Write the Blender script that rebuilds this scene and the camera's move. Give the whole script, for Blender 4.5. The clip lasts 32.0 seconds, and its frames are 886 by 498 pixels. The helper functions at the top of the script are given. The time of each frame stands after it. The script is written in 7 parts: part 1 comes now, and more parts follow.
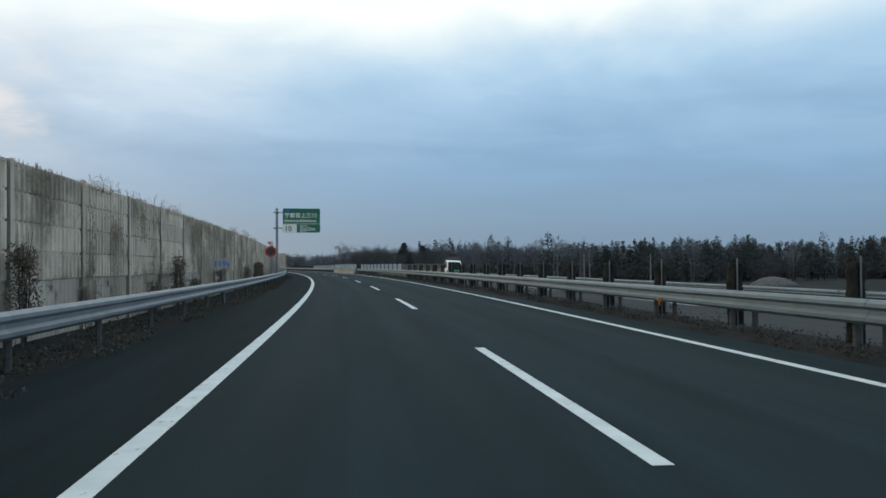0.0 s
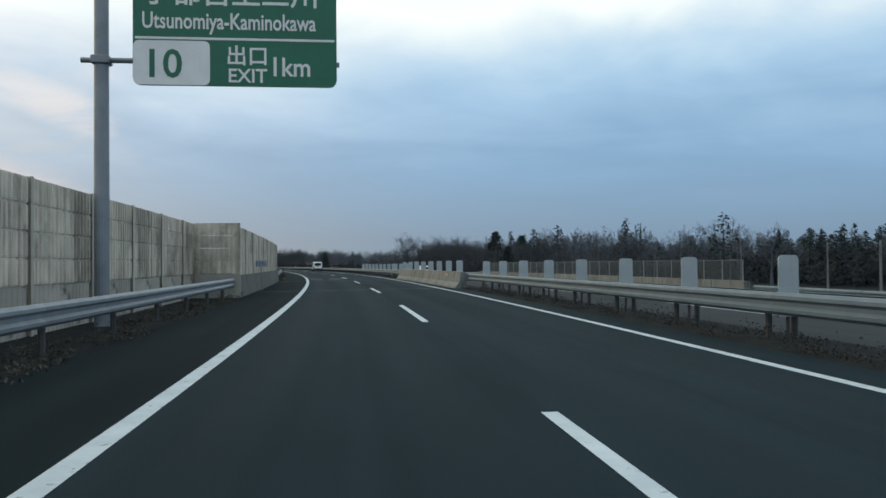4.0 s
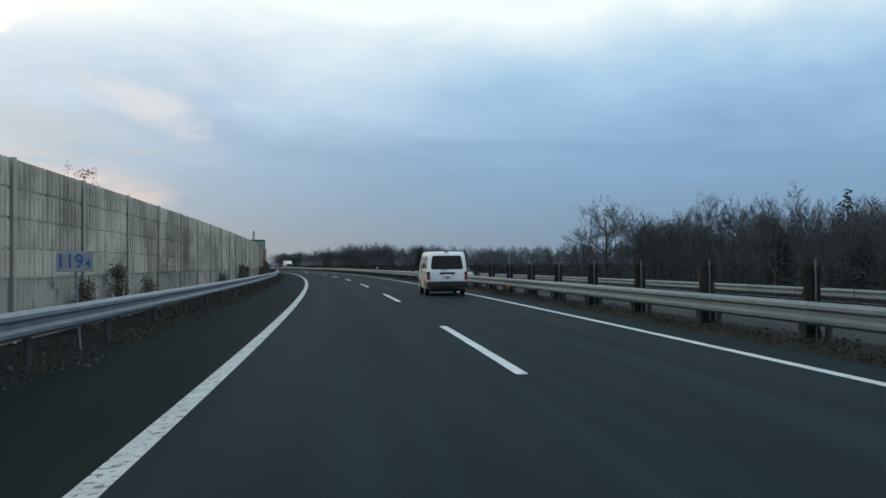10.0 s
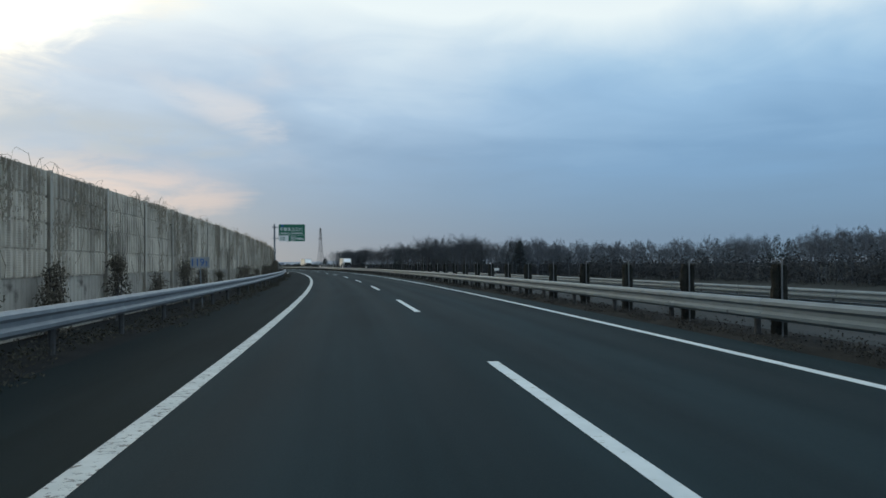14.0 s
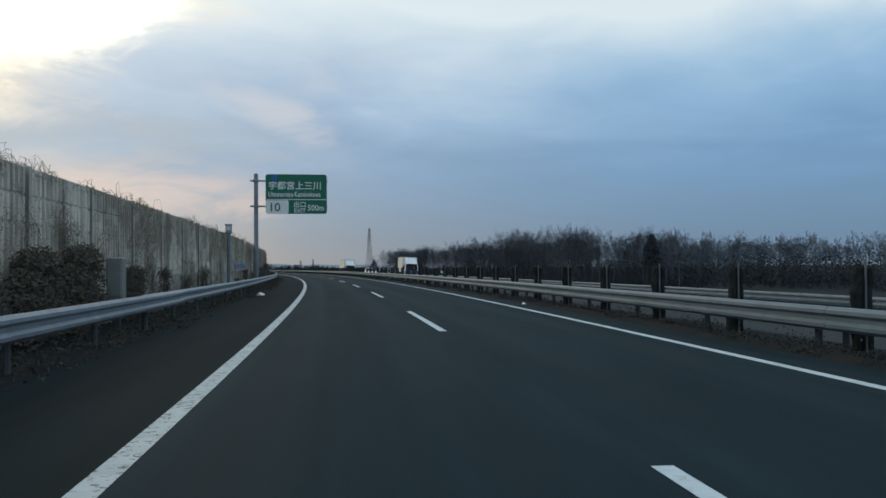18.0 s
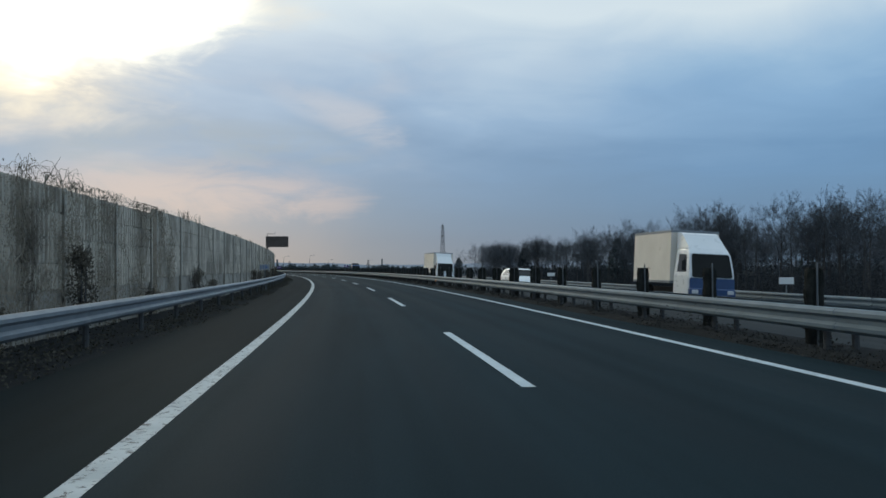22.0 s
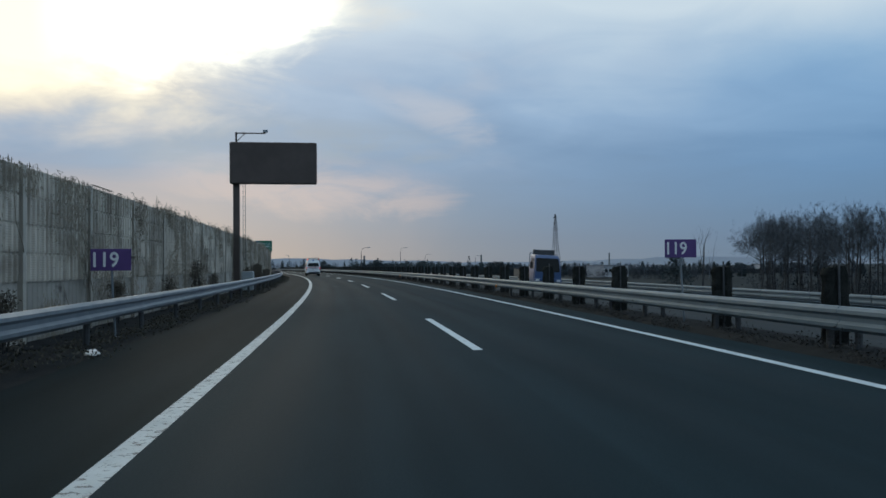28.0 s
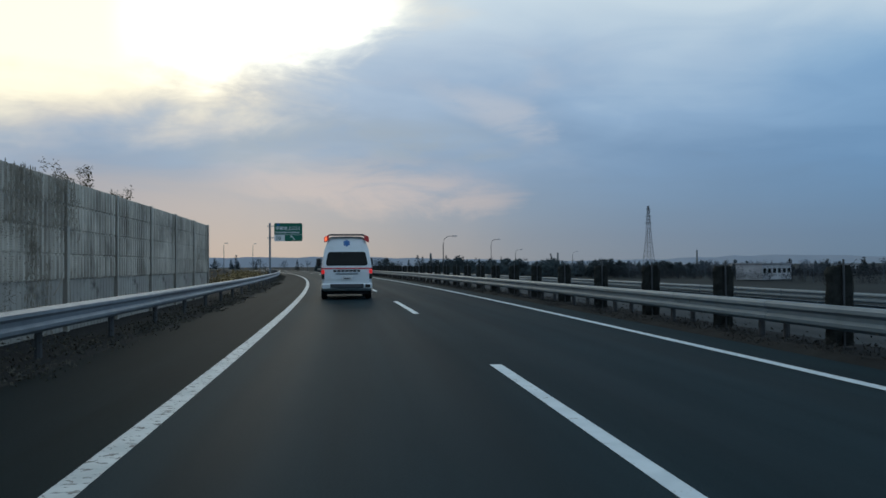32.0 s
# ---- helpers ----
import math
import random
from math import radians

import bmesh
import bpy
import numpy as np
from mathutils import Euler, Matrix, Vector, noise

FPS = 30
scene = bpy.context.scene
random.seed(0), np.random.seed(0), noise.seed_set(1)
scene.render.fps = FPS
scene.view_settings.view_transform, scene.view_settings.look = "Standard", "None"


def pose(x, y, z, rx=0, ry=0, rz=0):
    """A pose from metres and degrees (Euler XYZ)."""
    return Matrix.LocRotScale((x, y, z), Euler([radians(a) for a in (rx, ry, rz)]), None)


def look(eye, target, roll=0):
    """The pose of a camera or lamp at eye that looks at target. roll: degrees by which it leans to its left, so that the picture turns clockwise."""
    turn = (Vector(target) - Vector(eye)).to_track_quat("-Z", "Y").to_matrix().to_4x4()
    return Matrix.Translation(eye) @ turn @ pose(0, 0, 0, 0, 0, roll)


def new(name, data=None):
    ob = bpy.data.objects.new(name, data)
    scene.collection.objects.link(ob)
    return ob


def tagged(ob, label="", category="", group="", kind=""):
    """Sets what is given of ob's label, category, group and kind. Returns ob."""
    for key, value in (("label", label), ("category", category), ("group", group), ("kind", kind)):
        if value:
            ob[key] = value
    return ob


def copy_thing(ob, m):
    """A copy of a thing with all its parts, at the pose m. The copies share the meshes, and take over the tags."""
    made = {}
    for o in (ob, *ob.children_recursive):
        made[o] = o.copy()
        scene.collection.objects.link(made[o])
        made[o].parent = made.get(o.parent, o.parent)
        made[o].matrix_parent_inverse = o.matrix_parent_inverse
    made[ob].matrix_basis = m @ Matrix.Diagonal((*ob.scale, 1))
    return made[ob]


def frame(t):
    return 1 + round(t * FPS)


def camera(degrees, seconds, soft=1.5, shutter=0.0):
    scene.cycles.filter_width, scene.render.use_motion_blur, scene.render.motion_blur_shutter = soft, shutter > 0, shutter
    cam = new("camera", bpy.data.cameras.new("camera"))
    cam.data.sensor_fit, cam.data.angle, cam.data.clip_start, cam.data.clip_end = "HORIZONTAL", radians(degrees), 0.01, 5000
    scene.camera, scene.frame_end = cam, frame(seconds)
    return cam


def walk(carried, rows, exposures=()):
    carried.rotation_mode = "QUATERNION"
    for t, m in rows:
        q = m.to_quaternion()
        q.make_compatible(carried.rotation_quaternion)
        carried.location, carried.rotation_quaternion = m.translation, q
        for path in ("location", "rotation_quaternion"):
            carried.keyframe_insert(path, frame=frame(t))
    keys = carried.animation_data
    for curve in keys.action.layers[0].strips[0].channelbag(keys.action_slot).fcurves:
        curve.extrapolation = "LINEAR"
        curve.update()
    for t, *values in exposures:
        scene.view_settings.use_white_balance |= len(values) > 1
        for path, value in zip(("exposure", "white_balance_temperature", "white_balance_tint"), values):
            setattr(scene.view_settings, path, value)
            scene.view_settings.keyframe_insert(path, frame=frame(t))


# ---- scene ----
# The plan is laid out along the road: s metres ahead along the left edge line, u metres to its right, z up.
KNOT_S = (-50, 100, 250, 400, 550, 700, 850, 1000)
KNOT_K = (0.000695, 0.000819, 0.000831, 0.000744, 0.000774, 0.000805, 0.000809, 0.000809)
S = np.arange(-400.0, 1700.0, 1.0)
_kap = np.interp(S, KNOT_S, KNOT_K)
TH = np.concatenate([[0], np.cumsum((_kap[1:] + _kap[:-1]) / 2)])
TH -= np.interp(0, S, TH)
XX = np.concatenate([[0], np.cumsum(-(np.sin(TH[1:]) + np.sin(TH[:-1])) / 2)])
YY = np.concatenate([[0], np.cumsum((np.cos(TH[1:]) + np.cos(TH[:-1])) / 2)])
XX -= np.interp(0, S, XX)
YY -= np.interp(0, S, YY)


def heading(s):
    return float(np.interp(s, S, TH))


def at(s, u, z=0.0):
    th = heading(s)
    return Vector((float(np.interp(s, S, XX)) + u * math.cos(th), float(np.interp(s, S, YY)) + u * math.sin(th), z))


def frame_at(s, u, z=0.0, turn=0.0):
    """Pose of a thing that stands beside the road: its y runs along the road, its x across it."""
    return Matrix.Translation(at(s, u, z)) @ Matrix.Rotation(heading(s) + radians(turn), 4, "Z")


def fall(u):
    """Height of the paved cross-section: the far carriageway falls away from the median."""
    return -0.052 * max(0.0, u - 8.8)


# ---- camera ----
cam = camera(53.28, 32.0, soft=1.6, shutter=0.0)
ROLL = -0.4626
EYE = 1.286
# seconds, s, u, yaw off the road, pitch
PATH = [
    (0, -5.29, 1.559, -5.63, 1.00),
    (1, 15.83, 1.564, -5.69, 0.96),
    (2, 37.39, 1.641, -5.83, 1.04),
    (3, 59.07, 1.754, -5.90, 1.05),
    (5.5, 113.40, 1.773, -5.24, 0.80),
    (6, 124.39, 1.691, -5.36, 1.31),
    (7, 145.29, 1.552, -5.35, 1.14),
    (8, 166.93, 1.491, -5.34, 1.06),
    (9, 188.56, 1.445, -5.75, 1.00),
    (10, 210.09, 1.496, -5.94, 0.96),
    (11, 231.81, 1.623, -5.98, 0.95),
    (12, 253.54, 1.699, -5.83, 0.96),
    (13, 275.36, 1.754, -5.71, 0.90),
    (14, 296.77, 1.719, -5.49, 0.93),
    (17, 361.04, 1.424, -5.95, 0.98),
    (18, 382.67, 1.500, -6.17, 1.15),
    (19, 404.49, 1.631, -6.32, 0.95),
    (20, 426.50, 1.785, -5.82, 1.01),
    (21, 448.57, 1.767, -5.60, 1.00),
    (22, 470.86, 1.661, -5.51, 1.18),
    (23, 493.44, 1.612, -5.57, 1.05),
    (24, 515.85, 1.501, -5.62, 1.12),
    (25, 538.64, 1.496, -5.62, 1.10),
    (28, 606.90, 1.586, -5.67, 1.07),
    (29, 629.26, 1.579, -5.75, 1.15),
    (30, 651.79, 1.628, -5.69, 0.91),
    (31, 674.48, 1.620, -5.77, 0.74),
    (32, 696.96, 1.654, -5.76, 1.02)
]


def eye_pose(s, u, yaw, pitch):
    p = at(s, u, EYE)
    return pose(p.x, p.y, p.z, 90 + pitch, 0, math.degrees(heading(s)) + yaw) @ pose(0, 0, 0, 0, 0, ROLL)


walk(cam, [(t, eye_pose(s, u, yaw, pitch)) for t, s, u, yaw, pitch in PATH],
     exposures=[(0, 0.14, 6700, 6), (8, 0.08, 6550, 5), (14, -0.08, 6250, 4), (20, -0.33, 5980, 4), (26, -0.45, 5760, 4), (32, -0.57, 5600, 3)])

# ---- world and light ----
SUN_AZ, SUN_EL = radians(36.4), radians(14.8)
SUN_DIR = Vector((-math.sin(SUN_AZ) * math.cos(SUN_EL), math.cos(SUN_AZ) * math.cos(SUN_EL), math.sin(SUN_EL)))


class Nodes:
    """Short hand for building a node tree."""

    def __init__(self, tree):
        self.t = tree
        tree.nodes.clear()

    def add(self, kind, **kw):
        n = self.t.nodes.new(kind)
        for k, v in kw.items():
            if k == "operation":
                n.operation = v
            elif k == "blend_type":
                n.blend_type = v
            elif k == "data_type":
                n.data_type = v
            elif k == "sky_type":
                n.sky_type = v
        return n

    def link(self, a, b):
        self.t.links.new(a, b)

    def math(self, op, a, b=None, c=None, clamp=False):
        n = self.add("ShaderNodeMath", operation=op)
        n.use_clamp = clamp
        for i, v in enumerate((a, b, c)):
            if v is None:
                continue
            if isinstance(v, (int, float)):
                n.inputs[i].default_value = v
            else:
                self.link(v, n.inputs[i])
        return n.outputs[0]

    def smooth(self, x, lo, hi):
        n = self.add("ShaderNodeMapRange")
        n.interpolation_type = "SMOOTHSTEP"
        n.inputs["From Min"].default_value, n.inputs["From Max"].default_value = lo, hi
        self.link(x, n.inputs["Value"])
        return n.outputs["Result"]

    def mix(self, fac, a, b, blend="MIX"):
        n = self.add("ShaderNodeMix", data_type="RGBA", blend_type=blend)
        n.clamp_factor = True
        for sock, v in ((n.inputs[0], fac), (n.inputs[6], a), (n.inputs[7], b)):
            if isinstance(v, (int, float)):
                sock.default_value = v
            elif isinstance(v, tuple):
                sock.default_value = (*v, 1) if len(v) == 3 else v
            else:
                self.link(v, sock)
        return n.outputs[2]

    def noise(self, vec, scale, detail=3.0, rough=0.55, distort=0.0):
        n = self.add("ShaderNodeTexNoise")
        n.inputs["Scale"].default_value = scale
        n.inputs["Detail"].default_value = detail
        n.inputs["Roughness"].default_value = rough
        n.inputs["Distortion"].default_value = distort
        if vec is not None:
            self.link(vec, n.inputs["Vector"])
        return n.outputs[0]

    def ramp(self, x, stops):
        n = self.add("ShaderNodeValToRGB")
        e = n.color_ramp.elements
        while len(e) < len(stops):
            e.new(0.5)
        for el, (p, c) in zip(e, stops):
            el.position, el.color = p, (*c, 1)
        self.link(x, n.inputs[0])
        return n.outputs[0]

    def scaled(self, vec, x, y, z):
        n = self.add("ShaderNodeMapping")
        n.inputs["Scale"].default_value = (x, y, z)
        self.link(vec, n.inputs["Vector"])
        return n.outputs[0]


world = bpy.data.worlds.new("dusk_sky")
scene.world = world
world.use_nodes = True
w = Nodes(world.node_tree)
tc = w.add("ShaderNodeTexCoord").outputs["Generated"]
sep = w.add("ShaderNodeSeparateXYZ")
w.link(tc, sep.inputs[0])
up = sep.outputs[2]
dot = w.add("ShaderNodeVectorMath", operation="DOT_PRODUCT")
w.link(tc, dot.inputs[0])
dot.inputs[1].default_value = SUN_DIR
near_sun = dot.outputs["Value"]
# the cloud sheet, flattened towards the horizon
sheet = w.add("ShaderNodeCombineXYZ")
den = w.math("ADD", w.math("MAXIMUM", up, 0.0), 0.10)
w.link(w.math("DIVIDE", sep.outputs[0], den), sheet.inputs[0])
w.link(w.math("DIVIDE", sep.outputs[1], den), sheet.inputs[1])
big = w.noise(sheet.outputs[0], 0.55, 4.0, 0.5, 0.6)
fine = w.noise(sheet.outputs[0], 1.7, 5.0, 0.55, 0.8)
soft_noise = w.math("ADD", w.math("MULTIPLY", w.math("SUBTRACT", big, 0.5), 0.22),
                    w.math("MULTIPLY", w.math("SUBTRACT", fine, 0.5), 0.07))
lift = w.math("ADD", up, w.math("MULTIPLY", soft_noise, w.smooth(up, 0.02, 0.2)))
clouds = w.ramp(lift, [(0.0, (0.265, 0.325, 0.405)), (0.03, (0.262, 0.330, 0.440)), (0.11, (0.325, 0.442, 0.618)),
                       (0.18, (0.50, 0.615, 0.785)), (0.235, (0.74, 0.81, 0.91)), (0.285, (1.0, 1.04, 1.05)), (0.42, (0.80, 0.91, 1.02)), (1.0, (0.78, 0.95, 1.12))])
# bearing to the left of north, in which the light grows towards the sun
puffs = w.noise(tc, 4.2, 5.0, 0.52, 0.2)
wisps = w.noise(w.scaled(tc, 1.0, 1.0, 2.6), 5.5, 4.0, 0.5, 0.25)
ragged = w.math("ADD", w.math("MULTIPLY", w.math("SUBTRACT", puffs, 0.5), 0.75), w.math("MULTIPLY", w.math("SUBTRACT", wisps, 0.5), 0.25))
plain_bearing = w.math("ARCTAN2", w.math("MULTIPLY", sep.outputs[0], -1.0), sep.outputs[1])
bearing = w.math("ADD", plain_bearing, w.math("MULTIPLY", ragged, 0.42))
away = w.math("SUBTRACT", 1.0, w.smooth(bearing, -0.24, 0.56))
clouds = w.mix(w.math("MULTIPLY", away, w.math("SUBTRACT", 1.0, w.smooth(lift, 0.2, 0.3))), clouds, (0.72, 0.895, 1.01), "MULTIPLY")
# pale peach light low under the cloud edge, and on a few wisps above it
peach = w.math("MULTIPLY", w.smooth(bearing, 0.34, 0.76), w.math("SUBTRACT", 1.0, w.smooth(lift, 0.06, 0.13)))
clouds = w.mix(w.math("MULTIPLY", peach, 0.52), clouds, (0.90, 0.64, 0.52))
streak = w.math("MULTIPLY", w.math("MULTIPLY", w.smooth(wisps, 0.48, 0.74), w.smooth(bearing, 0.22, 0.50)), w.math("MULTIPLY", w.smooth(up, 0.07, 0.15), 0.5))
clouds = w.mix(streak, clouds, (0.98, 0.82, 0.74))
shred = w.math("SUBTRACT", w.noise(w.scaled(tc, 1.0, 1.0, 3.2), 9.0, 6.0, 0.62, 0.5), 0.5)
soft_bearing = w.math("ADD", plain_bearing, w.math("ADD", w.math("MULTIPLY", ragged, 0.26), w.math("MULTIPLY", shred, 0.16)))
soft_up = w.math("ADD", up, w.math("ADD", w.math("MULTIPLY", ragged, 0.10), w.math("MULTIPLY", shred, 0.05)))


def cloud_patch(b0, e0, wide_b, wide_e, tilt):
    """A soft-edged patch of cloud about a bearing and a height."""
    x = w.math("MULTIPLY", w.math("SUBTRACT", soft_bearing, b0), 1 / wide_b)
    y = w.math("SUBTRACT", w.math("SUBTRACT", soft_up, e0), w.math("MULTIPLY", w.math("SUBTRACT", soft_bearing, b0), tilt))
    y = w.math("MULTIPLY", y, 1 / wide_e)
    d = w.math("ADD", w.math("MULTIPLY", x, x), w.math("MULTIPLY", y, y))
    broken = w.smooth(w.math("ADD", shred, w.math("MULTIPLY", ragged, 0.5)), -0.22, 0.16)
    return w.math("MULTIPLY", w.math("SUBTRACT", 1.0, w.smooth(d, 0.0, 1.0)), broken)


clouds = w.mix(w.math("MULTIPLY", cloud_patch(0.55, 0.092, 0.20, 0.042, 0.03), 0.55), clouds, (0.92, 0.68, 0.60))
clouds = w.mix(w.math("MULTIPLY", cloud_patch(0.57, 0.138, 0.22, 0.036, -0.04), 0.75), clouds, (0.44, 0.50, 0.58))
clouds = w.mix(w.math("MULTIPLY", cloud_patch(0.395, 0.174, 0.09, 0.028, 0.3), 0.42), clouds, (1.0, 0.86, 0.80))
# the veiled sun behind the broken cloud edge
edge = w.math("ADD", w.math("SUBTRACT", up, 0.178), w.math("MULTIPLY", w.math("SUBTRACT", plain_bearing, 0.66), 0.08))
edge = w.math("ADD", edge, w.math("ADD", w.math("MULTIPLY", ragged, 0.17), w.math("MULTIPLY", shred, 0.06)))
behind = w.math("SUBTRACT", 1.0, w.smooth(plain_bearing, 1.25, 1.9))
flank = w.math("ADD", soft_bearing, w.math("MINIMUM", w.math("MULTIPLY", w.math("MAXIMUM", w.math("SUBTRACT", up, 0.225), 0.0), 2.6), 0.14))
wide = w.math("MULTIPLY", w.math("MULTIPLY", w.smooth(flank, 0.52, 0.70), w.smooth(edge, -0.045, 0.03)), behind)
clouds = w.mix(w.math("MULTIPLY", wide, 0.92), clouds, (1.30, 1.04, 0.76))
inner = w.math("MULTIPLY", w.math("MULTIPLY", w.smooth(flank, 0.62, 0.76), w.smooth(edge, -0.015, 0.05)), behind)
clouds = w.mix(inner, clouds, (2.1, 1.74, 1.18))
core = w.math("MULTIPLY", w.math("MULTIPLY", w.smooth(near_sun, 0.984, 0.9995), w.smooth(flank, 0.54, 0.68)), w.smooth(edge, 0.0, 0.08))
clouds = w.mix(core, clouds, (3.2, 2.9, 2.3))
sky = w.add("ShaderNodeTexSky", sky_type="NISHITA")
sky.sun_disc = False
sky.sun_elevation, sky.sun_rotation = SUN_EL, -SUN_AZ
thin = w.mix(1.0, sky.outputs[0], (0.06, 0.06, 0.06), "MULTIPLY")
clouds = w.mix(0.9, thin, clouds)
bg = w.add("ShaderNodeBackground")
bg.inputs[1].default_value = 1.0
w.link(clouds, bg.inputs[0])
out = w.add("ShaderNodeOutputWorld")
w.link(bg.outputs[0], out.inputs[0])

sun = bpy.data.lights.new("sun", "SUN")
sun.energy, sun.angle, sun.color = 0.22, radians(14), (1.0, 0.86, 0.68)
new("sun", sun).matrix_world = look(tuple(SUN_DIR * 900), (0, 0, 0))


# ---- materials ----
def surface(name, dark, light, rough=0.7, metal=0.0, scale=3.0, fine=40.0, bump=0.0, vary=0.0, spec=0.5,
            coords="Object", stretch=(1, 1, 1), spots=None, coat=0.0):
    """A plain surface whose colour runs between two tones on two scales, with fine relief; vary shifts it from piece to piece."""
    m = bpy.data.materials.new(name)
    m.use_nodes = True
    n = Nodes(m.node_tree)
    p = n.add("ShaderNodeBsdfPrincipled")
    o = n.add("ShaderNodeOutputMaterial")
    n.link(p.outputs[0], o.inputs[0])
    v = n.scaled(n.add("ShaderNodeTexCoord").outputs[coords], *stretch)
    a = n.noise(v, scale, 4.0, 0.6)
    b = n.noise(v, fine, 3.0, 0.6)
    f = n.math("ADD", n.math("MULTIPLY", n.smooth(a, 0.28, 0.72), 0.65), n.math("MULTIPLY", b, 0.35), clamp=True)
    col = n.mix(f, dark, light)
    if spots:
        tone, lo, hi, sc = spots
        col = n.mix(n.smooth(n.noise(v, sc, 5.0, 0.65, 0.4), lo, hi), col, tone)
    if vary:
        r = n.add("ShaderNodeObjectInfo").outputs["Random"]
        gain = n.math("ADD", n.math("MULTIPLY", r, 2 * vary), 1 - vary)
        h = n.add("ShaderNodeHueSaturation")
        n.link(gain, h.inputs["Value"])
        n.link(col, h.inputs["Color"])
        col = h.outputs[0]
    n.link(col, p.inputs["Base Color"])
    rr = n.math("ADD", n.math("MULTIPLY", n.math("SUBTRACT", b, 0.5), 0.25), rough, clamp=True)
    n.link(rr, p.inputs["Roughness"])
    p.inputs["Metallic"].default_value = metal
    p.inputs["Specular IOR Level"].default_value = spec
    p.inputs["Coat Weight"].default_value = coat
    if bump:
        bn = n.add("ShaderNodeBump")
        bn.inputs["Strength"].default_value = bump
        bn.inputs["Distance"].default_value = 0.02
        n.link(b, bn.inputs["Height"])
        n.link(bn.outputs[0], p.inputs["Normal"])
    return m


def asphalt_material(name, base, wheel_lines, spec=0.011):
    """Worn asphalt: aggregate grain, long stains and slightly polished wheel tracks along the lane (UV: metres across, along)."""
    m = bpy.data.materials.new(name)
    m.use_nodes = True
    n = Nodes(m.node_tree)
    p = n.add("ShaderNodeBsdfPrincipled")
    o = n.add("ShaderNodeOutputMaterial")
    n.link(p.outputs[0], o.inputs[0])
    uv = n.add("ShaderNodeTexCoord").outputs["UV"]
    grain = n.noise(uv, 60.0, 2.0, 0.7)
    blot = n.noise(n.scaled(uv, 1.0, 0.12, 1), 0.9, 4.0, 0.6)
    long = n.noise(n.scaled(uv, 2.2, 0.02, 1), 1.0, 3.0, 0.5)
    f = n.math("ADD", n.math("MULTIPLY", n.smooth(grain, 0.28, 0.72), 0.45), n.math("ADD", n.math("MULTIPLY", n.smooth(blot, 0.3, 0.7), 0.28), n.math("MULTIPLY", n.smooth(long, 0.3, 0.7), 0.27)), clamp=True)
    col = n.mix(f, tuple(c * 0.55 for c in base), tuple(c * 1.45 for c in base))
    sx = n.add("ShaderNodeSeparateXYZ")
    n.link(uv, sx.inputs[0])
    track = None
    for c in wheel_lines:
        d = n.math("ABSOLUTE", n.math("SUBTRACT", sx.outputs[0], c))
        k = n.math("SUBTRACT", 1.0, n.smooth(d, 0.1, 0.55))
        track = k if track is None else n.math("MAXIMUM", track, k)
    col = n.mix(n.math("MULTIPLY", track, 0.35), col, tuple(c * 0.72 for c in base))
    n.link(col, p.inputs["Base Color"])
    n.link(n.math("SUBTRACT", 0.66, n.math("MULTIPLY", track, 0.05)), p.inputs["Roughness"])
    p.inputs["Specular IOR Level"].default_value = spec
    bn = n.add("ShaderNodeBump")
    bn.inputs["Strength"].default_value = 0.2
    bn.inputs["Distance"].default_value = 0.01
    n.link(grain, bn.inputs["Height"])
    n.link(bn.outputs[0], p.inputs["Normal"])
    return m


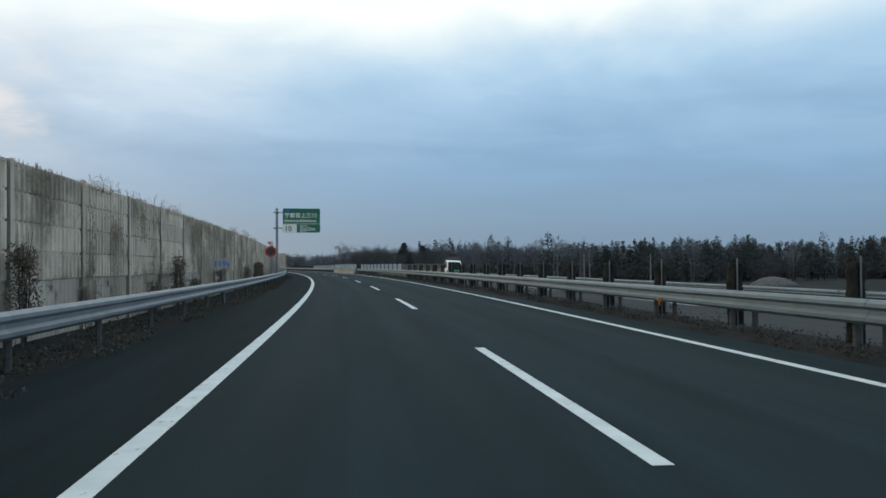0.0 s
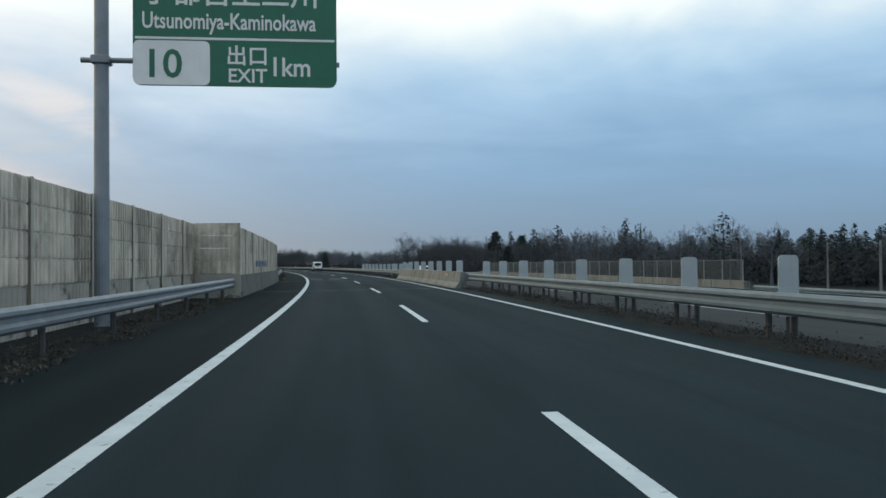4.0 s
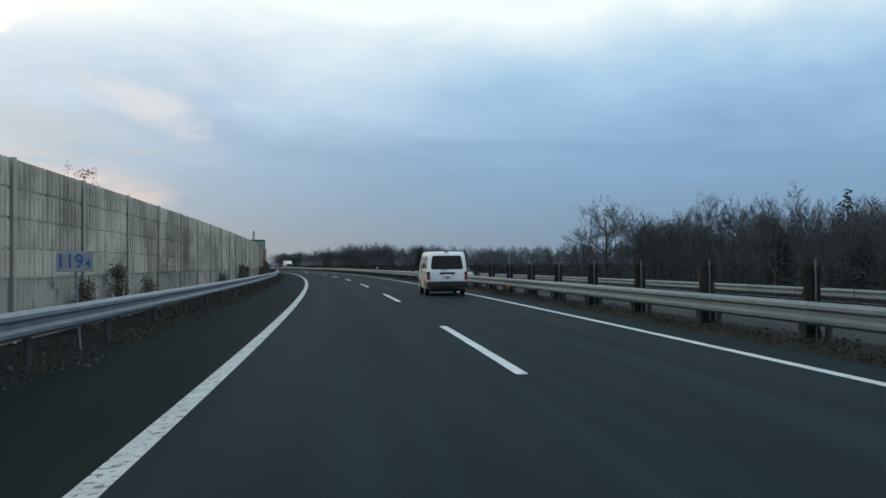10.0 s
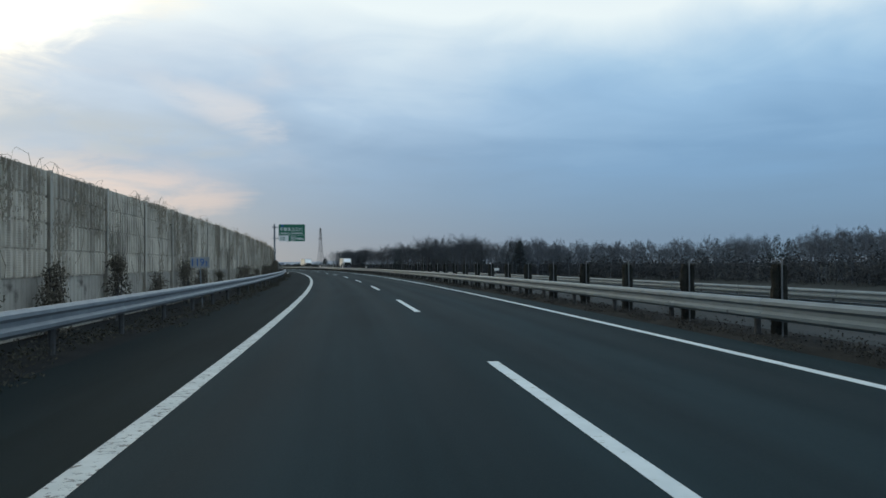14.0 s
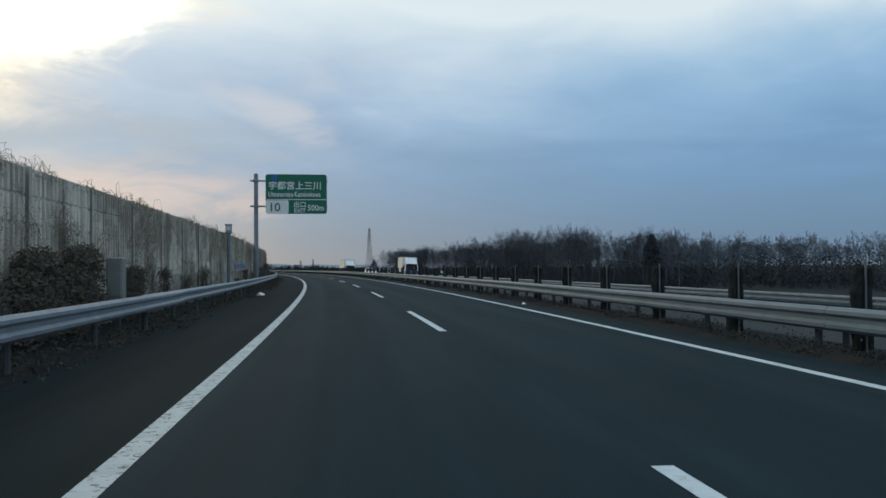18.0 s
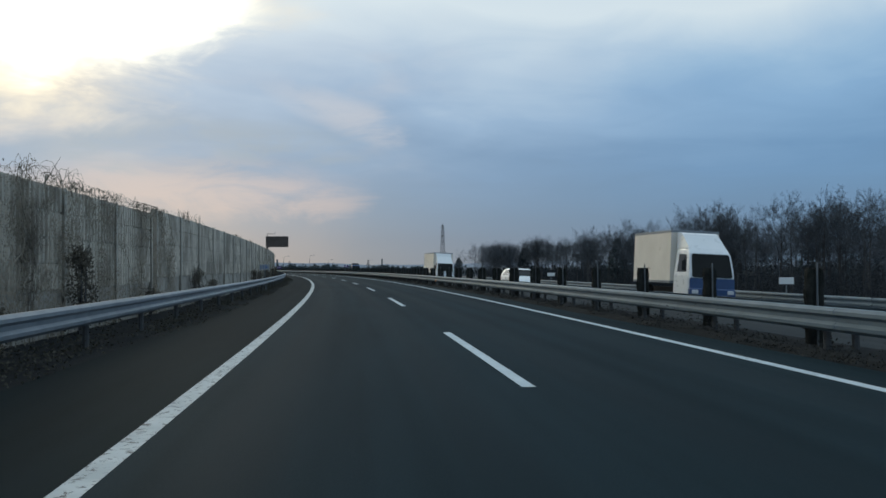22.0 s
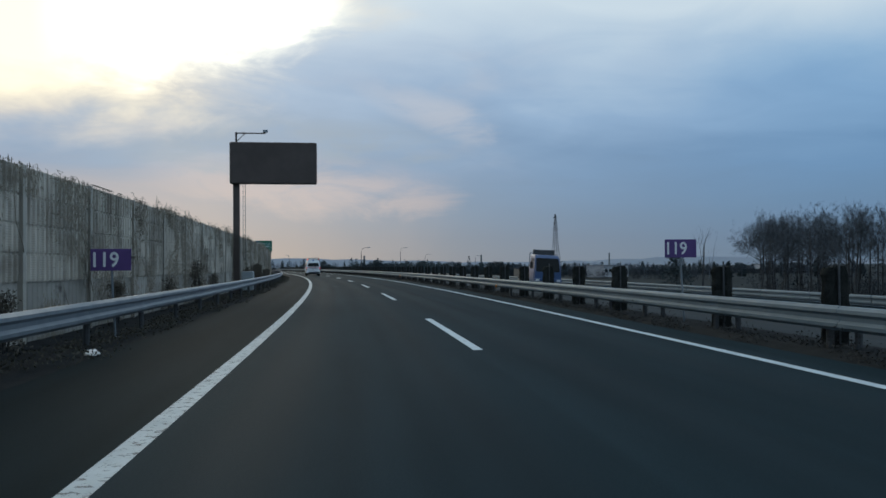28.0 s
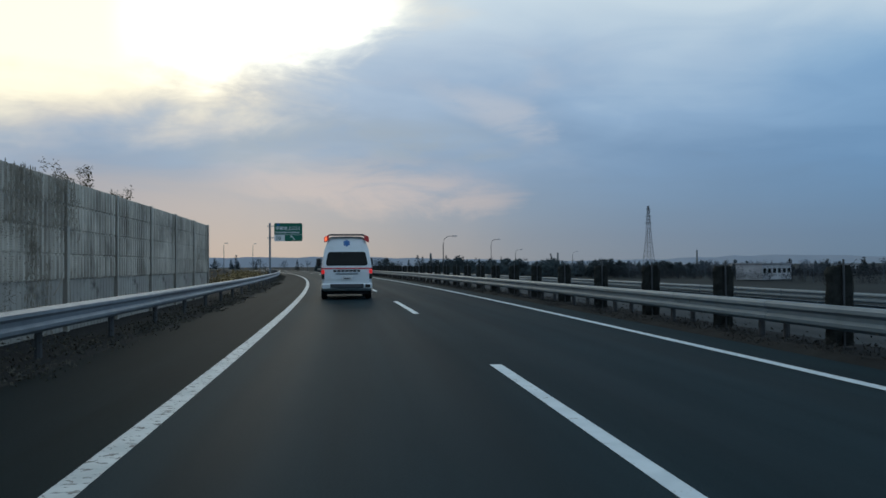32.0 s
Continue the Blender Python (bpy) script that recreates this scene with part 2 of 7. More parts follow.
def louvre_material(name, dark, light):
    """Painted sheet-metal absorber panel: rows of small louvre slots, rust runs and grime."""
    m = bpy.data.materials.new(name)
    m.use_nodes = True
    n = Nodes(m.node_tree)
    p = n.add("ShaderNodeBsdfPrincipled")
    o = n.add("ShaderNodeOutputMaterial")
    n.link(p.outputs[0], o.inputs[0])
    co = n.add("ShaderNodeTexCoord").outputs["Object"]
    info = n.add("ShaderNodeObjectInfo")
    off = n.add("ShaderNodeVectorMath", operation="ADD")
    n.link(co, off.inputs[0])
    n.link(info.outputs["Location"], off.inputs[1])
    v = off.outputs[0]
    sx = n.add("ShaderNodeSeparateXYZ")
    n.link(co, sx.inputs[0])
    wave = n.math("SINE", n.math("MULTIPLY", sx.outputs[2], 2 * math.pi / 0.042))
    slot = n.smooth(wave, 0.1, 0.75)
    rows = n.math("SINE", n.math("MULTIPLY", sx.outputs[1], 2 * math.pi / 0.16))
    slot = n.math("MULTIPLY", slot, n.smooth(rows, -0.55, -0.2))
    a = n.noise(v, 0.8, 4.0, 0.6)
    run = n.noise(n.scaled(v, 6.0, 6.0, 0.35), 1.0, 4.0, 0.65)
    col = n.mix(n.smooth(a, 0.3, 0.7), dark, light)
    col = n.mix(n.math("MULTIPLY", n.smooth(run, 0.46, 0.72), 0.6), col, (0.12, 0.095, 0.07))
    grime = n.noise(n.scaled(v, 0.9, 0.9, 0.6), 0.55, 6.0, 0.68, 0.5)
    col = n.mix(n.math("MULTIPLY", n.smooth(grime, 0.44, 0.66), 0.7), col, (0.13, 0.115, 0.09))
    col = n.mix(n.math("MULTIPLY", slot, 0.2), col, (0.07, 0.062, 0.05))
    gain = n.math("ADD", n.math("MULTIPLY", info.outputs["Random"], 0.22), 0.89)
    h = n.add("ShaderNodeHueSaturation")
    n.link(gain, h.inputs["Value"])
    n.link(col, h.inputs["Color"])
    n.link(h.outputs[0], p.inputs["Base Color"])
    p.inputs["Roughness"].default_value = 0.6
    p.inputs["Specular IOR Level"].default_value = 0.35
    bn = n.add("ShaderNodeBump")
    bn.inputs["Strength"].default_value = 0.16
    bn.inputs["Distance"].default_value = 0.01
    bn.invert = True
    n.link(slot, bn.inputs["Height"])
    n.link(bn.outputs[0], p.inputs["Normal"])
    return m


def glow_material(name, color, strength):
    m = bpy.data.materials.new(name)
    m.use_nodes = True
    p = m.node_tree.nodes["Principled BSDF"]
    p.inputs["Base Color"].default_value = (*color, 1)
    p.inputs["Emission Color"].default_value = (*color, 1)
    p.inputs["Emission Strength"].default_value = strength
    p.inputs["Roughness"].default_value = 0.3
    return m


ASPHALT = asphalt_material("asphalt", (0.0136, 0.0248, 0.0318), (0.85, 2.65, 4.4, 6.15))
# road asphalt again, with the lens vignetting at lower left darkened into its colour
SHOULDER = asphalt_material("vignette_darkened_asphalt", (0.0098, 0.0165, 0.0198), (-9.0,), 0.007)
ASPHALT_FAR = asphalt_material("asphalt_far_carriageway", (0.036, 0.042, 0.046), (11.5, 13.2, 15.0, 16.8))
PAINT = surface("road_paint", (0.33, 0.41, 0.47), (0.48, 0.57, 0.63), 0.6, scale=2.0, fine=30, spots=((0.13, 0.15, 0.16), 0.60, 0.68, 7.0))
PAINT_WORN = surface("worn_road_paint", (0.25, 0.31, 0.35), (0.42, 0.49, 0.53), 0.65, scale=2.0, fine=25, spots=((0.07, 0.085, 0.095), 0.55, 0.61, 11.0))
GALV = surface("galvanised_steel", (0.135, 0.162, 0.19), (0.235, 0.268, 0.30), 0.5, 0.35, scale=1.2, fine=18, vary=0.06, spots=((0.16, 0.155, 0.14), 0.62, 0.8, 2.5))
RAIL_WHITE = surface("rail_paint", (0.064, 0.104, 0.142), (0.122, 0.174, 0.222), 0.6, 0.1, scale=1.0, fine=14, vary=0.06, spots=((0.15, 0.165, 0.17), 0.64, 0.80, 2.0))
# steel toned down: shade under the rails is put into the post colour
POST = surface("rail_post", (0.034, 0.039, 0.044), (0.085, 0.092, 0.10), 0.6, 0.3, scale=4, fine=30, vary=0.1)
LOUVRE = louvre_material("barrier_panel", (0.47, 0.44, 0.375), (0.66, 0.62, 0.535))
BASE_PANEL = surface("barrier_base_panel", (0.26, 0.25, 0.225), (0.40, 0.39, 0.35), 0.85, scale=0.9, fine=14, bump=0.3, vary=0.12, spots=((0.10, 0.095, 0.085), 0.55, 0.75, 1.6))
BARRIER_POST = surface("barrier_post", (0.34, 0.325, 0.285), (0.46, 0.44, 0.385), 0.6, 0.15, scale=2, fine=20, vary=0.1)
CONCRETE = surface("weathered_concrete", (0.098, 0.116, 0.122), (0.185, 0.205, 0.208), 0.9, scale=1.1, fine=18, bump=0.35, vary=0.10, stretch=(1, 1, 0.22), spots=((0.050, 0.056, 0.055), 0.50, 0.70, 2.6))
JOINT = surface("joint_filler", (0.070, 0.084, 0.092), (0.115, 0.132, 0.140), 0.85, scale=1.5, fine=30, spec=0.07)
PATCH = surface("road_patch", (0.040, 0.055, 0.063), (0.072, 0.088, 0.096), 0.92, scale=1.5, fine=60, spec=0.07)
SOIL = surface("verge_soil", (0.009, 0.011, 0.0125), (0.023, 0.026, 0.028), 0.95, scale=1.6, fine=22, bump=0.6, spec=0.06)
FIELD = surface("winter_field", (0.010, 0.015, 0.018), (0.024, 0.030, 0.032), 0.95, scale=0.02, fine=0.6, spec=0.06)
DRY = surface("dry_leaves", (0.018, 0.021, 0.018), (0.112, 0.106, 0.086), 0.9, scale=1.6, fine=14, spec=0.06)
CLIMBER = surface("climbing_stems", (0.060, 0.056, 0.048), (0.135, 0.122, 0.10), 0.9, scale=1.0, fine=10, spec=0.06)
DRY_DARK = surface("median_dead_leaves", (0.012, 0.015, 0.017), (0.074, 0.074, 0.071), 0.9, scale=2.2, fine=14, spec=0.06)
DRY_GRASS = surface("dry_grass", (0.13, 0.10, 0.045), (0.26, 0.20, 0.10), 0.9, scale=0.5, fine=6, spec=0.06)
VINE = surface("vine_stems", (0.17, 0.152, 0.122), (0.33, 0.298, 0.242), 0.9, scale=0.7, fine=8, spec=0.06)
SHRUB = surface("shrub_leaves", (0.060, 0.057, 0.047), (0.135, 0.123, 0.100), 0.85, scale=2.5, fine=12, spec=0.06)
BARK = surface("bark", (0.035, 0.038, 0.042), (0.09, 0.092, 0.096), 0.95, scale=1.5, fine=20, vary=0.25, spec=0.06)
# TWIG leans blue and its far copy is paler and bluer: haze put into the colour
TWIG = surface("twigs", (0.040, 0.048, 0.058), (0.086, 0.096, 0.110), 0.95, scale=0.3, fine=3, vary=0.3, spec=0.06)
NEEDLE = surface("conifer_needles", (0.017, 0.026, 0.031), (0.044, 0.058, 0.063), 0.9, scale=0.5, fine=4, vary=0.3, spec=0.06)
TWIG_HAZED = surface("hazed_twigs", (0.066, 0.080, 0.100), (0.120, 0.138, 0.165), 0.95, scale=0.05, fine=0.6, spec=0.06)
LEAF_BROWN = surface("withered_leaves", (0.055, 0.05, 0.03), (0.14, 0.11, 0.06), 0.9, scale=1.0, fine=8, spec=0.1)
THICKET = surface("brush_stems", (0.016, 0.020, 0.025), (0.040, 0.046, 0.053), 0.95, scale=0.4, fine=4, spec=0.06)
GREEN = surface("sign_green", (0.004, 0.105, 0.062), (0.006, 0.135, 0.08), 0.45, scale=1.5, fine=10)
SIGN_WHITE = surface("sign_white", (0.62, 0.64, 0.65), (0.76, 0.78, 0.78), 0.45, scale=2, fine=12)
KM_WHITE = surface("kilometre_plate", (0.24, 0.26, 0.28), (0.34, 0.36, 0.38), 0.5, scale=3, fine=15)
SIGN_BLUE = surface("sign_blue", (0.02, 0.10, 0.32), (0.03, 0.13, 0.38), 0.45, scale=2, fine=12)
SIGN_PURPLE = surface("sign_purple", (0.06, 0.03, 0.14), (0.09, 0.045, 0.18), 0.45, scale=2, fine=12)
RED = surface("red_paint", (0.42, 0.02, 0.018), (0.55, 0.035, 0.03), 0.4, scale=2, fine=12)
DARK = surface("dark_steel", (0.018, 0.019, 0.02), (0.05, 0.05, 0.052), 0.5, 0.2, scale=2, fine=14)
BROWN_STEEL = surface("brown_painted_steel", (0.045, 0.035, 0.03), (0.085, 0.068, 0.06), 0.55, 0.1, scale=1, fine=10)
BRUSH = surface("anti_glare_bristle", (0.010, 0.012, 0.012), (0.032, 0.035, 0.033), 0.85, scale=6, fine=60, bump=0.8, vary=0.2, spec=0.06)
PLATE = surface("anti_glare_plate", (0.28, 0.33, 0.36), (0.38, 0.43, 0.46), 0.5, scale=1.5, fine=12, vary=0.06)
AMBER = surface("amber_reflector", (0.50, 0.17, 0.02), (0.62, 0.24, 0.03), 0.3, scale=6, fine=40)
CAR_WHITE = surface("white_car_paint", (0.60, 0.65, 0.68), (0.68, 0.72, 0.745), 0.3, scale=0.6, fine=3, coat=0.4)
CAR_SILVER = surface("silver_car_paint", (0.20, 0.215, 0.225), (0.28, 0.295, 0.305), 0.35, 0.5, scale=1, fine=8, coat=0.5)
CAR_GREEN = surface("green_truck_paint", (0.01, 0.16, 0.12), (0.015, 0.21, 0.16), 0.35, scale=1, fine=8, coat=0.3)
CAR_BLUE = surface("blue_truck_paint", (0.018, 0.045, 0.13), (0.03, 0.07, 0.18), 0.35, scale=1, fine=8, coat=0.3)
BOX_BODY = surface("box_body_panel", (0.56, 0.54, 0.48), (0.70, 0.68, 0.62), 0.5, scale=0.6, fine=5, spots=((0.42, 0.39, 0.33), 0.58, 0.8, 1.2))
GLASS = surface("tinted_glass", (0.008, 0.010, 0.011), (0.014, 0.017, 0.018), 0.10, scale=1, fine=3, spec=0.12)
TYRE = surface("tyre_rubber", (0.012, 0.012, 0.012), (0.03, 0.03, 0.03), 0.85, scale=6, fine=40, spec=0.1)
RIM = surface("wheel_rim", (0.30, 0.31, 0.32), (0.46, 0.47, 0.48), 0.35, 0.8, scale=6, fine=30)
TRIM = surface("black_trim", (0.02, 0.021, 0.022), (0.04, 0.041, 0.042), 0.6, scale=4, fine=30, spec=0.12)
LAMP_RED = glow_material("tail_lamp_lit", (0.85, 0.03, 0.03), 0.55)
LAMP_OFF = surface("tail_lamp_lens", (0.20, 0.012, 0.012), (0.28, 0.02, 0.02), 0.2, scale=4, fine=20)
BEACON = glow_material("beacon_lit", (1.0, 0.16, 0.05), 1.6)
HEAD_LENS = surface("headlamp_lens", (0.45, 0.47, 0.49), (0.62, 0.64, 0.66), 0.12, scale=3, fine=16)
WALL_PAINT = surface("building_wall", (0.34, 0.35, 0.37), (0.45, 0.46, 0.48), 0.8, scale=0.4, fine=4)
ROOF_PAINT = surface("building_roof", (0.14, 0.15, 0.17), (0.24, 0.25, 0.27), 0.7, scale=0.4, fine=4)
# blue-grey air haze mixed into the hills' own colour
HILL = surface("haze_tinted_hills", (0.17, 0.21, 0.27), (0.20, 0.24, 0.30), 1.0, scale=0.002, fine=0.02)
GRAVEL = surface("gravel", (0.045, 0.052, 0.058), (0.10, 0.108, 0.115), 0.9, scale=1.0, fine=9, bump=0.5, spec=0.1)
ROD = surface("anti_glare_rod", (0.075, 0.088, 0.10), (0.14, 0.155, 0.17), 0.6, 0.2, scale=4, fine=20)
STAINED = surface("stained_parapet", (0.066, 0.076, 0.072), (0.130, 0.140, 0.132), 0.9, scale=1.1, fine=18, bump=0.35, vary=0.08, stretch=(1, 1, 0.22), spots=((0.038, 0.042, 0.038), 0.48, 0.70, 2.2))
PHONE_GREY = surface("phone_housing", (0.13, 0.14, 0.14), (0.20, 0.21, 0.21), 0.6, scale=2, fine=15)
PLASTIC = surface("litter_plastic", (0.6, 0.6, 0.58), (0.75, 0.75, 0.73), 0.5, scale=8, fine=40)


# ---- mesh helpers ----
class Geo:
    """Collects vertices and faces of one part."""

    def __init__(self):
        self.v, self.f, self.uv = [], [], None

    def loft(self, rings, caps=True, closed=True):
        base = len(self.v)
        k = len(rings[0])
        for r in rings:
            self.v += [tuple(p) for p in r]
        for i in range(len(rings) - 1):
            for j in range(k if closed else k - 1):
                a, b = base + i * k + j, base + i * k + (j + 1) % k
                self.f.append((a, b, b + k, a + k))
        if caps:
            self.f.append(tuple(base + j for j in reversed(range(k))))
            self.f.append(tuple(base + (len(rings) - 1) * k + j for j in range(k)))
        return self

    def box(self, x0, x1, y0, y1, z0, z1, c=0.0):
        """A box with its edges cut off by c."""
        if c <= 0:
            self.loft([[(x0, y0, z0), (x1, y0, z0), (x1, y1, z0), (x0, y1, z0)], [(x0, y0, z1), (x1, y0, z1), (x1, y1, z1), (x0, y1, z1)]])
            return self

        def ring(i, z):
            a, b, d, e = x0 + i, x1 - i, y0 + i, y1 - i
            return [(a + c, d, z), (b - c, d, z), (b, d + c, z), (b, e - c, z), (b - c, e, z), (a + c, e, z), (a, e - c, z), (a, d + c, z)]
        self.loft([ring(c, z0), ring(0, z0 + c), ring(0, z1 - c), ring(c, z1)])
        return self

    def tube(self, pts, radii, n=6, caps=True):
        """A round bar through the points."""
        if not hasattr(radii, "__len__"):
            radii = [radii] * len(pts)
        pts = [Vector(p) for p in pts]
        rings = []
        for i, p in enumerate(pts):
            d = (pts[min(i + 1, len(pts) - 1)] - pts[max(i - 1, 0)]).normalized()
            a = d.orthogonal().normalized() if abs(d.z) > 0.99 else d.cross(Vector((0, 0, 1))).normalized()
            b = d.cross(a).normalized()
            rings.append([p + radii[i] * (math.cos(2 * math.pi * j / n) * a + math.sin(2 * math.pi * j / n) * b) for j in range(n)])
        return self.loft(rings, caps)

    def disc(self, c, axis, r, depth, n=20, bevel=0.0):
        """A round plate or wheel: centre, axis 'x' or 'y', radius, depth."""
        rings = []
        steps = [(-depth / 2, r - bevel), (-depth / 2 + bevel, r), (depth / 2 - bevel, r), (depth / 2, r - bevel)] if bevel else [(-depth / 2, r), (depth / 2, r)]
        for o, q in steps:
            ring = []
            for j in range(n):
                a, b = q * math.cos(2 * math.pi * j / n), q * math.sin(2 * math.pi * j / n)
                ring.append((c[0] + o, c[1] + a, c[2] + b) if axis == "x" else (c[0] + a, c[1] - o, c[2] + b))
            rings.append(ring)
        return self.loft(rings)

    def sheet(self, pts, normal, t=0.01):
        """A flat polygon given depth along the normal."""
        nrm = Vector(normal) * t
        return self.loft([[Vector(p) for p in pts], [Vector(p) + nrm for p in pts]])

    def quad(self, a, b, c, d):
        i = len(self.v)
        self.v += [tuple(a), tuple(b), tuple(c), tuple(d)]
        self.f.append((i, i + 1, i + 2, i + 3))

    def mesh(self, name, smooth=False):
        me = bpy.data.meshes.new(name)
        me.from_pydata(self.v, [], self.f)
        if smooth:
            me.polygons.foreach_set("use_smooth", [True] * len(me.polygons))
        me.update()
        return me


def fix_normals(me):
    bm = bmesh.new()
    bm.from_mesh(me)
    bmesh.ops.recalc_face_normals(bm, faces=bm.faces)
    bm.to_mesh(me)
    bm.free()


def piece(name, me, parent=None, m=None, label=""):
    """One mesh object, alone or as a part."""
    ob = new(name, me)
    if parent:
        ob.parent = parent
    if m is not None:
        ob.matrix_basis = m
    if label:
        ob["label"] = label
    return ob


def part(name, geo, material, parent=None, label="", smooth=False, m=None):
    me = geo.mesh(name, smooth)
    fix_normals(me)
    me.materials.append(material)
    return piece(name, me, parent, m, label)


def thing(name, label, category, m=None, group="", kind=""):
    e = new(name)
    e.empty_display_size = 0.2
    if m is not None:
        e.matrix_basis = m
    return tagged(e, label, category, group, kind)


def ribbon(name, prof, s0, s1, material, step=4.0, label="", category="", kind="structure"):
    """A strip along the road with the cross-section prof [(u, z), ...]; UV in metres."""
    n = max(2, int(math.ceil((s1 - s0) / step)) + 1)
    ss = np.linspace(s0, s1, n)
    th = np.interp(ss, S, TH)
    x0, y0 = np.interp(ss, S, XX), np.interp(ss, S, YY)
    k = len(prof)
    v, f, uvs = [], [], []
    for i in range(n):
        for u, z in prof:
            v.append((x0[i] + u * math.cos(th[i]), y0[i] + u * math.sin(th[i]), z))
            uvs.append((u, ss[i]))
    for i in range(n - 1):
        for j in range(k - 1):
            a = i * k + j
            f.append((a, a + 1, a + k + 1, a + k))
    me = bpy.data.meshes.new(name)
    me.from_pydata(v, [], f)
    layer = me.uv_layers.new(name="UVMap")
    idx = np.empty(len(me.loops), dtype=np.int32)
    me.loops.foreach_get("vertex_index", idx)
    layer.data.foreach_set("uv", np.array(uvs, dtype=np.float32)[idx].ravel())
    me.materials.append(material)
    ob = new(name, me)
    return tagged(ob, label, category, "", kind)


def lettering(name, words, size, material, parent, m, squeeze=1.0):
    """Raised flat letters in the built-in font, their lower left corner at m."""
    cu = bpy.data.curves.new(name, "FONT")
    cu.body, cu.size, cu.extrude, cu.resolution_u = words, size, 0.004, 3
    cu.offset = size * 0.014
    tmp = bpy.data.objects.new(name + "_src", cu)
    scene.collection.objects.link(tmp)
    dg = bpy.context.evaluated_depsgraph_get()
    me = bpy.data.meshes.new_from_object(tmp.evaluated_get(dg))
    bpy.data.objects.remove(tmp)
    xs = [v.co.x for v in me.vertices]
    if xs:
        lo, hi = min(xs), max(xs)
        for v in me.vertices:
            v.co.x = (v.co.x - lo) * squeeze
    me.name = name
    me.materials.clear()
    me.materials.append(material)
    return piece(name, me, parent, m)


# ---- ground and carriageways ----
END = 1250.0
BEGIN = -60.0
g = Geo()
N = 44
rad = [0, 60, 150, 300, 500, 800, 1200, 1800, 2700, 4200]
for i, r in enumerate(rad):
    for j in range(N):
        a = 2 * math.pi * j / N
        g.v.append((-120 + r * math.cos(a), 420 + r * math.sin(a), -4.2 + 0.0015 * r * (math.sin(3 * a) * 0.3)))
for i in range(len(rad) - 1):
    for j in range(N):
        a, b = i * N + j, i * N + (j + 1) % N
        g.f.append((a, b, b + N, a + N))
tagged(part("ground", g, FIELD), "brown winter fields stretching away below the embankment", "ground", "", "structure")
ribbon("embankment_left", [(-14, -4.3), (-4.6, 0.02), (-2.1, -0.012)], BEGIN, END, SOIL, label="bare soil verge and bank beside the near carriageway", category="verge")
ribbon("embankment_right", [(19.4, fall(19.4) - 0.012), (21.2, fall(21.2) + 0.02), (28.5, -4.3)], BEGIN, END, SOIL, label="dark grassy bank beyond the far carriageway", category="verge")
# same asphalt as the road; its darker colour imitates vignetting
ribbon("shoulder", [(-2.1, 0), (-0.1, 0)], BEGIN, END, SHOULDER, label="asphalt shoulder beside the edge line, darkened in colour for lens vignetting", category="road")
ribbon("road", [(-0.1, 0), (1.7, 0), (3.5, 0), (7.0, 0), (7.9, 0)], BEGIN, END, ASPHALT, label="dark grey worn asphalt of the two-lane carriageway", category="road")
ribbon("median_strip", [(7.9, -0.01), (8.2, 0.05), (8.8, 0.02), (9.5, 0.0), (9.8, fall(9.8) - 0.01)], BEGIN, END, SOIL, label="narrow soil median strip between the carriageways", category="median")
ribbon("opposite_road", [(9.8, fall(9.8)), (14.1, fall(14.1)), (19.4, fall(19.4))], BEGIN, END, ASPHALT_FAR, label="grey asphalt of the oncoming carriageway", category="road")
# painted lines
ribbon("edge_line", [(-0.1, 0.004), (0.1, 0.004)], BEGIN, 170, PAINT, 2, "solid white edge line on asphalt", "road marking")
ribbon("edge_line", [(-0.1, 0.004), (0.1, 0.004)], 170, END, PAINT_WORN, 2, "worn flaking white edge line on asphalt", "road marking")
ribbon("edge_line", [(6.92, 0.004), (7.08, 0.004)], BEGIN, END, PAINT, 2, "solid white line beside the median", "road marking")
ribbon("edge_line", [(17.5, fall(17.5) + 0.004), (17.7, fall(17.7) + 0.004)], BEGIN, END, PAINT, 4, "white line of the oncoming carriageway", "road marking")
for i in range(-3, 50):
    d = ribbon("lane_dash", [(3.425, 0.004), (3.575, 0.004)], 20 * i + 0.146, 20 * i + 8.146, PAINT, 2, "white lane dash painted on asphalt", "road marking")
    d["group"] = "lane dashes of the near carriageway"
for i in range(-1, 36):
    d = ribbon("lane_dash", [(14.02, fall(14.02) + 0.004), (14.18, fall(14.18) + 0.004)], 20 * i + 5, 20 * i + 13, PAINT, 4, "white lane dash of the oncoming carriageway", "road marking")
    d["group"] = "lane dashes of the oncoming carriageway"
# bridge joints and the patched asphalt behind the last one
for s, w0 in ((124.2, 0.3), (150.35, 0.45)):
    q = Geo()
    for u0, u1 in ((-2.2, 2.7), (2.7, 7.7)):
        q.quad(at(s + 0.31 * u0, u0, 0.003), at(s + 0.31 * u1, u1, 0.003), at(s + 0.31 * u1 + w0, u1, 0.003), at(s + 0.31 * u0 + w0, u0, 0.003))
    tagged(part("expansion_joint", q, JOINT), "pale skewed strip of a bridge expansion joint across the road", "joint", "", "structure")
for u0, u1 in ((0.25, 1.35), (1.95, 3.1)):
    ribbon("road_patch", [(u0, 0.003), (u1, 0.003)], 156.3, 163.0, PATCH, 1, "lighter rectangular asphalt patch", "road patch")


def rel(parent, m):
    return parent.matrix_basis.inverted() @ m


# ---- guard rails ----
WAVE = [(0.0, 0.175), (0.03, 0.168), (0.075, 0.125), (0.078, 0.075), (0.022, 0.03), (0.022, -0.03), (0.078, -0.075), (0.075, -0.125), (0.03, -0.168), (0.0, -0.175)]


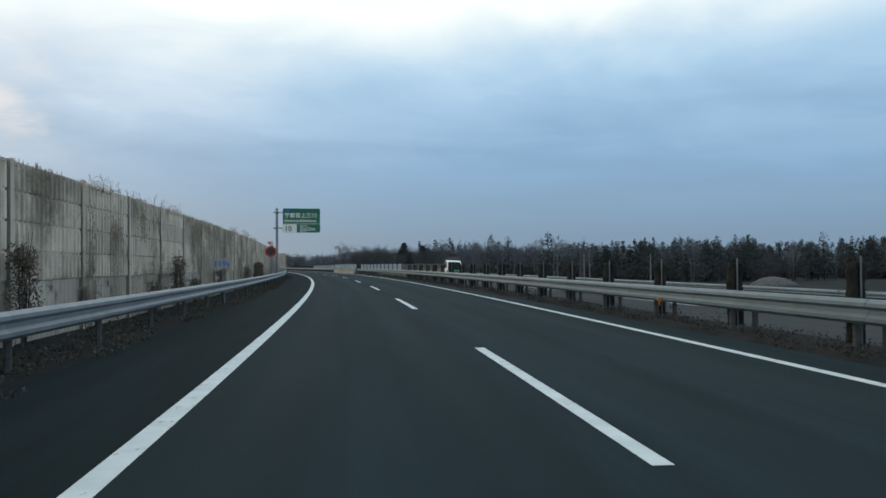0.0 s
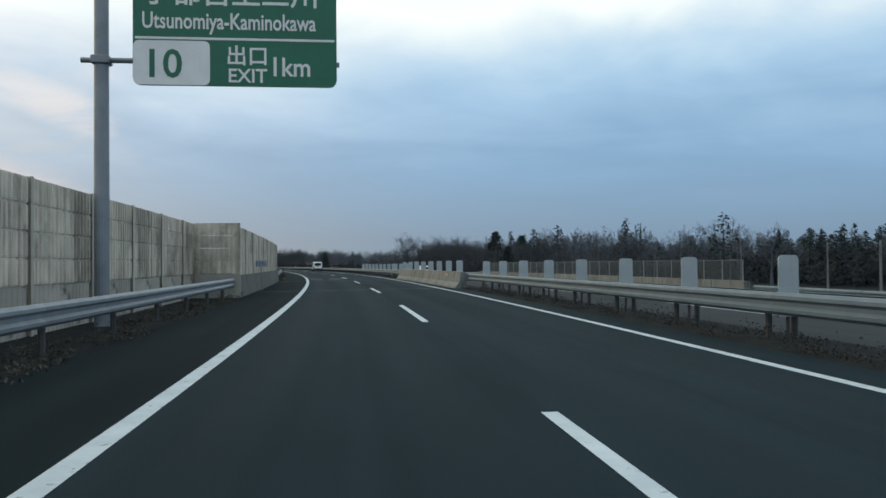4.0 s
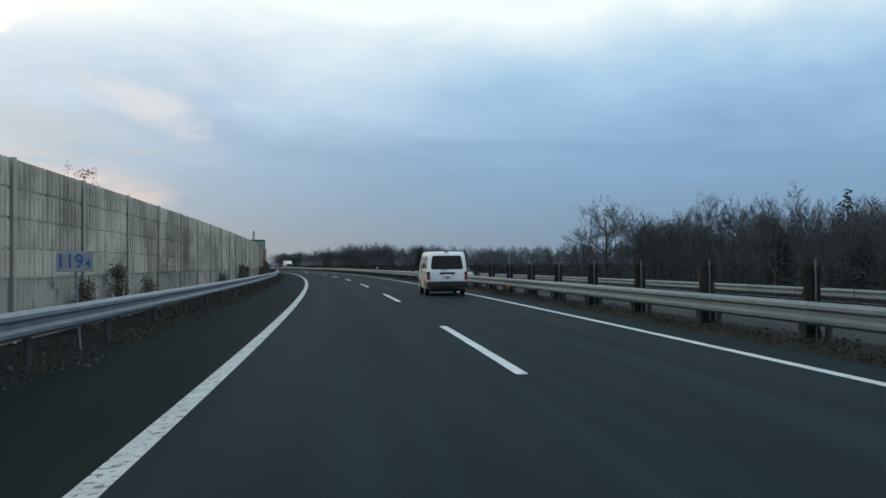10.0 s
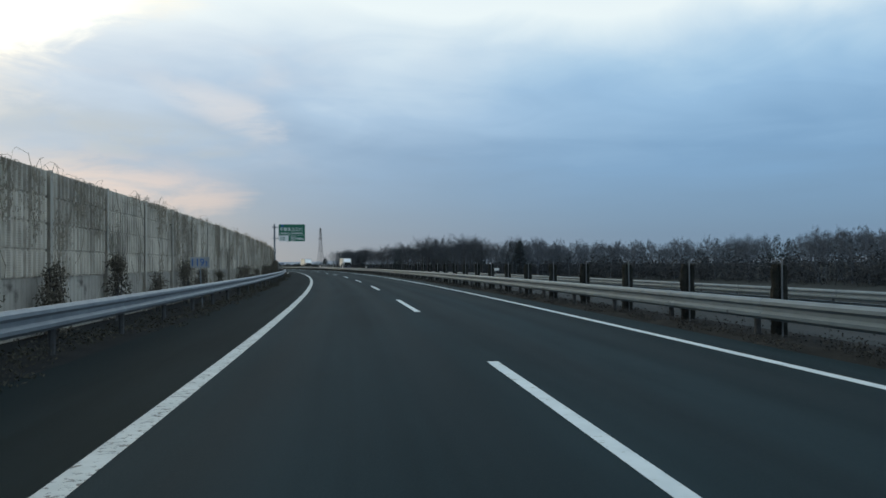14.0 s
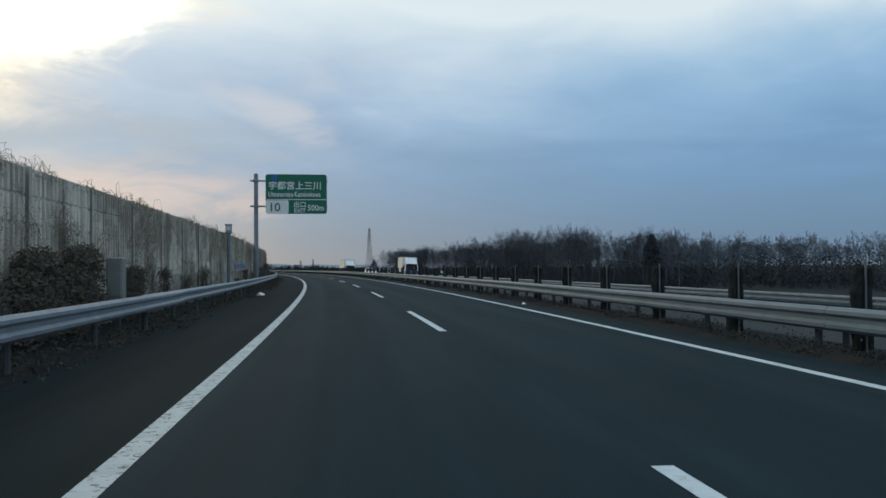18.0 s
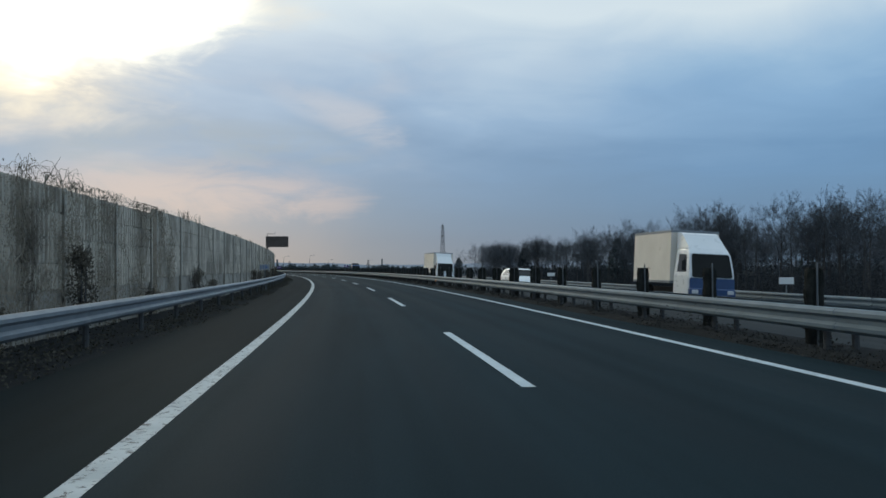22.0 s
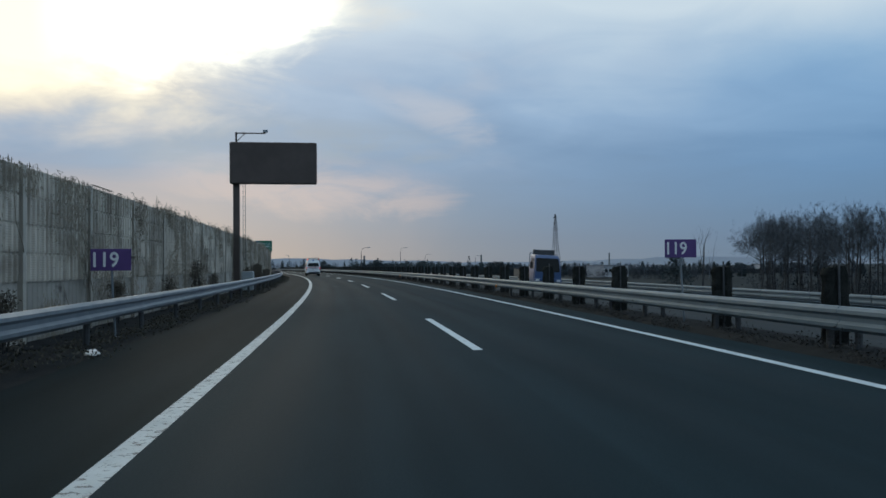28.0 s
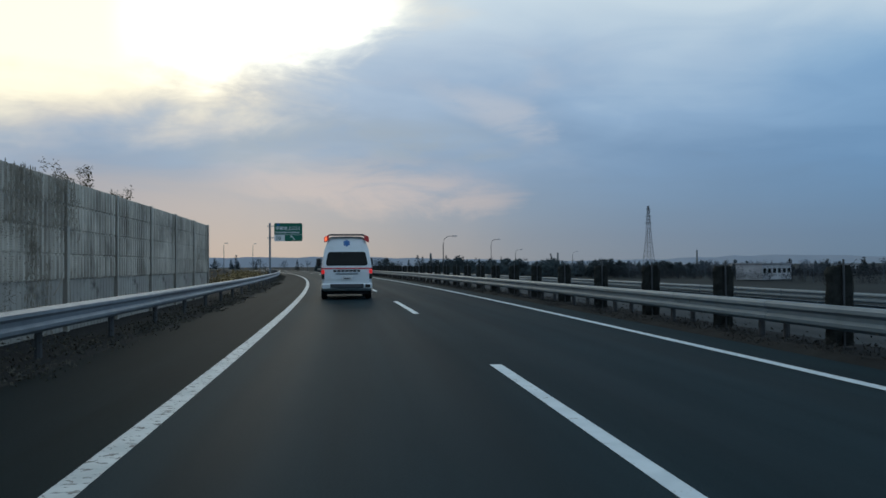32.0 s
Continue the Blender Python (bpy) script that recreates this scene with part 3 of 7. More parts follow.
def beam_mesh(name, length, material):
    loop = [(x, z) for x, z in WAVE] + [(x - 0.012, z * 0.985) for x, z in reversed(WAVE)]
    q = Geo()
    q.loft([[(x, y, z) for x, z in loop] for y in (0, length)])
    me = q.mesh(name)
    fix_normals(me)
    me.materials.append(material)
    return me


def round_post_mesh(name, h, r, material):
    q = Geo()
    q.tube([(0, 0, -0.15), (0, 0, h - 0.02), (0, 0, h)], [r, r, r * 0.7], 8)
    me = q.mesh(name)
    fix_normals(me)
    me.materials.append(material)
    return me


def bracket_mesh(name, material):
    q = Geo()
    q.box(0.0, 0.11, -0.045, 0.045, -0.09, 0.09, 0.012)
    me = q.mesh(name)
    fix_normals(me)
    me.materials.append(material)
    return me


BEAM_GALV, BEAM_WHITE = beam_mesh("beam", 4.0, GALV), beam_mesh("beam", 4.0, RAIL_WHITE)
RAIL_POST = round_post_mesh("post", 0.74, 0.057, POST)
BRACKET = bracket_mesh("bracket", POST)


def guard_rail(s0, s1, u, side, height, beam, label, group):
    """A corrugated rail on posts 4 m apart; side +1 faces right, -1 faces left; height(s) of its middle above zero."""
    root = thing("guard_rail", label, "guard rail", frame_at(s0, u, fall(u)), group)
    n = int(round((s1 - s0) / 4.0))
    for i in range(n):
        s = s0 + 4.0 * i
        z = height(s + 2)
        m = frame_at(s, u, z) if side > 0 else frame_at(s + 4.0, u, z, 180)
        piece("beam", beam, root, rel(root, m))
        mp = frame_at(s + 0.6, u - side * 0.17, z - 0.62)
        post = piece("post", RAIL_POST, root, rel(root, mp))
        if -20 < s < 760:
            mb = frame_at(s + 0.6, u - side * 0.12, z, 0 if side > 0 else 180)
            piece("bracket", BRACKET, root, rel(root, mb))
    return root


guard_rail(-30.5, 117.5, -2.5, 1, lambda s: 0.60, BEAM_GALV, "galvanised corrugated steel guard rail beside the road shoulder", "guard rails of the road")
guard_rail(153.6, 405.6, -2.5, 1, lambda s: 0.575, BEAM_GALV, "galvanised corrugated steel guard rail in front of the noise barrier", "guard rails of the road")
guard_rail(401.6, 881.6, -2.62, 1, lambda s: 0.57, BEAM_GALV, "galvanised corrugated steel guard rail in front of the noise barrier", "guard rails of the road")


def median_height(s):
    return float(np.interp(s, (0, 90, 160, 210), (0.60, 0.63, 0.56, 0.50)))


guard_rail(-30.2, 125.8, 8.42, -1, median_height, BEAM_WHITE, "pale weathered steel guard rail along the median", "guard rails of the road")
guard_rail(158.6, 886.6, 8.42, -1, median_height, BEAM_WHITE, "pale weathered steel guard rail along the median", "guard rails of the road")
guard_rail(-30.2, 125.8, 9.2, 1, lambda s: median_height(s) - 0.03, BEAM_WHITE, "pale steel guard rail on the oncoming side of the median", "guard rails of the road")
guard_rail(158.6, 886.6, 9.2, 1, lambda s: median_height(s) - 0.03, BEAM_WHITE, "pale steel guard rail on the oncoming side of the median", "guard rails of the road")


def outer_height(s):
    return float(np.interp(s, (0, 250, 450, 600, 720), (0.02, 0.06, -0.10, -0.08, -0.02)))


guard_rail(-30.0, 118.0, 20.1, -1, outer_height, BEAM_WHITE, "pale steel guard rail beyond the oncoming lanes", "guard rails of the road")
guard_rail(180.0, 880.0, 20.1, -1, outer_height, BEAM_WHITE, "pale steel guard rail beyond the oncoming lanes", "guard rails of the road")

# folded end boxes where the rail meets the bridge
for s, u, z in ((125.9, 8.42, 0.6), (158.2, 8.42, 0.55)):
    q = Geo()
    q.box(-0.12, 0.12, -0.35, 0.35, -0.2, 0.2, 0.03)
    tagged(part("rail_end_box", q, RAIL_WHITE, m=frame_at(s, u - 0.02, z)), "pale steel end box of the guard rail on the concrete barrier", "rail end")

# amber delineators
q = Geo()
q.disc((0, 0, 0), "y", 0.055, 0.03, 14, 0.008)
q.box(-0.015, 0.015, -0.01, 0.02, -0.12, -0.03)
AMBER_MESH = q.mesh("delineator")
AMBER_MESH.materials.append(AMBER)
for s in (13.4, 207.5, 245.0, 292.5, 530.5, 645.0, 688.0):
    ob = piece("delineator", AMBER_MESH, None, frame_at(s, 8.30, median_height(s) - 0.13))
    tagged(ob, "round amber reflector fixed to the guard rail", "reflector", "amber reflectors along the median")
q = Geo()
q.box(-0.02, 0.02, -0.14, 0.14, -0.05, 0.05, 0.012)
tagged(part("delineator", q, AMBER, m=frame_at(129.6, 7.84, 0.66)), "amber reflector box on the concrete barrier", "reflector", "amber reflectors along the median")


# ---- anti-glare columns on the median ----
def bristle_column(seed, slim):
    """Two black bristle pads on a thin steel rod."""
    rnd = random.Random(seed)
    root = thing("anti_glare_column", "black bristly anti-glare column standing between the median rails", "anti-glare screen")
    for sx in (-1, 1):
        q = Geo()
        rings = []
        for k in range(11):
            z = 0.12 + 1.16 * k / 10
            wdt = 0.125 * slim * (1.0 if k < 10 else 0.72) * rnd.uniform(0.9, 1.08)
            dep = 0.10 * rnd.uniform(0.85, 1.1)
            cx = sx * 0.085 * slim + rnd.uniform(-0.012, 0.012)
            rings.append([(cx + wdt * math.cos(a) * rnd.uniform(0.88, 1.1), dep * math.sin(a) * rnd.uniform(0.85, 1.1), z + rnd.uniform(-0.02, 0.02)) for a in [2 * math.pi * j / 12 for j in range(12)]])
        q.loft(rings)
        for k in range(26):
            a, z = rnd.uniform(0, 6.28), rnd.uniform(0.2, 1.3)
            p = Vector((sx * 0.085 * slim + 0.11 * slim * math.cos(a), 0.09 * math.sin(a), z))
            q.tube([p, p + Vector((0.05 * math.cos(a), 0.05 * math.sin(a), rnd.uniform(0.0, 0.06)))], [0.008, 0.002], 3)
        part("bristle_pad", q, BRUSH, root)
    q = Geo()
    q.tube([(0, -0.12, 0), (0, -0.12, 1.38)], 0.016, 6)
    part("rod", q, ROD if slim < 0.9 else POST, root, "thin galvanised rod")
    return root


def plate_column():
    root = thing("anti_glare_plate", "grey-blue rounded anti-glare plate standing on the median", "anti-glare screen")
    q = Geo()
    pts = [(-0.17, 0.35), (0.17, 0.35)]
    for a in range(0, 91, 30):
        pts.append((0.17 - 0.07 + 0.07 * math.cos(radians(a)), 1.33 - 0.07 + 0.07 * math.sin(radians(a))))
    for a in range(90, 181, 30):
        pts.append((-0.17 + 0.07 + 0.07 * math.cos(radians(a)), 1.33 - 0.07 + 0.07 * math.sin(radians(a))))
    q.loft([[(x, -0.012, z) for x, z in pts], [(x, 0.012, z) for x, z in pts]])
    part("plate", q, PLATE, root)
    q = Geo()
    q.tube([(0, 0.03, 0), (0, 0.03, 0.9)], 0.03, 6)
    part("post", q, POST, root)
    return root


COLUMNS = [bristle_column(k, (0.66, 0.72, 0.95, 1.0)[k]) for k in range(4)]
places = [6.8 + 3.985 * i for i in range(-6, 18)] + [207.4 + 3.98 * i for i in range(67)] + [476.0 + 3.985 * i for i in range(38)] + [629.8 + 3.972 * i for i in range(63)]
wide_used, wide_seen = False, []
for k, s in enumerate(places):
    z = -0.02 if s < 100 else -0.06
    m = frame_at(s, 8.82, z, random.Random(k + 9).uniform(-7, 7) if k > 1 else 0)
    if k < 2:
        COLUMNS[k].matrix_basis, c = m, COLUMNS[k]
    elif s < 500:
        c = copy_thing(COLUMNS[k % 2], m)
    else:
        if not wide_used:
            wide_used, c = True, COLUMNS[2]
            COLUMNS[2].matrix_basis = m
        elif len(wide_seen) == 1:
            c = COLUMNS[3]
            COLUMNS[3].matrix_basis = m
        else:
            c = copy_thing(COLUMNS[2 + k % 2], m)
        wide_seen.append(k)
    c["group"] = "anti-glare columns on the median"
PLATE_THING = plate_column()
first = True
for s in [81.9 + 4.05 * i for i in range(11)] + [127.6 + 4.03 * i for i in range(8)] + [158.9, 163.1, 167.3, 169.5, 173.4, 177.5, 181.4, 185.5, 189.5, 193.4, 197.3, 201.3]:
    m = frame_at(s, 8.75 if not 126 < s < 158 else 8.25, 0.05 if s < 126 else (0.12 if s < 158 else -0.02), random.Random(int(s)).uniform(-4, 4))
    if first:
        PLATE_THING.matrix_basis, c, first = m, PLATE_THING, False
    else:
        c = copy_thing(PLATE_THING, m)
    c["group"] = "anti-glare plates on the median"

# ---- concrete median barrier and bridge parapets ----
FSHAPE = [(7.72, 0.0), (7.75, 0.09), (7.94, 0.30), (8.03, 0.85), (8.30, 0.85), (8.32, 0.0)]
barrier = thing("concrete_median_barrier", "weathered concrete safety barrier on the bridge", "concrete barrier", frame_at(126, 8.0, 0))
for i in range(8):
    q = Geo()
    s0 = 125.8 + 3.98 * i
    rings = []
    for ss in (s0 + 0.012, s0 + 2.0, s0 + 4.038):
        rings.append([rel(barrier, Matrix.Translation(at(ss, u, z))).translation for u, z in FSHAPE])
    q.loft(rings)
    part("barrier_block", q, CONCRETE, barrier)
far_parapet = thing("bridge_parapet", "pale concrete parapet on the far edge of the bridge", "parapet", frame_at(120, 20.2, fall(20.2)))
for i in range(14):
    q = Geo()
    s0 = 119.0 + 4.4 * i
    q.loft([[rel(far_parapet, Matrix.Translation(at(ss, u, z))).translation for u, z in ((20.05, -0.7), (20.1, 0.38), (20.4, 0.38), (20.4, -0.7))] for ss in (s0 + 0.01, s0 + 2.2, s0 + 4.39)])
    part("parapet_block", q, CONCRETE, far_parapet)
MESH_WIRE = surface("fence_mesh", (0.05, 0.072, 0.085), (0.09, 0.115, 0.13), 0.6, 0.3, scale=4, fine=30)
fence = thing("mesh_fence", "dark grey wire mesh fence on top of the bridge parapet", "fence", frame_at(120, 20.3, 0.38))
for i in range(29):
    s0 = 119.5 + 2.1 * i
    q = Geo()
    q.tube([(0, 0, 0), (0, 0, 1.0 if i < 28 else 0.1)], 0.025, 6)
    part("fence_post", q, GALV, fence, m=rel(fence, frame_at(s0, 20.3, 0.36)))
    if i < 28:
        q = Geo()
        top1 = 0.98 if i < 27 else 0.1
        for z in range(20):
            h0, h1 = 0.04 + 0.047 * z, (0.04 + 0.047 * z) * top1 / 0.98
            q.tube([(0, 0, h0), (0, 2.1, h1)], 0.0045, 3, False)
        for y in range(42):
            yy = y * 0.05
            q.tube([(0, yy, 0.04), (0, yy, 0.98 + (top1 - 0.98) * yy / 2.1)], 0.0045, 3, False)
        q.tube([(0, 0, 0.98), (0, 2.1, top1)], 0.02, 5)
        part("mesh_panel", q, MESH_WIRE, fence, m=rel(fence, frame_at(s0, 20.3, 0.36)))
near_parapet = thing("bridge_parapet", "stained concrete parapet carrying the bridge noise barrier", "parapet", frame_at(118, -2.4, 0))
for i in range(9):
    q = Geo()
    s0 = 117.0 + 4.0 * i - 0.2
    q.loft([[rel(near_parapet, Matrix.Translation(at(ss, u, z))).translation for u, z in ((-2.75, -0.3), (-2.75, 0.88), (-2.35, 0.88), (-2.28, 0.1), (-2.28, -0.3))] for ss in (s0 + 0.01, s0 + 2.0, s0 + 3.99)])
    part("parapet_block", q, STAINED, near_parapet)


# ---- noise barriers ----
def ribbed_panel(name, length, h, ribs, depth, material):
    """A ribbed sheet panel with a folded rim; y along, x towards the road."""
    q = Geo()
    pitch = length / ribs
    prof = []
    for i in range(ribs):
        y = i * pitch
        prof += [(0.0, y + 0.02), (depth, y + 0.05), (depth, y + pitch * 0.62), (0.0, y + pitch * 0.62 + 0.03)]
    prof = [(0.0, 0.0)] + prof + [(0.0, length)]
    back = [(-0.07, length), (-0.07, 0.0)]
    loop = prof + back
    rim = [(x * 0.6 - 0.004, y) if x >= 0 else (x, y) for x, y in loop]
    q.loft([[(x, y, z) for x, y in o] for o, z in ((rim, 0.0), (rim, 0.024), (loop, 0.027), (loop, h - 0.027), (rim, h - 0.024), (rim, h))])
    me = q.mesh(name)
    fix_normals(me)
    me.materials.append(material)
    return me


def plain_mesh(name, build, material):
    q = Geo()
    build(q)
    me = q.mesh(name)
    fix_normals(me)
    me.materials.append(material)
    return me


PANEL = ribbed_panel("panel", 3.86, 0.5, 16, 0.055, LOUVRE)
BASE_LOW = ribbed_panel("base_panel", 3.86, 1.06, 15, 0.015, BASE_PANEL)


def barrier_post_mesh(h):
    def build(q):
        prof = [(-0.092, -0.075), (-0.078, -0.075), (-0.078, -0.006), (0.078, -0.006), (0.078, -0.075), (0.092, -0.075),
                (0.092, 0.075), (0.078, 0.075), (0.078, 0.006), (-0.078, 0.006), (-0.078, 0.075), (-0.092, 0.075)]
        q.loft([[(x, y, z) for x, y in prof] for z in (0, h + 0.02)])
    return plain_mesh("barrier_post", build, BARRIER_POST)


def noise_barrier(s0, bays, u, z0, rows, base, label, pitch=4.0):
    root = thing("noise_barrier", label, "noise barrier", frame_at(s0, u, z0), "noise barriers beside the road")
    h = (1.06 if base else 0.0) + 0.5 * rows
    pm = barrier_post_mesh(h - 0.01)
    for i in range(bays + 1):
        s = s0 + pitch * i
        piece("barrier_post", pm, root, rel(root, frame_at(s, u, z0)))
        if i == bays:
            break
        z = z0
        if base:
            piece("base_panel", BASE_LOW, root, rel(root, frame_at(s + 0.07, u, z)))
            z += 1.06
        for r in range(rows):
            piece("panel", PANEL, root, rel(root, frame_at(s + 0.07, u, z + 0.5 * r)))
    return root


noise_barrier(-34.3, 32, -4.0, 0.0, 4, True, "stained ribbed metal noise barrier overgrown by dead vines")
noise_barrier(93.6, 6, -4.06, -0.12, 4, True, "lower stained noise barrier behind the direction sign")
noise_barrier(116.6, 9, -2.48, 0.88, 4, False, "clean ribbed metal noise barrier standing on the bridge parapet", 3.98)
noise_barrier(152.7, 71, -4.0, 0.03, 4, True, "long ribbed metal noise barrier with plants at its foot", 4.035)
noise_barrier(441.0, 14, -4.05, -0.16, 4, True, "lower noise barrier hidden under dead vines")
noise_barrier(497.47, 59, -4.0, -0.01, 4, True, "long stained noise barrier with dead vines on its top", 4.036)
# the short cross wall that closes the gap to the bridge
cross = thing("noise_barrier", "short noise barrier set across the verge at the bridge", "noise barrier", frame_at(116.1, -3.96, -0.1), "noise barriers beside the road")
q = Geo()
q.box(0, 1.75, -0.05, 0.05, 0, 1.05)
part("base_panel", q, BASE_PANEL, cross)
for r in range(4):
    q = Geo()
    ribs = [(0.0, -0.045)]
    for x in range(9):
        ribs += [(0.08 + 0.19 * x, -0.045), (0.09 + 0.19 * x, -0.07), (0.17 + 0.19 * x, -0.07), (0.18 + 0.19 * x, -0.045)]
    ribs += [(1.75, -0.045), (1.75, 0.045), (0.0, 0.045)]
    q.loft([[(x, y, z) for x, y in ribs] for z in (1.065 + 0.5 * r, 1.55 + 0.5 * r)])
    part("panel", q, LOUVRE, cross)
# service door in the barrier
door = thing("service_door", "grey double-leaf steel service door set in the noise barrier", "door", frame_at(89.0, -3.93, 0.02))
for y in (0.0, 0.88):
    q = Geo()
    q.box(-0.03, 0.075, y, y + 0.86, 0.0, 1.92, 0.01)
    part("leaf", q, BARRIER_POST if y else PLATE, door)
for y0, y1, z0, z1 in ((-0.07, 0.0, 0, 1.99), (1.74, 1.81, 0, 1.99), (0.0, 1.74, 1.92, 1.99)):
    q = Geo()
    q.box(-0.03, 0.095, y0, y1, z0, z1)
    part("door_surround", q, BARRIER_POST, door)
q = Geo()
q.box(0.075, 0.12, 0.72, 0.84, 0.95, 1.0, 0.01)
part("handle", q, DARK, door)


# ---- signs ----
def big_sign(s, distance_words, label, exit_row=True):
    """Green direction board on a cantilever beside the road."""
    root = thing("direction_sign", label, "road sign", frame_at(s, -3.45, 0))
    q = Geo()
    q.tube([(0, 0, -0.2), (0, 0, 8.0), (0, 0, 8.08)], [0.165, 0.15, 0.1], 16)
    part("pole", q, GALV, root, smooth=False)
    for z in (5.72, 7.55):
        q = Geo()
        q.tube([(-0.42, -0.02, z), (0.75, -0.02, z)], 0.06, 8)
        q.box(-0.19, 0.19, -0.19, 0.19, z - 0.09, z + 0.09, 0.02)
        part("bracket", q, GALV, root)
    x0, x1, z0, z1 = 0.68, 5.03, 5.18, 8.02

    def rounded(a, b, c, d, r, y0, y1):
        q = Geo()
        pts = []
        for cx, cz, st in ((b - r, d - r, 0), (a + r, d - r, 90), (a + r, c + r, 180), (b - r, c + r, 270)):
            pts += [(cx + r * math.cos(radians(st + k)), cz + r * math.sin(radians(st + k))) for k in (0, 30, 60, 90)]
        q.loft([[(x, y0, z) for x, z in pts], [(x, y1, z) for x, z in pts]])
        return q
    part("board", rounded(x0, x1, z0, z1, 0.16, -0.13, -0.07), GREEN, root)
    q = Geo()
    for z in (5.7, 7.55):
        q.box(x0 + 0.1, x1 + 0.06, -0.07, -0.01, z - 0.05, z + 0.05)
    part("back_rail", q, GALV, root)
    lettering("place_name", "宇都宮上三川", 0.62, SIGN_WHITE, root, pose(x0 + 0.22, -0.135, 6.98, 90, 0, 0), 1.02)
    lettering("place_name_latin", "Utsunomiya-Kaminokawa", 0.5, SIGN_WHITE, root, pose(x0 + 0.2, -0.135, 6.42, 90, 0, 0), 0.72)
    q = Geo()
    q.box(x0 + 0.05, x1 - 0.05, -0.136, -0.128, 6.18, 6.23)
    part("divider", q, SIGN_WHITE, root)
    part("number_field", rounded(x0 + 0.01, x0 + 1.62, z0 + 0.01, 6.15, 0.12, -0.137, -0.128), SIGN_WHITE, root)
    lettering("exit_number", "10", 0.86, GREEN, root, pose(x0 + 0.35, -0.142, 5.36, 90, 0, 0), 1.0)
    if exit_row:
        lettering("exit_word", "出口", 0.46, SIGN_WHITE, root, pose(x0 + 2.0, -0.135, 5.68, 90, 0, 0), 1.0)
        lettering("exit_word_latin", "EXIT", 0.42, SIGN_WHITE, root, pose(x0 + 2.02, -0.135, 5.27, 90, 0, 0), 0.98)
        lettering("distance", distance_words, 0.58, SIGN_WHITE, root, pose(x0 + 2.98, -0.135, 5.42, 90, 0, 0), 0.9)
    else:
        q = Geo()
        q.sheet([(x0 + 3.1, -0.13, 5.4), (x0 + 2.7, -0.13, 5.85), (x0 + 2.55, -0.13, 5.7), (x0 + 2.5, -0.13, 6.08), (x0 + 2.88, -0.13, 6.02), (x0 + 2.78, -0.13, 5.93), (x0 + 3.22, -0.13, 5.5)], (0, -1, 0), 0.006)
        part("arrow", q, SIGN_WHITE, root)
    q = Geo()
    q.sheet([(x0 + 0.45, -0.128, 7.98), (x0 + 0.40, -0.128, 7.70), (x0 + 0.62, -0.128, 7.54), (x0 + 0.84, -0.128, 7.70), (x0 + 0.79, -0.128, 7.98)], (0, -1, 0), 0.006)
    part("route_badge", q, SIGN_BLUE, root)
    return root


big_sign(100.3, "1km", "green expressway exit sign on a grey cantilever pole")
big_sign(447.1, "500m", "green expressway exit sign on a tall grey cantilever pole")
big_sign(838.0, "", "green exit sign with an arrow on a cantilever pole", False)

# dark message board
vms = thing("message_board", "unlit dark brown electronic message board on a steel column", "message board", frame_at(654.5, -3.62, 0))
q = Geo()
q.loft([[(x, y, z) for x, y in ((-0.30, -0.14), (0.03, -0.14), (0.03, 0.14), (-0.30, 0.14))] for z in (-0.2, 7.2)])
part("column", q, BROWN_STEEL, vms)
q = Geo()
q.box(-0.45, 4.08, -0.42, 0.02, 5.66, 7.86, 0.05)
part("cabinet", q, BROWN_STEEL, vms)
q = Geo()
q.box(-0.33, 3.96, -0.43, -0.41, 5.78, 7.74)
part("display", q, BROWN_STEEL, vms, "unlit black display face")
q = Geo()
q.tube([(-0.14, 0, 7.2), (-0.14, 0, 8.42)], 0.05, 8)
q.tube([(-0.16, 0, 8.38), (1.38, 0, 8.38)], 0.035, 8)
q.tube([(-0.10, 0, 7.95), (0.32, 0, 8.36)], 0.02, 6)
part("mast_arm", q, BROWN_STEEL, vms)
q = Geo()
q.box(1.25, 1.5, -0.09, 0.07, 8.42, 8.56, 0.02)
q.tube([(1.38, 0, 8.38), (1.38, 0, 8.44)], 0.03, 6)
part("traffic_camera", q, GALV, vms)
q = Geo()
for x in (0.22, 0.34):
    q.tube([(x, -0.17, 1.6), (x, -0.17, 5.7)], 0.012, 5)
for i in range(16):
    q.tube([(0.22, -0.17, 1.75 + 0.25 * i), (0.34, -0.17, 1.75 + 0.25 * i)], 0.01, 5)
part("ladder", q, POST, vms)
box_c = thing("control_cabinet", "grey roadside control cabinet at the foot of the message board", "cabinet", frame_at(656.6, -3.35, 0.0))
q = Geo()
q.box(-0.3, 0.3, -0.45, 0.45, -0.1, 1.05, 0.02)
part("body", q, PLATE, box_c)
q = Geo()
q.box(0.3, 0.315, -0.4, 0.4, 0.1, 1.0, 0.006)
part("door", q, PLATE, box_c)


def beacon_pole(s):
    """Silver lamp housing on a post in front of the barrier."""
    root = thing("roadside_lamp", "silver lamp housing on a grey post by the noise barrier", "lamp post", frame_at(s, -3.68, 0))
    q = Geo()
    q.tube([(0, 0, -0.1), (0, 0, 3.05)], 0.09, 12)
    part("post", q, GALV, root)
    q = Geo()
    q.box(-0.17, 0.17, -0.17, 0.2, 3.05, 3.18, 0.03)
    q.box(-0.15, 0.15, -0.13, 0.17, 3.18, 3.45, 0.04)
    q.box(-0.18, 0.18, -0.19, 0.2, 3.45, 3.52, 0.02)
    part("housing", q, GALV, root)
    q = Geo()
    q.box(-0.12, 0.12, -0.145, -0.125, 3.2, 3.43, 0.01)
    part("lens", q, HEAD_LENS, root)
    return root


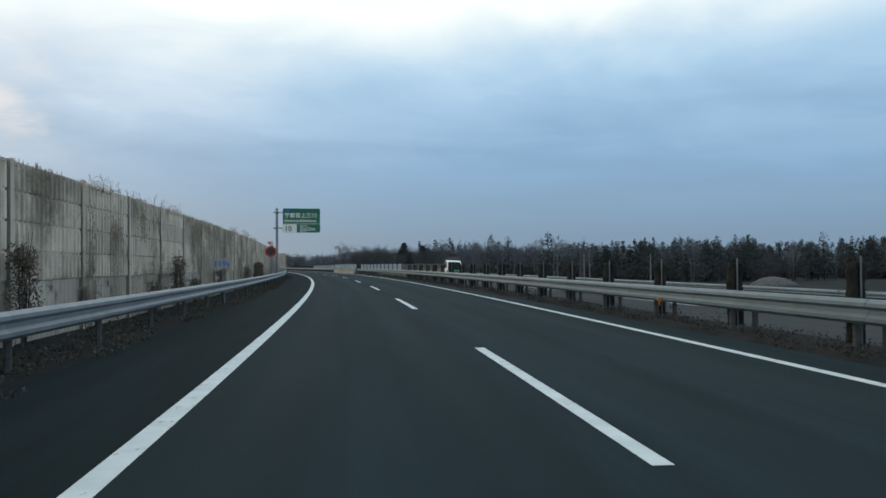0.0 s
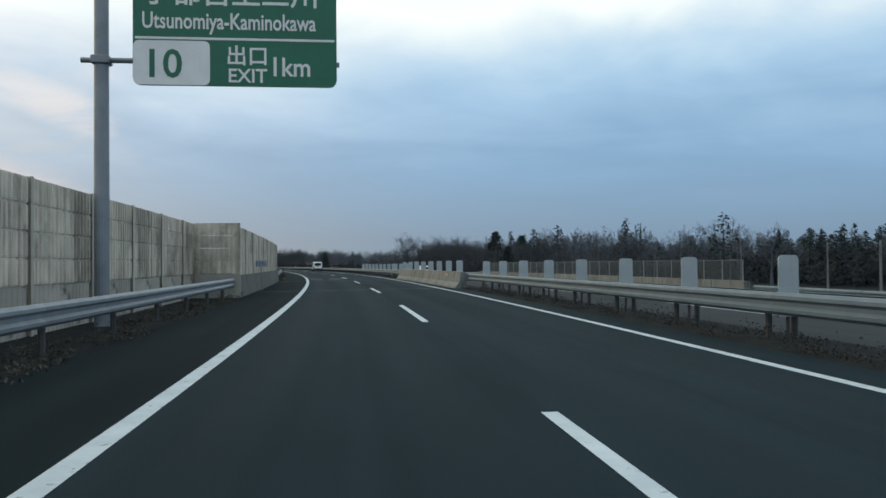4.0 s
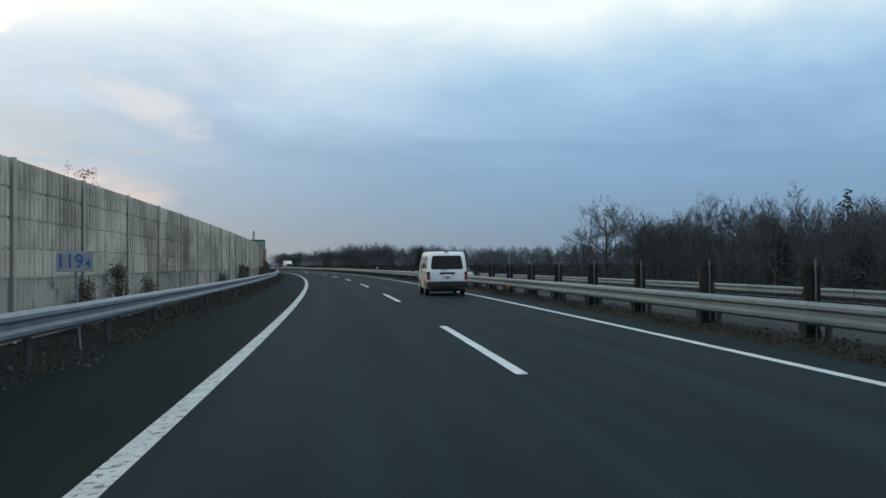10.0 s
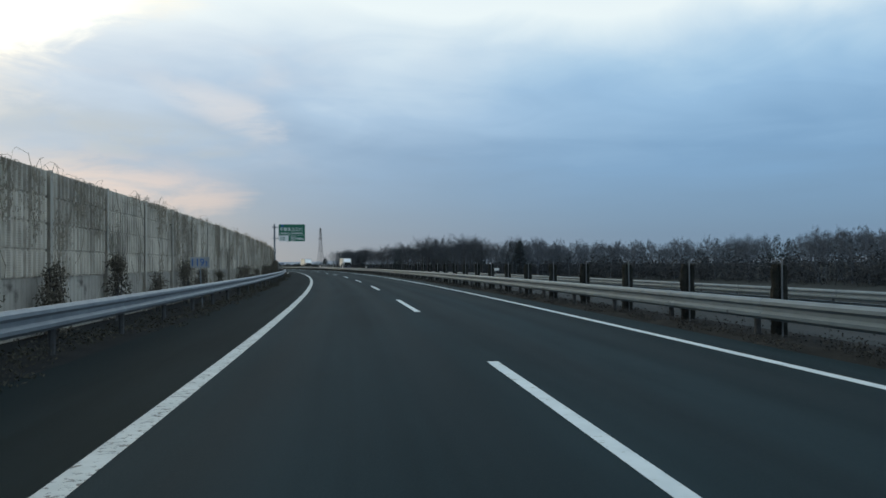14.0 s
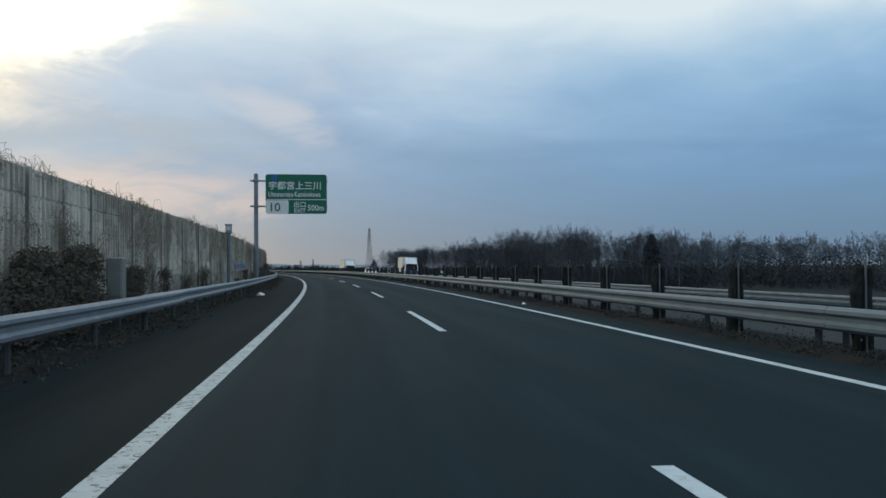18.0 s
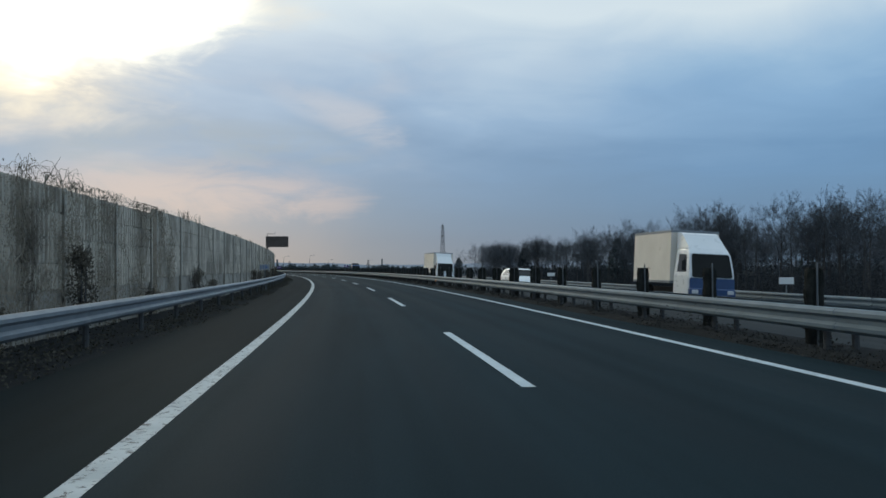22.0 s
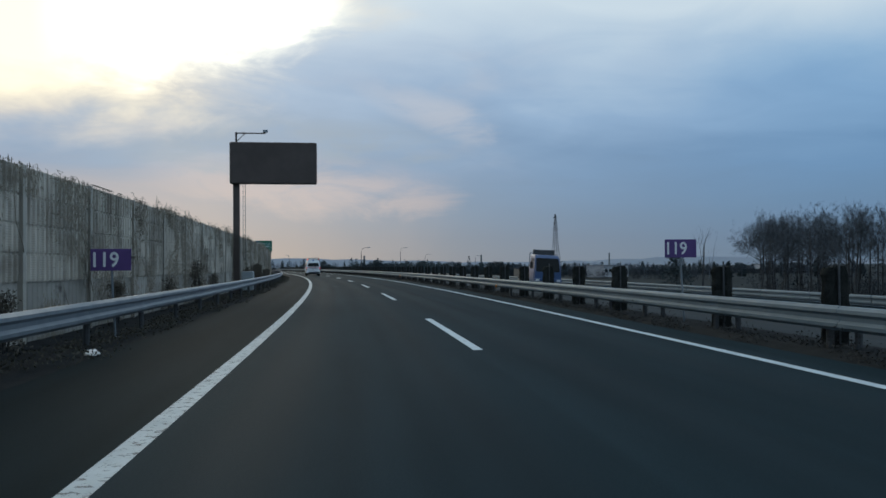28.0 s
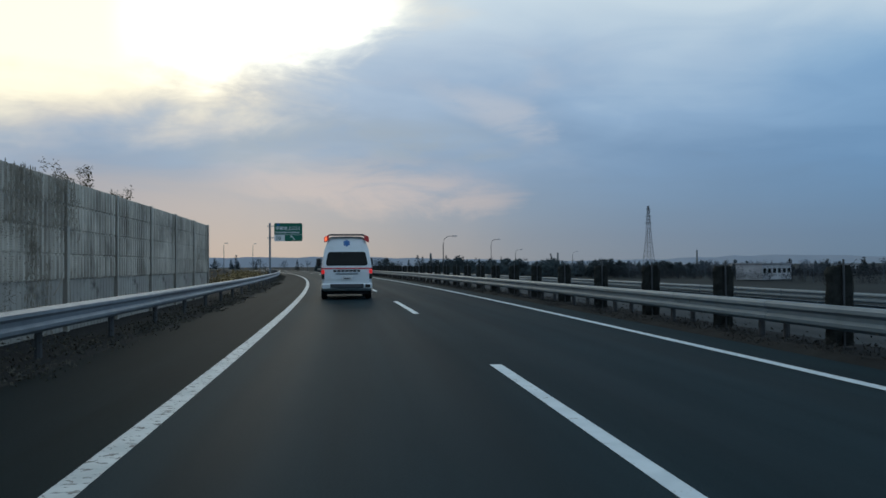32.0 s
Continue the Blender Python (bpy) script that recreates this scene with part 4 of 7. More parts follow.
beacon_pole(80.6)
beacon_pole(428.2)
phone = thing("emergency_phone", "pale roadside emergency telephone box beside the noise barrier", "telephone box", frame_at(402.7, -3.38, -0.05))
q = Geo()
q.box(-0.17, 0.17, -0.2, 0.2, 0.6, 1.6, 0.03)
part("housing", q, PHONE_GREY, phone)
q = Geo()
q.box(-0.14, 0.14, -0.212, -0.2, 0.75, 1.52, 0.005)
part("front_panel", q, PHONE_GREY, phone)
q = Geo()
q.box(-0.08, 0.08, -0.08, 0.08, -0.1, 0.56)
part("stand", q, POST, phone)
rs = thing("round_sign", "round dark traffic sign with a red rim on a post", "road sign", frame_at(71.5, -3.45, 0))
q = Geo()
q.tube([(0, 0.05, -0.1), (0, 0.05, 2.7)], 0.045, 8)
part("post", q, GALV, rs)
q = Geo()
q.disc((0, 0, 2.52), "y", 0.47, 0.03, 32, 0.006)
part("rim", q, RED, rs, "red rim")
q = Geo()
q.disc((0, -0.018, 2.52), "y", 0.345, 0.012, 32)
part("face", q, DARK, rs, "dark blank face")
tsn = thing("triangle_sign", "white square sign with a red triangle above the noise barrier", "road sign", frame_at(89.3, -4.12, 0))
q = Geo()
q.tube([(0, 0.03, 2.9), (0, 0.03, 3.8)], 0.02, 6)
part("post", q, GALV, tsn)
q = Geo()
q.box(-0.28, 0.28, -0.01, 0.012, 3.36, 3.9, 0.005)
part("board", q, SIGN_WHITE, tsn)
q = Geo()
q.sheet([(-0.2, -0.011, 3.8), (0.2, -0.011, 3.8), (0, -0.011, 3.5)], (0, -1, 0), 0.006)
part("triangle", q, RED, tsn)


def km_post(s, u, big, small, purple, z=1.37, w=0.56, h=0.32, level=0.0):
    root = thing("kilometre_post", ("purple" if purple else "white") + " kilometre post plate on a thin leaning pole", "road sign", frame_at(s, u, level), "kilometre posts beside the road")
    q = Geo()
    q.tube([(0.08, 0.03, -0.1), (0.02, 0.03, z * 0.6), (0, 0.02, z + h / 2)], 0.022, 6)
    part("post", q, GALV, root)
    q = Geo()
    q.box(-w / 2, w / 2, -0.01, 0.01, z - h / 2, z + h / 2, 0.005)
    part("plate", q, SIGN_PURPLE if purple else KM_WHITE, root)
    ink = SIGN_WHITE if purple else SIGN_BLUE
    lettering("distance", big, h * 0.95, ink, root, pose(-w / 2 + 0.05, -0.012, z - h * 0.31, 90, 0, 0), 0.92)
    if small:
        lettering("tenth", small, h * 0.62, ink, root, pose(w / 2 - 0.13, -0.012, z - h * 0.31, 90, 0, 0), 0.9)
    return root


km_post(25.4, -2.62, "119", "6", False)
km_post(126.3, -2.15, "119", "5", False)
km_post(224.4, -2.7, "119", "4", False)
km_post(323.8, -2.7, "119", "3", False)
km_post(423.3, -2.7, "119", "2", False)
km_post(523.0, -2.7, "119", "1", False)
km_post(623.6, -2.75, "119", "", True, 1.44, 0.72, 0.4)
km_post(625.6, 8.85, "119", "", True, 1.62, 0.72, 0.4)
# blank white plates beyond the far rail
for s, u in ((236.0, 21.2), (395.0, 21.2), (508.0, 21.2), (548.0, 21.3)):
    root = thing("marker_plate", "small blank pale marker plate on a post beyond the far rail", "road sign", frame_at(s, u, fall(u)), "marker plates")
    q = Geo()
    q.tube([(0, 0.02, -0.3), (0, 0.02, 1.3)], 0.025, 6)
    part("post", q, GALV, root)
    q = Geo()
    q.box(-0.35, 0.35, -0.01, 0.01, 1.05, 1.35, 0.005)
    part("plate", q, SIGN_WHITE, root)


# ---- vehicles ----
def shell(outline, half, r, material, root, name="body", label=""):
    """A vehicle body: its side outline [(y, z)] cut into sections along its length, each as wide as half(z), with rounded edges of radius r."""
    def cut(y):
        zs = []
        for (y0, z0), (y1, z1) in zip(outline, outline[1:] + outline[:1]):
            if min(y0, y1) <= y <= max(y0, y1) and y0 != y1:
                zs.append(z0 + (z1 - z0) * (y - y0) / (y1 - y0))
        return min(zs), max(zs)
    lo, hi = min(p[0] for p in outline), max(p[0] for p in outline)
    ys = sorted(set([round(p[0], 3) for p in outline] + [lo + (hi - lo) * k / 24 for k in range(25)]))
    ys = [lo + 0.004] + [y for y in ys if lo + 0.012 < y < hi - 0.012] + [hi - 0.004]
    rings = []
    for y in ys:
        z0, z1 = cut(y)
        near = min(y - lo, hi - y)
        draw = r * (1 - min(1.0, near / (2.2 * r))) ** 2
        rr = min(r, (z1 - z0) * 0.4)
        side = [(half(z0) - rr * 0.6 - draw, z0)]
        for k in range(13):
            z = z0 + rr * 0.6 + (z1 - rr - z0 - rr * 0.6) * k / 12
            side.append((half(z) - draw, z))
        for a in (30, 60, 90):
            side.append((half(z1 - rr) - draw - rr * 1.25 * (1 - math.cos(radians(a))), z1 - rr + rr * math.sin(radians(a))))
        rings.append([(x, y, z) for x, z in side] + [(0, y, z1 + 0.012)] + [(-x, y, z) for x, z in reversed(side)])
    q = Geo()
    q.loft(rings)
    return part(name, q, material, root, label, smooth=name == "body")


def side_panel(root, half, pts, material, name="side_window", proud=0.006, sides=(-1, 1)):
    """A pane or trim laid on the flank, given by its corners (y, z)."""
    for sgn in sides:
        q = Geo()
        q.loft([[(sgn * (half(z) - 0.02), y, z) for y, z in pts], [(sgn * (half(z) + proud), y, z) for y, z in pts]])
        part(name, q, material, root)


def end_panel(root, pts, y_of, material, name, out=-1, t=0.012, label="", sink=0.03):
    """A pane or plate laid on the front or rear, given by its corners (x, z) on the surface y_of(z)."""
    q = Geo()
    q.loft([[(x, y_of(z) - out * sink, z) for x, z in pts], [(x, y_of(z) + out * t, z) for x, z in pts]])
    return part(name, q, material, root, label)


def rounded(x0, x1, z0, z1, r, top=0.0):
    """A rounded rectangle (x, z), its upper side drawn in by top."""
    pts = []
    for cx, cz, st, k in ((x1 - r - top, z1 - r, 0, 1), (x0 + r + top, z1 - r, 90, 1), (x0 + r, z0 + r, 180, 0), (x1 - r, z0 + r, 270, 0)):
        pts += [(cx + r * math.cos(radians(st + a)), cz + r * math.sin(radians(st + a))) for a in (0, 30, 60, 90)]
    return pts


def wheels(root, half_track, ys, r=0.33, w=0.2):
    for sx in (-1, 1):
        for y in ys:
            q = Geo()
            q.disc((sx * (half_track - w / 2 + 0.01), y, r), "x", r, w, 24, 0.03)
            tyre = part("wheel", q, TYRE, root)
            q = Geo()
            q.disc((sx * (half_track + 0.008), y, r), "x", r * 0.62, 0.03, 18, 0.008)
            for a in range(6):
                an = a * math.pi / 3
                q.disc((sx * (half_track + 0.02), y + r * 0.4 * math.cos(an), r + r * 0.4 * math.sin(an)), "x", 0.025, 0.016, 6)
            q.disc((sx * (half_track + 0.02), y, r), "x", r * 0.2, 0.03, 10, 0.006)
            part("rim", q, RIM, tyre)


def arches(root, half_w, ys, r, zc):
    for sx in (-1, 1):
        for y in ys:
            q = Geo()
            pts = [(y + r * math.cos(radians(a)), zc + r * math.sin(radians(a))) for a in range(0, 181, 15)] + [(y - r, 0.22), (y + r, 0.22)]
            q.loft([[(sx * (half_w - 0.04), a, b) for a, b in pts], [(sx * (half_w + 0.003), a, b) for a, b in pts]])
            part("wheel_arch", q, TRIM, root)


def bars(root, y, x0, x1, z, h, count, material, name="marking"):
    """Writing too small to read, as plain bars."""
    step = (x1 - x0) / count
    for i in range(count):
        q = Geo()
        q.box(x0 + i * step + step * 0.12, x0 + (i + 1) * step - step * 0.12, y - 0.008, y + 0.004, z - h / 2, z + h / 2)
        part(name, q, material, root)


def ambulance(m):
    root = thing("ambulance", "white high-roof ambulance van with red light bar and lit tail lamps", "ambulance", m)

    def half(z):
        return float(np.interp(z, (0.3, 0.5, 1.25, 1.9, 2.2, 2.45), (0.92, 0.94, 0.94, 0.83, 0.70, 0.58)))
    outl = [(-2.68, 0.42), (-2.70, 0.75), (-2.68, 1.15), (-2.61, 1.5), (-2.52, 1.95), (-2.40, 2.25), (-2.2, 2.38), (-1.0, 2.42), (0.9, 2.40),
            (1.45, 2.25), (1.75, 1.98), (2.35, 1.15), (2.62, 0.95), (2.70, 0.6), (2.66, 0.34), (0, 0.30), (-2.4, 0.32)]
    shell(outl, half, 0.09, CAR_WHITE, root)

    def rear(z):
        return float(np.interp(z, (0.42, 0.75, 1.15, 1.5, 1.95, 2.25, 2.38), (-2.68, -2.70, -2.68, -2.61, -2.52, -2.40, -2.2)))
    end_panel(root, rounded(-0.78, 0.78, 1.28, 1.80, 0.09, 0.07), rear, GLASS, "rear_window")
    end_panel(root, rounded(-0.93, 0.93, 1.155, 1.20, 0.01), rear, RED, "red_stripe", t=0.016)
    side_panel(root, half, [(-2.6, 1.14), (2.2, 1.14), (2.2, 1.20), (-2.6, 1.20)], RED, "red_stripe", 0.008)
    side_panel(root, half, [(-2.35, 1.30), (-0.9, 1.30), (-0.9, 1.85), (-2.3, 1.85)], GLASS)
    side_panel(root, half, [(-0.75, 1.30), (0.55, 1.30), (0.55, 1.85), (-0.75, 1.85)], GLASS)
    side_panel(root, half, [(0.75, 1.25), (2.0, 1.25), (1.6, 1.83), (0.75, 1.85)], GLASS)
    for sx in (-1, 1):
        q = Geo()
        q.box(sx * 0.89 - 0.055, sx * 0.89 + 0.055, -2.735, -2.6, 0.98, 1.13, 0.015)
        part("tail_lamp", q, LAMP_RED, root, "lit red tail lamp")
        q = Geo()
        q.box(sx * 0.89 - 0.055, sx * 0.89 + 0.055, -2.73, -2.6, 0.78, 0.975, 0.015)
        part("indicator_lamp", q, TRIM, root)
        q = Geo()
        q.tube([(sx * 0.93, 1.95, 1.35), (sx * 1.05, 1.98, 1.38)], 0.02, 5)
        q.box(sx * 1.1 - 0.09, sx * 1.1 + 0.09, 1.9, 2.0, 1.28, 1.6, 0.03)
        part("mirror", q, TRIM, root)
    bars(root, -2.70, -0.52, 0.52, 1.085, 0.075, 7, TRIM)
    q = Geo()
    q.box(-0.42, 0.42, -2.73, -2.66, 0.955, 1.0, 0.012)
    part("handle_strip", q, GALV, root)
    q = Geo()
    q.box(-0.2, 0.2, -2.73, -2.69, 0.74, 0.92, 0.008)
    plate = part("number_plate", q, SIGN_WHITE, root)
    bars(plate, -2.735, -0.12, 0.12, 0.80, 0.055, 6, POST)
    q = Geo()
    q.box(-0.945, 0.945, -2.80, -2.45, 0.40, 0.62, 0.04)
    part("bumper", q, CAR_WHITE, root)
    q = Geo()
    q.box(-0.62, 0.62, -2.84, -2.7, 0.44, 0.60, 0.015)
    for i in range(9):
        q.box(-0.58 + 0.13 * i, -0.5 + 0.13 * i, -2.845, -2.838, 0.47, 0.57)
    part("tread_step", q, POST, root)
    q = Geo()
    q.box(0.68, 0.86, -2.815, -2.79, 0.46, 0.58, 0.01)
    part("badge", q, TRIM, root)
    # star-shaped blue emblem
    q = Geo()
    for a in (0, 60, 120):
        dx, dz = math.sin(radians(a)), math.cos(radians(a))
        pts = []
        for i, j in ((-1, -1), (1, -1), (1, 1), (-1, 1)):
            x, z = 0.13 * j * dx + 0.04 * i * dz, 2.13 + 0.13 * j * dz - 0.04 * i * dx
            pts.append((x, rear(z) - 0.012, z))
        q.sheet(pts, (0, -1, 0.3), 0.004 + a * 0.00002)
    part("emblem", q, SIGN_BLUE, root)
    q = Geo()
    q.box(-0.13, 0.13, -2.52, -2.44, 1.92, 1.97, 0.01)
    part("brake_lamp", q, TRIM, root)
    # light bar across the roof edge
    q = Geo()
    sec = [(-0.80, 2.24, 0.10), (-0.74, 2.36, 0.13), (-0.62, 2.44, 0.13), (0.62, 2.44, 0.13), (0.74, 2.36, 0.13), (0.80, 2.24, 0.10)]
    q.loft([[(x, -2.46, z - 0.02), (x, -2.10, z - 0.02), (x, -2.14, z + h * 0.3), (x, -2.42, z + h * 0.3)] for x, z, h in sec])
    part("light_bar", q, BROWN_STEEL, root, "dark light bar")
    for sx in (-1, 1):
        q = Geo()
        q.loft([[(sx * x, -2.53, z0), (sx * x, -2.3, z0), (sx * x, -2.3, z1), (sx * x, -2.51, z1)] for x, z0, z1 in ((0.66, 2.26, 2.44), (0.76, 2.18, 2.41), (0.84, 2.16, 2.35))])
        part("beacon", q, RED, root)
        if sx < 0:
            q = Geo()
            q.loft([[(-x, -2.545, z0), (-x, -2.50, z0), (-x, -2.50, z1), (-x, -2.54, z1)] for x, z0, z1 in ((0.74, 2.24, 2.38), (0.81, 2.20, 2.34))])
            part("beacon_lamp", q, BEACON, root, "lit orange-red flashing lamp")
    arches(root, 0.94, (-1.45, 1.75), 0.42, 0.36)
    wheels(root, 0.945, (-1.45, 1.75), 0.35, 0.22)
    q = Geo()
    q.box(-0.8, 0.8, -2.3, 2.4, 0.2, 0.32, 0.02)
    part("underbody", q, TRIM, root)
    return root


def white_van(m):
    root = thing("van", "white delivery van with a black rear bumper in the overtaking lane", "van", m)

    def half(z):
        return float(np.interp(z, (0.3, 0.9, 1.1, 1.85), (0.82, 0.845, 0.84, 0.75)))
    outl = [(-2.14, 0.40), (-2.16, 0.70), (-2.13, 1.05), (-1.948, 1.6), (-1.88, 1.80), (-1.7, 1.86), (0, 1.89), (0.85, 1.86), (1.15, 1.72), (1.72, 1.08), (2.0, 0.92), (2.12, 0.6), (2.1, 0.32), (0, 0.28), (-2.0, 0.30)]
    shell(outl, half, 0.07, CAR_WHITE, root)

    def rear(z):
        return float(np.interp(z, (0.4, 0.7, 1.05, 1.6, 1.8), (-2.14, -2.16, -2.13, -1.948, -1.88)))
    end_panel(root, rounded(-0.68, 0.68, 1.12, 1.70, 0.1, 0.06), rear, GLASS, "rear_window")
    side_panel(root, half, [(-1.85, 1.13), (-0.95, 1.13), (-0.95, 1.68), (-1.72, 1.68)], GLASS)
    side_panel(root, half, [(-0.82, 1.13), (0.12, 1.13), (0.12, 1.68), (-0.82, 1.68)], GLASS)
    side_panel(root, half, [(0.28, 1.1), (1.45, 1.1), (1.0, 1.68), (0.28, 1.68)], GLASS)
    side_panel(root, half, [(-2.0, 0.95), (-0.85, 0.95), (-0.85, 1.0), (-2.0, 1.0)], BROWN_STEEL, "stripe", 0.008)
    end_panel(root, rounded(-0.66, 0.66, 1.1, 1.68, 0.08, 0.08), lambda z: float(np.interp(z, (0.92, 1.08, 1.72), (2.0, 1.72, 1.15))), GLASS, "windscreen", out=1, t=0.02)
    for sx in (-1, 1):
        q = Geo()
        q.box(sx * 0.79 - 0.06, sx * 0.79 + 0.06, -2.19, -2.0, 0.68, 0.86, 0.012)
        part("tail_lamp", q, LAMP_OFF, root)
        q = Geo()
        q.box(sx * 0.79 - 0.06, sx * 0.79 + 0.06, -2.185, -2.0, 0.865, 1.02, 0.012)
        part("indicator_lamp", q, TRIM, root)
        for y in (0.2, 0.42):
            q = Geo()
            q.box(sx * 0.845 - 0.02, sx * 0.845 + 0.02, y - 0.04, y + 0.04, 0.96, 1.08, 0.01)
            part("door_handle", q, TRIM, root)
    q = Geo()
    q.box(-0.86, 0.86, -2.26, -1.95, 0.36, 0.62, 0.05)
    part("bumper", q, TRIM, root, "black plastic bumper")
    q = Geo()
    q.box(-0.32, 0.32, -2.19, -2.12, 0.92, 1.0, 0.01)
    part("handle_strip", q, TRIM, root)
    q = Geo()
    q.box(-0.165, 0.165, -2.19, -2.14, 0.74, 0.905, 0.006)
    plate = part("number_plate", q, SIGN_WHITE, root)
    bars(plate, -2.192, -0.11, 0.11, 0.80, 0.055, 6, POST)
    q = Geo()
    q.tube([(-0.22, -2.14, 1.06), (0.28, -2.10, 1.20)], 0.012, 5)
    part("wiper", q, TRIM, root)
    q = Geo()
    q.box(-0.06, 0.06, -1.9, -1.8, 1.84, 1.89, 0.01)
    part("brake_lamp", q, TRIM, root)
    q = Geo()
    q.tube([(-0.80, 1.35, 1.2), (-0.98, 1.4, 1.25)], 0.015, 5)
    q.box(-1.08, -0.92, 1.36, 1.44, 1.2, 1.42, 0.03)
    part("mirror", q, TRIM, root)
    arches(root, 0.845, (-1.15, 1.3), 0.36, 0.33)
    wheels(root, 0.84, (-1.15, 1.3), 0.30, 0.17)
    q = Geo()
    q.box(-0.7, 0.7, -1.9, 1.9, 0.18, 0.3, 0.02)
    part("underbody", q, TRIM, root)
    return root


def passenger_car(m, label, paint, kind="sedan", group="oncoming vehicles"):
    """A saloon, estate or people carrier; local +y is its front."""
    root = thing("car", label, "car", m, group)
    tall = {"sedan": 1.47, "wagon": 1.52, "minivan": 1.72}[kind]
    k = tall / 1.47

    def half(z):
        return float(np.interp(z, (0.3, 0.6, 0.92 * k, tall), (0.82, 0.88, 0.85, 0.60)))
    back = {"sedan": [(-2.2, 0.45), (-2.25, 0.75), (-2.15, 0.98), (-1.75, 1.05), (-0.95, 1.43)], "wagon": [(-2.25, 0.45), (-2.3, 0.8), (-2.25, 1.0), (-1.9, 1.42), (-1.5, 1.5)],
            "minivan": [(-2.3, 0.45), (-2.34, 0.85), (-2.28, 1.1), (-2.0, 1.6), (-1.6, 1.7)]}[kind]
    nose = {"sedan": [(0.1, 1.47), (0.45, 1.40), (1.3, 0.95)], "wagon": [(0.2, 1.52), (0.6, 1.45), (1.45, 0.98)], "minivan": [(0.2, 1.72), (0.55, 1.66), (1.6, 1.03)]}[kind]
    bonnet = [(2.0, 0.80), (2.22, 0.62), (2.25, 0.4), (2.15, 0.26), (0, 0.24), (-2.1, 0.28)]
    outl = back + nose + bonnet
    shell(outl, half, 0.12, paint, root)
    ws = nose[1:]

    def front(z):
        return float(np.interp(z, (ws[1][1], ws[0][1]), (ws[1][0], ws[0][0])))
    zb, zt = ws[1][1] + 0.03, ws[0][1] - 0.02
    q = Geo()
    wb, wt = half(zb) - 0.05, half(zt) - 0.03
    q.loft([[(x, front(z) + d, z + d) for x, z in ((-wb, zb), (wb, zb), (wt, zt), (-wt, zt))] for d in (-0.03, 0.012)])
    part("windscreen", q, GLASS, root)
    y1 = ws[1][0] - 0.15
    side_panel(root, half, [(-0.45, zb + 0.02), (y1, zb + 0.02), (ws[0][0] - 0.2, zt - 0.03), (-0.45, zt - 0.02)], GLASS, proud=0.012)
    yb = back[3][0] + 0.25 if kind != "sedan" else -1.35
    yt = back[4][0] + 0.12 if kind != "sedan" else -0.85
    side_panel(root, half, [(yb, zb + 0.02), (-0.52, zb + 0.02), (-0.52, zt - 0.02), (yt, zt - 0.05)], GLASS, proud=0.012)
    for sx in (-1, 1):
        q = Geo()
        q.loft([[(sx * x, y + d, z) for x, y, z in ((0.52, 2.18, 0.60), (0.80, 1.98, 0.60), (0.80, 1.88, 0.74), (0.52, 2.10, 0.72))] for d in (0.0, 0.05)])
        part("headlamp", q, HEAD_LENS, root)
        q = Geo()
        q.box(sx * 0.92 - 0.1, sx * 0.92 + 0.1, y1 - 0.15, y1 - 0.02, zb - 0.02, zb + 0.13, 0.03)
        part("mirror", q, paint, root)
        q = Geo()
        q.box(sx * 0.74 - 0.1, sx * 0.74 + 0.1, back[1][0] - 0.01, back[1][0] + 0.12, 0.72, 0.9, 0.02)
        part("tail_lamp", q, LAMP_OFF, root)
    q = Geo()
    q.box(-0.45, 0.45, 2.16, 2.25, 0.52, 0.62, 0.015)
    part("grille", q, TRIM, root)
    q = Geo()
    q.box(-0.6, 0.6, 2.2, 2.27, 0.30, 0.42, 0.02)
    part("air_intake", q, TRIM, root)
    q = Geo()
    q.box(-0.165, 0.165, 2.26, 2.28, 0.42, 0.52)
    part("number_plate", q, SIGN_WHITE, root)
    arches(root, 0.872, (-1.35, 1.35), 0.36, 0.33)
    wheels(root, 0.88, (-1.35, 1.35), 0.31, 0.2)
    return root


